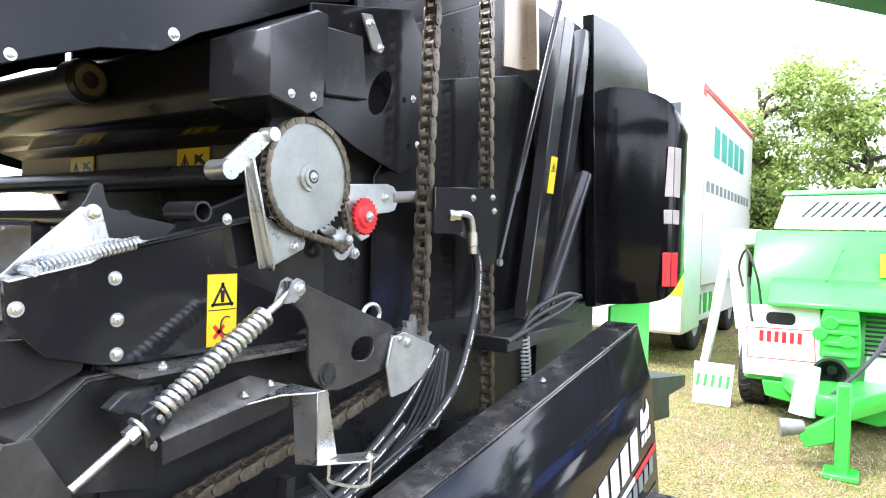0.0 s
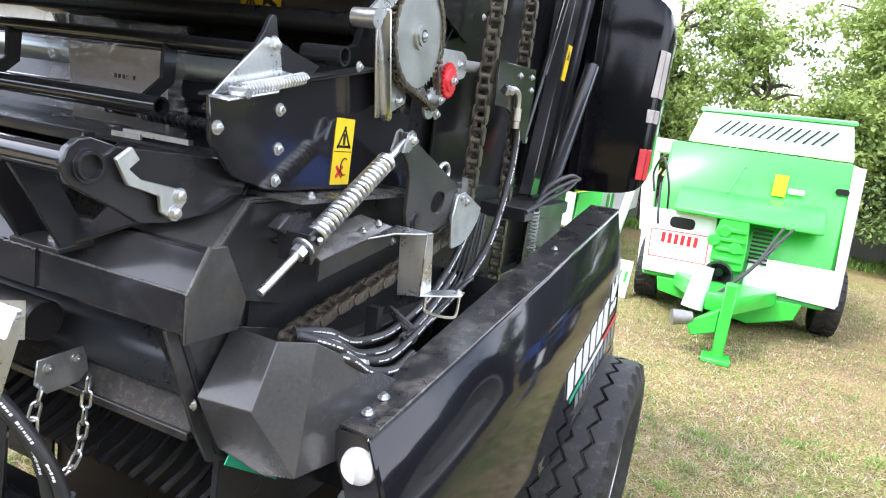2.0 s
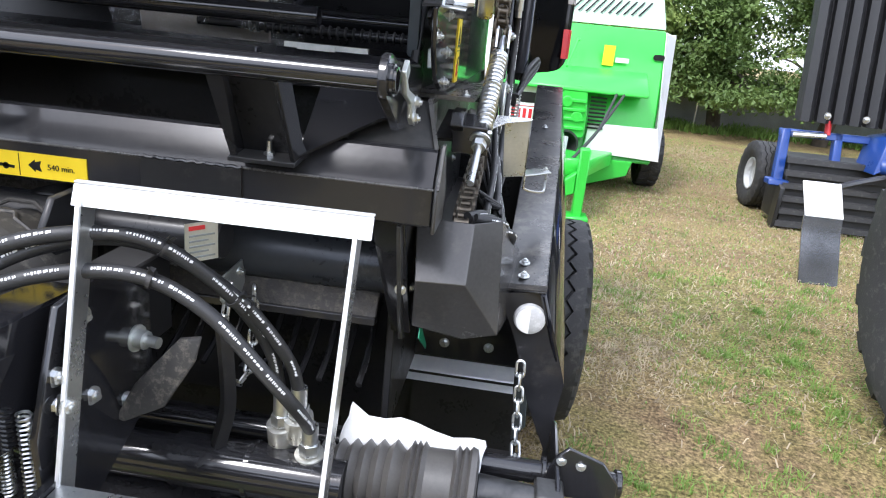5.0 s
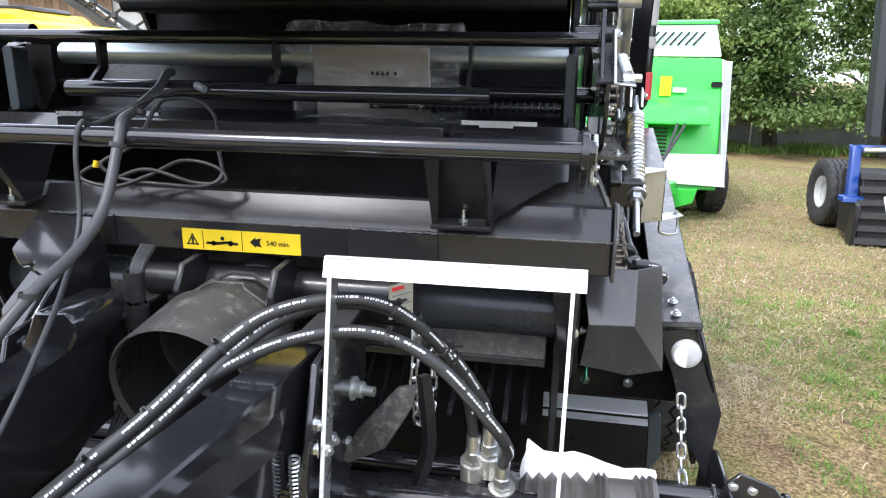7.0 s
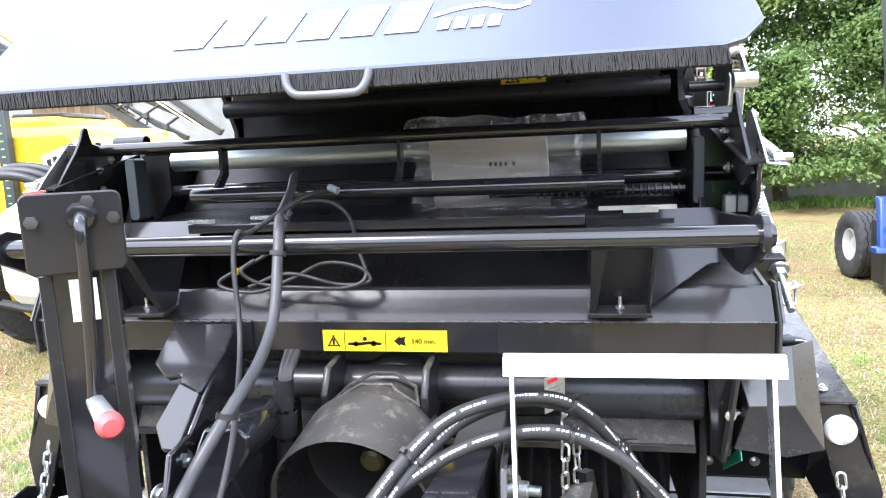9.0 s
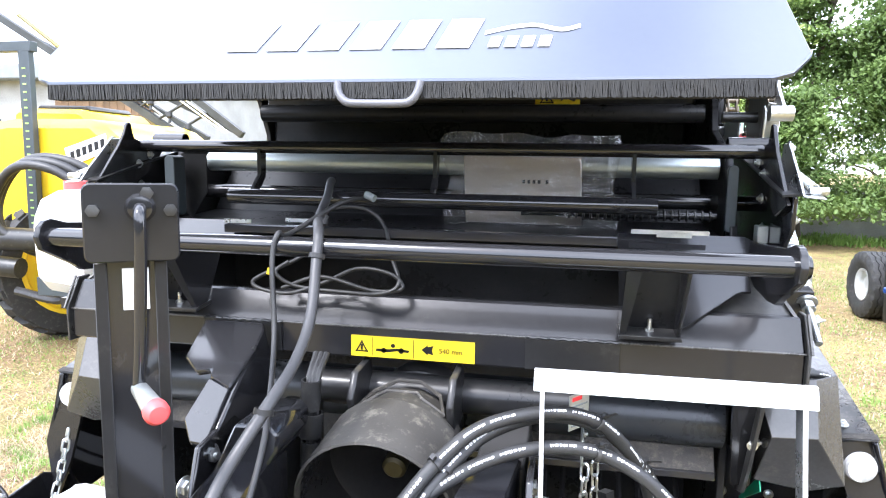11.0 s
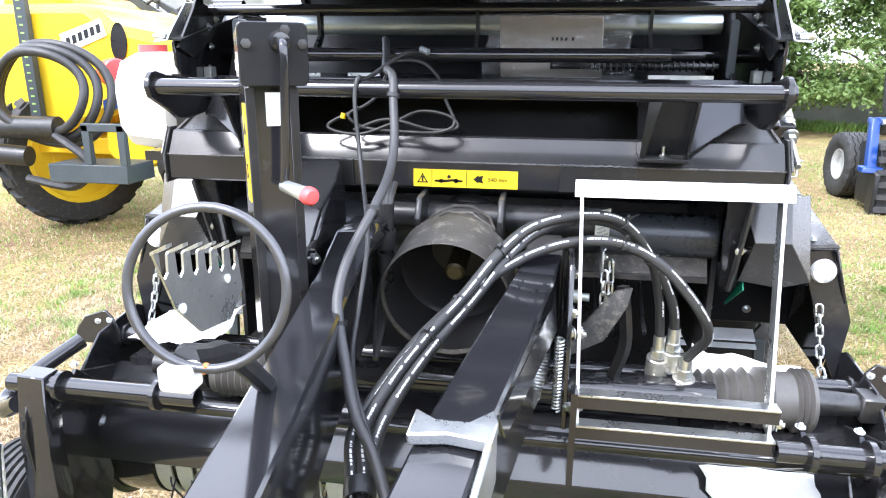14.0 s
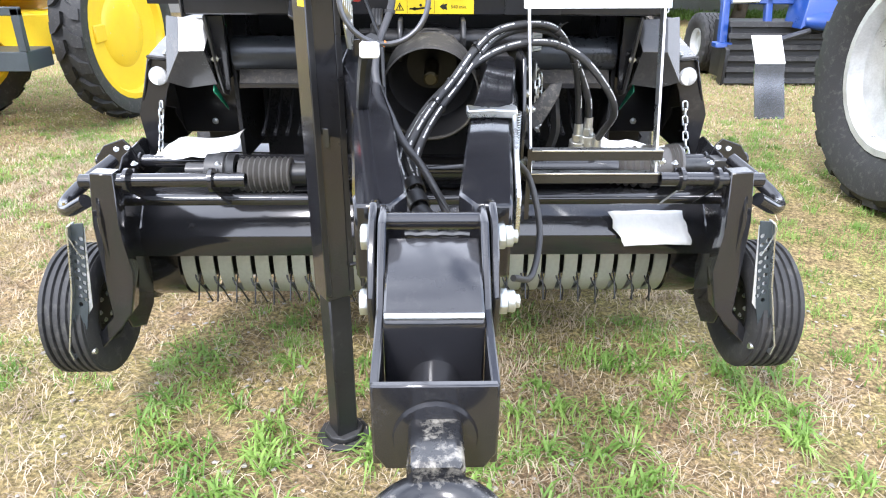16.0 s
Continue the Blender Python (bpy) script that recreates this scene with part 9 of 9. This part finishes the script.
bm = bm_new()
box(bm, 3.22, 4.9, 5.40, 5.48, 0.87, 0.94)
prism(bm, [(3.23, 5.39, 0.94), (3.31, 5.39, 0.94), (3.29, 5.39, 0.45), (3.20, 5.39, 0.45)], (0, 0.09, 0))
box(bm, 3.72, 3.80, 5.40, 5.48, 0.55, 0.94)
box(bm, 3.15, 3.34, 5.36, 5.50, 0.41, 0.47)
plate_y(bm, [(3.97, 0.63), (4.20, 0.77), (4.45, 0.65), (4.62, 0.76), (4.95, 0.80), (4.95, 1.16), (4.70, 1.10), (4.05, 0.95)], 5.10, 5.50)
lathe(bm, (4.2, 5.15, 0.72), (1, 0, 0), [(0, -0.2), (0.07, -0.18), (0.10, 0), (0.09, 0.4), (0, 0.45)], 16)
lean(bm, 0.13, 0.3)
part("blue_frame", bm, BLUEPAINT, blue, bev=0.01)
bm = bm_new()
cyl(bm, (3.31, 5.37, 0.90), (3.62, 5.37, 0.91), 0.028, seg=14)
lean(bm, 0.13, 0.3)
part("ram", bm, ZINC, blue, "bright hydraulic ram")
bm = bm_new()
box(bm, 3.40, 5.2, 5.47, 5.95, 0.06, 0.69)
lean(bm, 0.04, 0.10)
part("roller_cage", bm, WING, blue, bev=0.01)
bm = bm_new()
plate_x(bm, [(5.42, 0), (5.445, 0.002), (5.47, 0.03), (5.47, 0.055), (5.43, 0.05)], 3.37, 5.2)
SLAT = mesh_of("slat", bm, TYRE)
for k in range(6):
    piece("slat", SLAT, blue, pose(0.04, 0.012 * (k % 2) + 0.012 * k, 0.03 + k * 0.122))
bm = bm_new()
plate_x(bm, [(5.38, 0.40), (5.50, 0.45), (5.56, 0.02), (5.44, 0.0)], 3.33, 3.37)
lean(bm, 0.05, 0.10)
part("side_plate", bm, BLACK_MATT, blue, bev=0.004)
bm = bm_new()
box(bm, 3.38, 5.4, 5.50, 5.58, 1.04, 3.2)
lean(bm, 0.1, 0.2)
wing = part("folded_wing", bm, WING, blue, "tall dark ribbed folded wing")
bm = bm_new()
plate_z(bm, [(0, 5.43), (0.06, 5.38), (0.11, 5.43), (0.12, 5.499), (0, 5.499)], 1.03, 3.2)
lean(bm, 0.1, 0.2)
RIB = mesh_of("rib", bm, WING)
for k in range(13):
    piece("rib", RIB, wing, pose(3.38 + k * 0.15, 0, 0))
for x in (3.6, 3.95, 4.25):
    bolt(wing, (x + 0.1, 5.60, 1.10), (0, -1, 0), 0.022)
bm = bm_new()
cyl(bm, (3.66, 5.46, 0.92), (3.66, 5.46, 1.05), 0.03, seg=10)
cyl(bm, (4.9, 5.46, 0.92), (4.9, 5.46, 1.05), 0.03, seg=10)
lean(bm, 0.12, 0.25)
part("hinge", bm, RED, blue)
bm = bm_new()
arc = curve([(0, 3.74, 0.0), (0, 3.82, 0.18), (0, 3.90, 0.35), (0, 3.935, 0.47)], 5)
plate_x(bm, [(q.y, q.z) for q in arc] + [(q.y + 0.012, q.z - 0.003) for q in reversed(arc)], 3.005, 3.285)
skid = part("skid_plate", bm, material("grey_skid_steel", (0.36, 0.37, 0.39), 0.24, 0.9, second=(0.33, 0.34, 0.36), rvar=0.03), blue, "curved grey steel skid plate")
# white paint stands in for the sky mirrored in the bent steel top
bm = bm_new()
prism(bm, [(3.015, 3.93, 0.47), (3.29, 3.93, 0.47), (3.30, 4.13, 0.70), (3.02, 4.13, 0.70)], (0, 0.012, -0.012))
part("skid_glare", bm, WHITE, skid, "bent skid top, painted white for the sky it mirrors", bev=0.004)
bm = bm_new()
sweep(bm, curve([(3.12, 4.05, 0.58), (3.4, 4.6, 0.55), (3.8, 5.0, 0.58), (4.2, 5.3, 0.62)], 6), 0.03, 8)
part("skid_arm", bm, BLACK_MATT, blue)

# ---- tractor wheel beside the path ----
tractor = thing("tractor", (3.2, 1.6, 0), "large tractor with a tall lugged tyre and silver rim", "tractor")
wheel(tractor, (2.78, 1.45, 0.80), 0.80, 0.47, 0.46, 20, 0.045, RIMGREY, rim_label="silver wheel rim")
bm = bm_new()
cyl(bm, (2.9, 1.45, 0.8), (4.4, 1.45, 0.8), 0.12, seg=16)
box(bm, 3.4, 4.2, 1.0, 3.0, 0.7, 1.2)
part("axle", bm, DARKSTEEL, tractor, bev=0.02)

# ---- yellow field sprayer ----
spr = thing("field_sprayer", (-3.6, 4.2, 0), "yellow field sprayer with tanks, hoses and large wheels", "field sprayer")
for at, ro, ri, w, turn in (((-2.72, 3.98, 0.74), 0.76, 0.57, 0.27, -8), ((-4.08, 3.80, 0.64), 0.65, 0.43, 0.28, -30)):
    wh = wheel(spr, at, ro, ri, w, 22, 0.04, YELLOWPAINT, rim_label="yellow wheel rim")
    c = Matrix.Translation(Vector(at) - spr.location)
    wh.matrix_basis = c @ Matrix.Rotation(radians(turn), 4, "Z") @ c.inverted()
bm = bm_new()
plate_y(bm, [(-5.4, 0.95), (-5.4, 1.75), (-4.7, 1.84), (-4.3, 1.90), (-3.5, 1.90), (-3.3, 1.74), (-2.87, 1.66), (-2.88, 1.50), (-3.12, 1.15), (-3.5, 0.98), (-3.8, 0.85)], 3.42, 4.9)
tank = part("tank", bm, YELLOWPAINT, spr, "yellow moulded tank", bev=0.08)
bm = bm_new()
prism(bm, [(-3.72, 3.415, 1.51), (-3.34, 3.415, 1.65), (-3.38, 3.415, 1.78), (-3.76, 3.415, 1.66)], (0, -0.006, 0))
sgn = part("sign", bm, WHITE, tank)
bm = bm_new()
for k in range(6):
    x = -3.70 + k * 0.056
    z = 1.565 + k * 0.02
    prism(bm, [(x, 3.409, z), (x + 0.035, 3.409, z + 0.012), (x + 0.03, 3.409, z + 0.075), (x - 0.005, 3.409, z + 0.065)], (0, -0.004, 0))
part("letter_bar", bm, INK, sgn)
bm = bm_new()
lathe(bm, (-4.1, 4.1, 1.86), (0, 0, 1), [(0, 0), (0.2, 0), (0.2, 0.07), (0, 0.08)], 20)
part("lid", bm, YELLOWPAINT, tank)
bm = bm_new()
prism(bm, [(-3.10, 3.415, 1.20), (-2.90, 3.415, 1.50), (-2.90, 3.415, 1.56), (-3.14, 3.415, 1.34)], (0, -0.006, 0))
part("stripe", bm, GREENPAINT, tank)
bm = bm_new()
prism(bm, [(-3.45, 3.415, 1.02), (-3.15, 3.415, 1.16), (-3.15, 3.415, 1.26), (-3.45, 3.415, 1.14)], (0, -0.006, 0))
part("stripe", bm, BLUEPAINT, tank)
bm = bm_new()
lathe(bm, (-3.36, 3.42, 1.365), (0.75, -0.66, 0), [(0, 0), (0.105, 0), (0.108, 0.13), (0.115, 0.14), (0.11, 0.24), (0.10, 0.25), (0, 0.25)], 24)
part("cap", bm, PINKRED, tank, "red filler cap")
bm = bm_new()
plate_y(bm, [(-3.42, 0.93), (-2.80, 0.95), (-2.78, 0.90), (-2.82, 0.74), (-2.90, 0.64), (-3.27, 0.56), (-3.44, 0.72)], 3.35, 3.7)
part("small_tank", bm, YELLOWPAINT, spr, bev=0.05)
for k in range(3):
    bm = bm_new()
    c = Vector((-3.63 - 0.03 * k, 3.1 - 0.05 * k, 1.20 + 0.01 * k))
    sweep(bm, [c + Vector((math.cos(a) * (0.49 - 0.05 * k), 0.03 * math.sin(3 * a), math.sin(a) * (0.385 - 0.04 * k))) for a in (2 * math.pi * j / 40 for j in range(40))], 0.035, 10, loop=True)
    part("hose_coil", bm, RUBBER, spr, "coiled thick black hose")
bm = bm_new()
box(bm, -3.58, -2.92, 2.85, 3.2, 0.56, 0.70)
box(bm, -3.26, -3.20, 2.85, 2.9, 0.7, 1.0)
box(bm, -2.97, -2.91, 2.85, 2.9, 0.7, 1.0)
box(bm, -3.26, -2.91, 2.85, 2.9, 0.95, 1.01)
part("step", bm, STEPGREY, spr, bev=0.005)
bm = bm_new()
cyl(bm, (-4.6, 3.0, 0.95), (-3.6, 3.05, 0.95), 0.09, seg=14)
part("pump_pipe", bm, PLASTIC, spr)
bm = bm_new()
cyl(bm, (-4.3, 3.0, 0.75), (-3.9, 3.05, 0.72), 0.08, seg=14)
part("pump_pipe", bm, PLASTIC, spr)
bm = bm_new()
sweep(bm, curve([(-3.6, 3.0, 0.9), (-3.3, 2.95, 0.7), (-3.5, 3.0, 0.5), (-3.9, 3.0, 0.55)], 6), 0.035, 8)
part("pump_pipe", bm, PLASTIC, spr)
bm = bm_new()
box(bm, -5.2, -2.7, 3.5, 4.8, 0.68, 0.82)
cyl(bm, (-4.35, 4.15, 0.62), (-2.72, 4.35, 0.78), 0.06, seg=12)
part("chassis", bm, YELLOWPAINT, spr, bev=0.01)
bm = bm_new()
box(bm, -4.08, -3.98, 3.34, 3.40, 0.9, 2.425)
box(bm, -4.6, -3.96, 3.34, 3.42, 2.42, 2.50)
mast = part("mast", bm, STEPGREY, spr, bev=0.004)
bm = bm_new()
for k in range(22):
    box(bm, -4.045, -4.015, 3.335, 3.341, 0.98 + k * 0.062, 0.992 + k * 0.062)
tagged(part("scale_marks", bm, material("pale_green_mark", (0.35, 0.55, 0.15), 0.5), mast, "pale green level marks"), kind="stuff")
bm = bm_new()
prism(bm, [(-3.24 + 0.07 * math.cos(a), 3.415, 1.60 + 0.15 * math.sin(a) + 0.02 * math.cos(a)) for a in (2 * math.pi * k / 20 for k in range(20))], (0, -0.01, 0))
part("oval_window", bm, DEEP, tank, "dark oval opening in the tank")
# raised rear of the tank with its dark lid
bm = bm_new()
plate_y(bm, [(-4.46, 1.80), (-4.43, 1.97), (-4.38, 2.00), (-3.80, 1.99), (-3.73, 1.96), (-3.64, 1.80)], 3.62, 4.5)
part("tank_dome", bm, YELLOWPAINT, tank, bev=0.04)
bm = bm_new()
plate_y(bm, [(-4.31, 2.0), (-4.28, 2.035), (-3.80, 2.028), (-3.77, 1.99)], 3.75, 4.3)
part("lid", bm, PLASTIC, tank, "dark lid on the tank", bev=0.01)
# folded boom: a slanting bundle of bars with cross pieces and nozzle pipes
boom = thing("spray_boom", (-4.2, 5.0, 1.8), "folded grey spray boom with nozzle pipes above the sprayer", "boom")
for q0, q1, r, mt, nm in (
        ((-5.93, 5.0, 3.14), (-3.44, 5.0, 1.66), 0.036, BOOMGREY, "boom_bar"), ((-5.35, 5.05, 2.80), (-3.44, 5.05, 1.80), 0.030, BOOMGREY, "boom_bar"),
        ((-5.6, 5.0, 3.10), (-3.80, 5.0, 1.80), 0.022, OLIVE, "boom_pipe"), ((-5.37, 5.0, 3.04), (-3.58, 5.0, 1.80), 0.012, ZINC, "boom_pipe"),
        ((-5.0, 5.1, 2.72), (-3.12, 5.1, 1.88), 0.032, BOOMGREY, "boom_bar"), ((-3.60, 4.95, 2.27), (-3.00, 4.95, 1.84), 0.034, BOOMGREY, "boom_bar"),
        ((-3.80, 4.9, 2.28), (-3.18, 4.9, 1.87), 0.010, ZINC, "boom_pipe"), ((-3.73, 4.9, 2.28), (-3.13, 4.9, 1.87), 0.010, ZINC, "boom_pipe")):
    bm = bm_new()
    q0, q1 = Vector(q0), Vector(q1)
    d, u, v = basis(q1 - q0)
    if nm == "boom_bar":
        prism(bm, [q0 + u * r + v * r, q0 - u * r + v * r, q0 - u * r - v * r, q0 + u * r - v * r], q1 - q0)
    else:
        cyl(bm, q0, q1, r, seg=8)
    part(nm, bm, mt, boom)
for k in range(7):
    t = 0.28 + 0.1 * k
    q0 = Vector((-5.6, 4.98, 3.0)).lerp(Vector((-3.5, 4.98, 1.72)), t)
    bm = bm_new()
    cyl(bm, q0, q0 + Vector((0.34, 0.05, 0.20)), 0.014, seg=6)
    part("cross_piece", bm, BOOMGREY, boom)
    bm = bm_new()
    lathe(bm, q0 + Vector((0.16, -0.05, 0.06)), (0.2, -0.3, -1), [(0, 0), (0.035, 0), (0.03, 0.05), (0.014, 0.06), (0.014, 0.11), (0, 0.11)], 10)
    part("nozzle", bm, PLASTIC, boom)
# white canister between baler and sprayer
can = thing("water_canister", (-0.8, 0.05, 1.2), "white plastic canister with a red cap on a black bracket", "canister")
bm = bm_new()
plate_y(bm, [(-0.89, 1.265), (-0.925, 1.285), (-0.93, 1.40), (-0.925, 1.455), (-0.885, 1.50), (-0.76, 1.505), (-0.745, 1.48), (-0.75, 1.25)], -0.02, 0.18)
part("canister", bm, material("white_plastic", (0.82, 0.80, 0.77), 0.4, second=(0.75, 0.72, 0.68), scale=4), can, bev=0.03)
bm = bm_new()
cyl(bm, (-0.84, 0.06, 1.50), (-0.84, 0.06, 1.522), 0.036, seg=20)
part("cap", bm, PINKRED, can, "red screw cap")
bm = bm_new()
box(bm, -0.86, -0.66, 0.0, 0.14, 1.225, 1.25)
box(bm, -0.728, -0.70, -0.05, 0.16, 1.23, 1.45)
part("bracket", bm, BLACK, can)

# ---- shed at the far side ----
shed = thing("shed", (-12, 12, 0), "long pale shed with a flat grey roof edge", "shed")
bm = bm_new()
box(bm, -22, -7.5, 11.0, 16.0, 0, 3.2)
part("wall", bm, CONCRETE, shed)
bm = bm_new()
box(bm, -22.5, -7.2, 10.6, 16.3, 3.2, 3.5)
part("roof", bm, GREYPAINT, shed, bev=0.02)
bm = bm_new()
box(bm, 0, 0.155, 10.94, 10.985, 1.2, 3.1)
BOARD = mesh_of("board", bm, material("weathered_brown_boards", (0.20, 0.125, 0.065), 0.8, second=(0.11, 0.07, 0.04), scale=7, vary=0.25), bev=0.006)
for k in range(14):
    piece("board", BOARD, shed, pose(-10.4 + k * 0.163, 0, 0))
for k in range(2):
    bm = bm_new()
    box(bm, -12.6 + k * 1.1, -11.8 + k * 1.1, 10.98, 11.02, 1.2, 2.4)
    part("window", bm, DARKSTEEL, shed)

# ---- grass, straw and pebbles where the camera comes near ----
rng = random.Random(9)


def clear_of_machine(x, y):
    return not (abs(x) < 0.75 and y > 0.3)


spots = []
while len(spots) < 950:
    x, y = rng.uniform(-3.2, 3.2), rng.uniform(-1.6, 3.6)
    if clear_of_machine(x, y) and noise.noise(Vector((x * 1.1, y * 1.1, 3))) > -0.12:
        spots.append((x, y, rng.uniform(0.03, 0.11)))
tufts("grass", "short green grass tufts", spots, 34, 0.055, GRASS, 21, 0.0025, 1.3)
tufts("weeds", "broad-bladed green weed tufts", [(rng.uniform(-0.9, 1.3), rng.uniform(-1.3, -0.1), rng.uniform(0.02, 0.07)) for k in range(90)], 26, 0.085, GRASS, 22, 0.0045, 2.2)
tufts("dry_grass", "flattened dry grass and straw", [p for p in ((rng.uniform(-3.0, 3.0), rng.uniform(-1.6, 3.2), 0.16) for k in range(1500)) if not (p[0] > 1.15 and p[1] > -0.3 and noise.noise(Vector((p[0], p[1], 5))) > -0.25)], 46, 0.055, STRAW, 23, 0.0018, 2.8)
tufts("far_grass", "short mixed grass further off", [(rng.uniform(-6, 7), rng.uniform(2.0, 12.0), 0.5) for k in range(2600)], 22, 0.045, GRASS, 24, 0.004, 1.4)
tufts("far_straw", "dry mown stalks further off", [(rng.uniform(-5, 7), rng.uniform(1.6, 11.0), 0.45) for k in range(2600)], 24, 0.045, STRAW, 25, 0.0035, 2.6)
verts, faces = [], []
for k in range(2600):
    c = Vector((rng.uniform(-2.4, 2.4), rng.uniform(-1.7, 0.6), 0.002))
    r = rng.choice((0.003, 0.003, 0.004, 0.004, 0.006, 0.008, 0.011))
    i = len(verts)
    for j in range(5):
        a = 2 * math.pi * j / 5 + rng.random()
        verts.append(c + Vector((math.cos(a) * r * rng.uniform(.7, 1.2), math.sin(a) * r * rng.uniform(.7, 1.2), 0)))
    verts.append(c + Vector((0, 0, r * 0.35)))
    for j in range(5):
        faces.append((i + j, i + (j + 1) % 5, i + 5))
me = bpy.data.meshes.new("pebbles")
me.from_pydata(verts, [], faces)
me.materials.append(STONEMAT)
tagged(new("pebbles", me), "small pale pebbles strewn in the grass", "pebbles", kind="stuff")
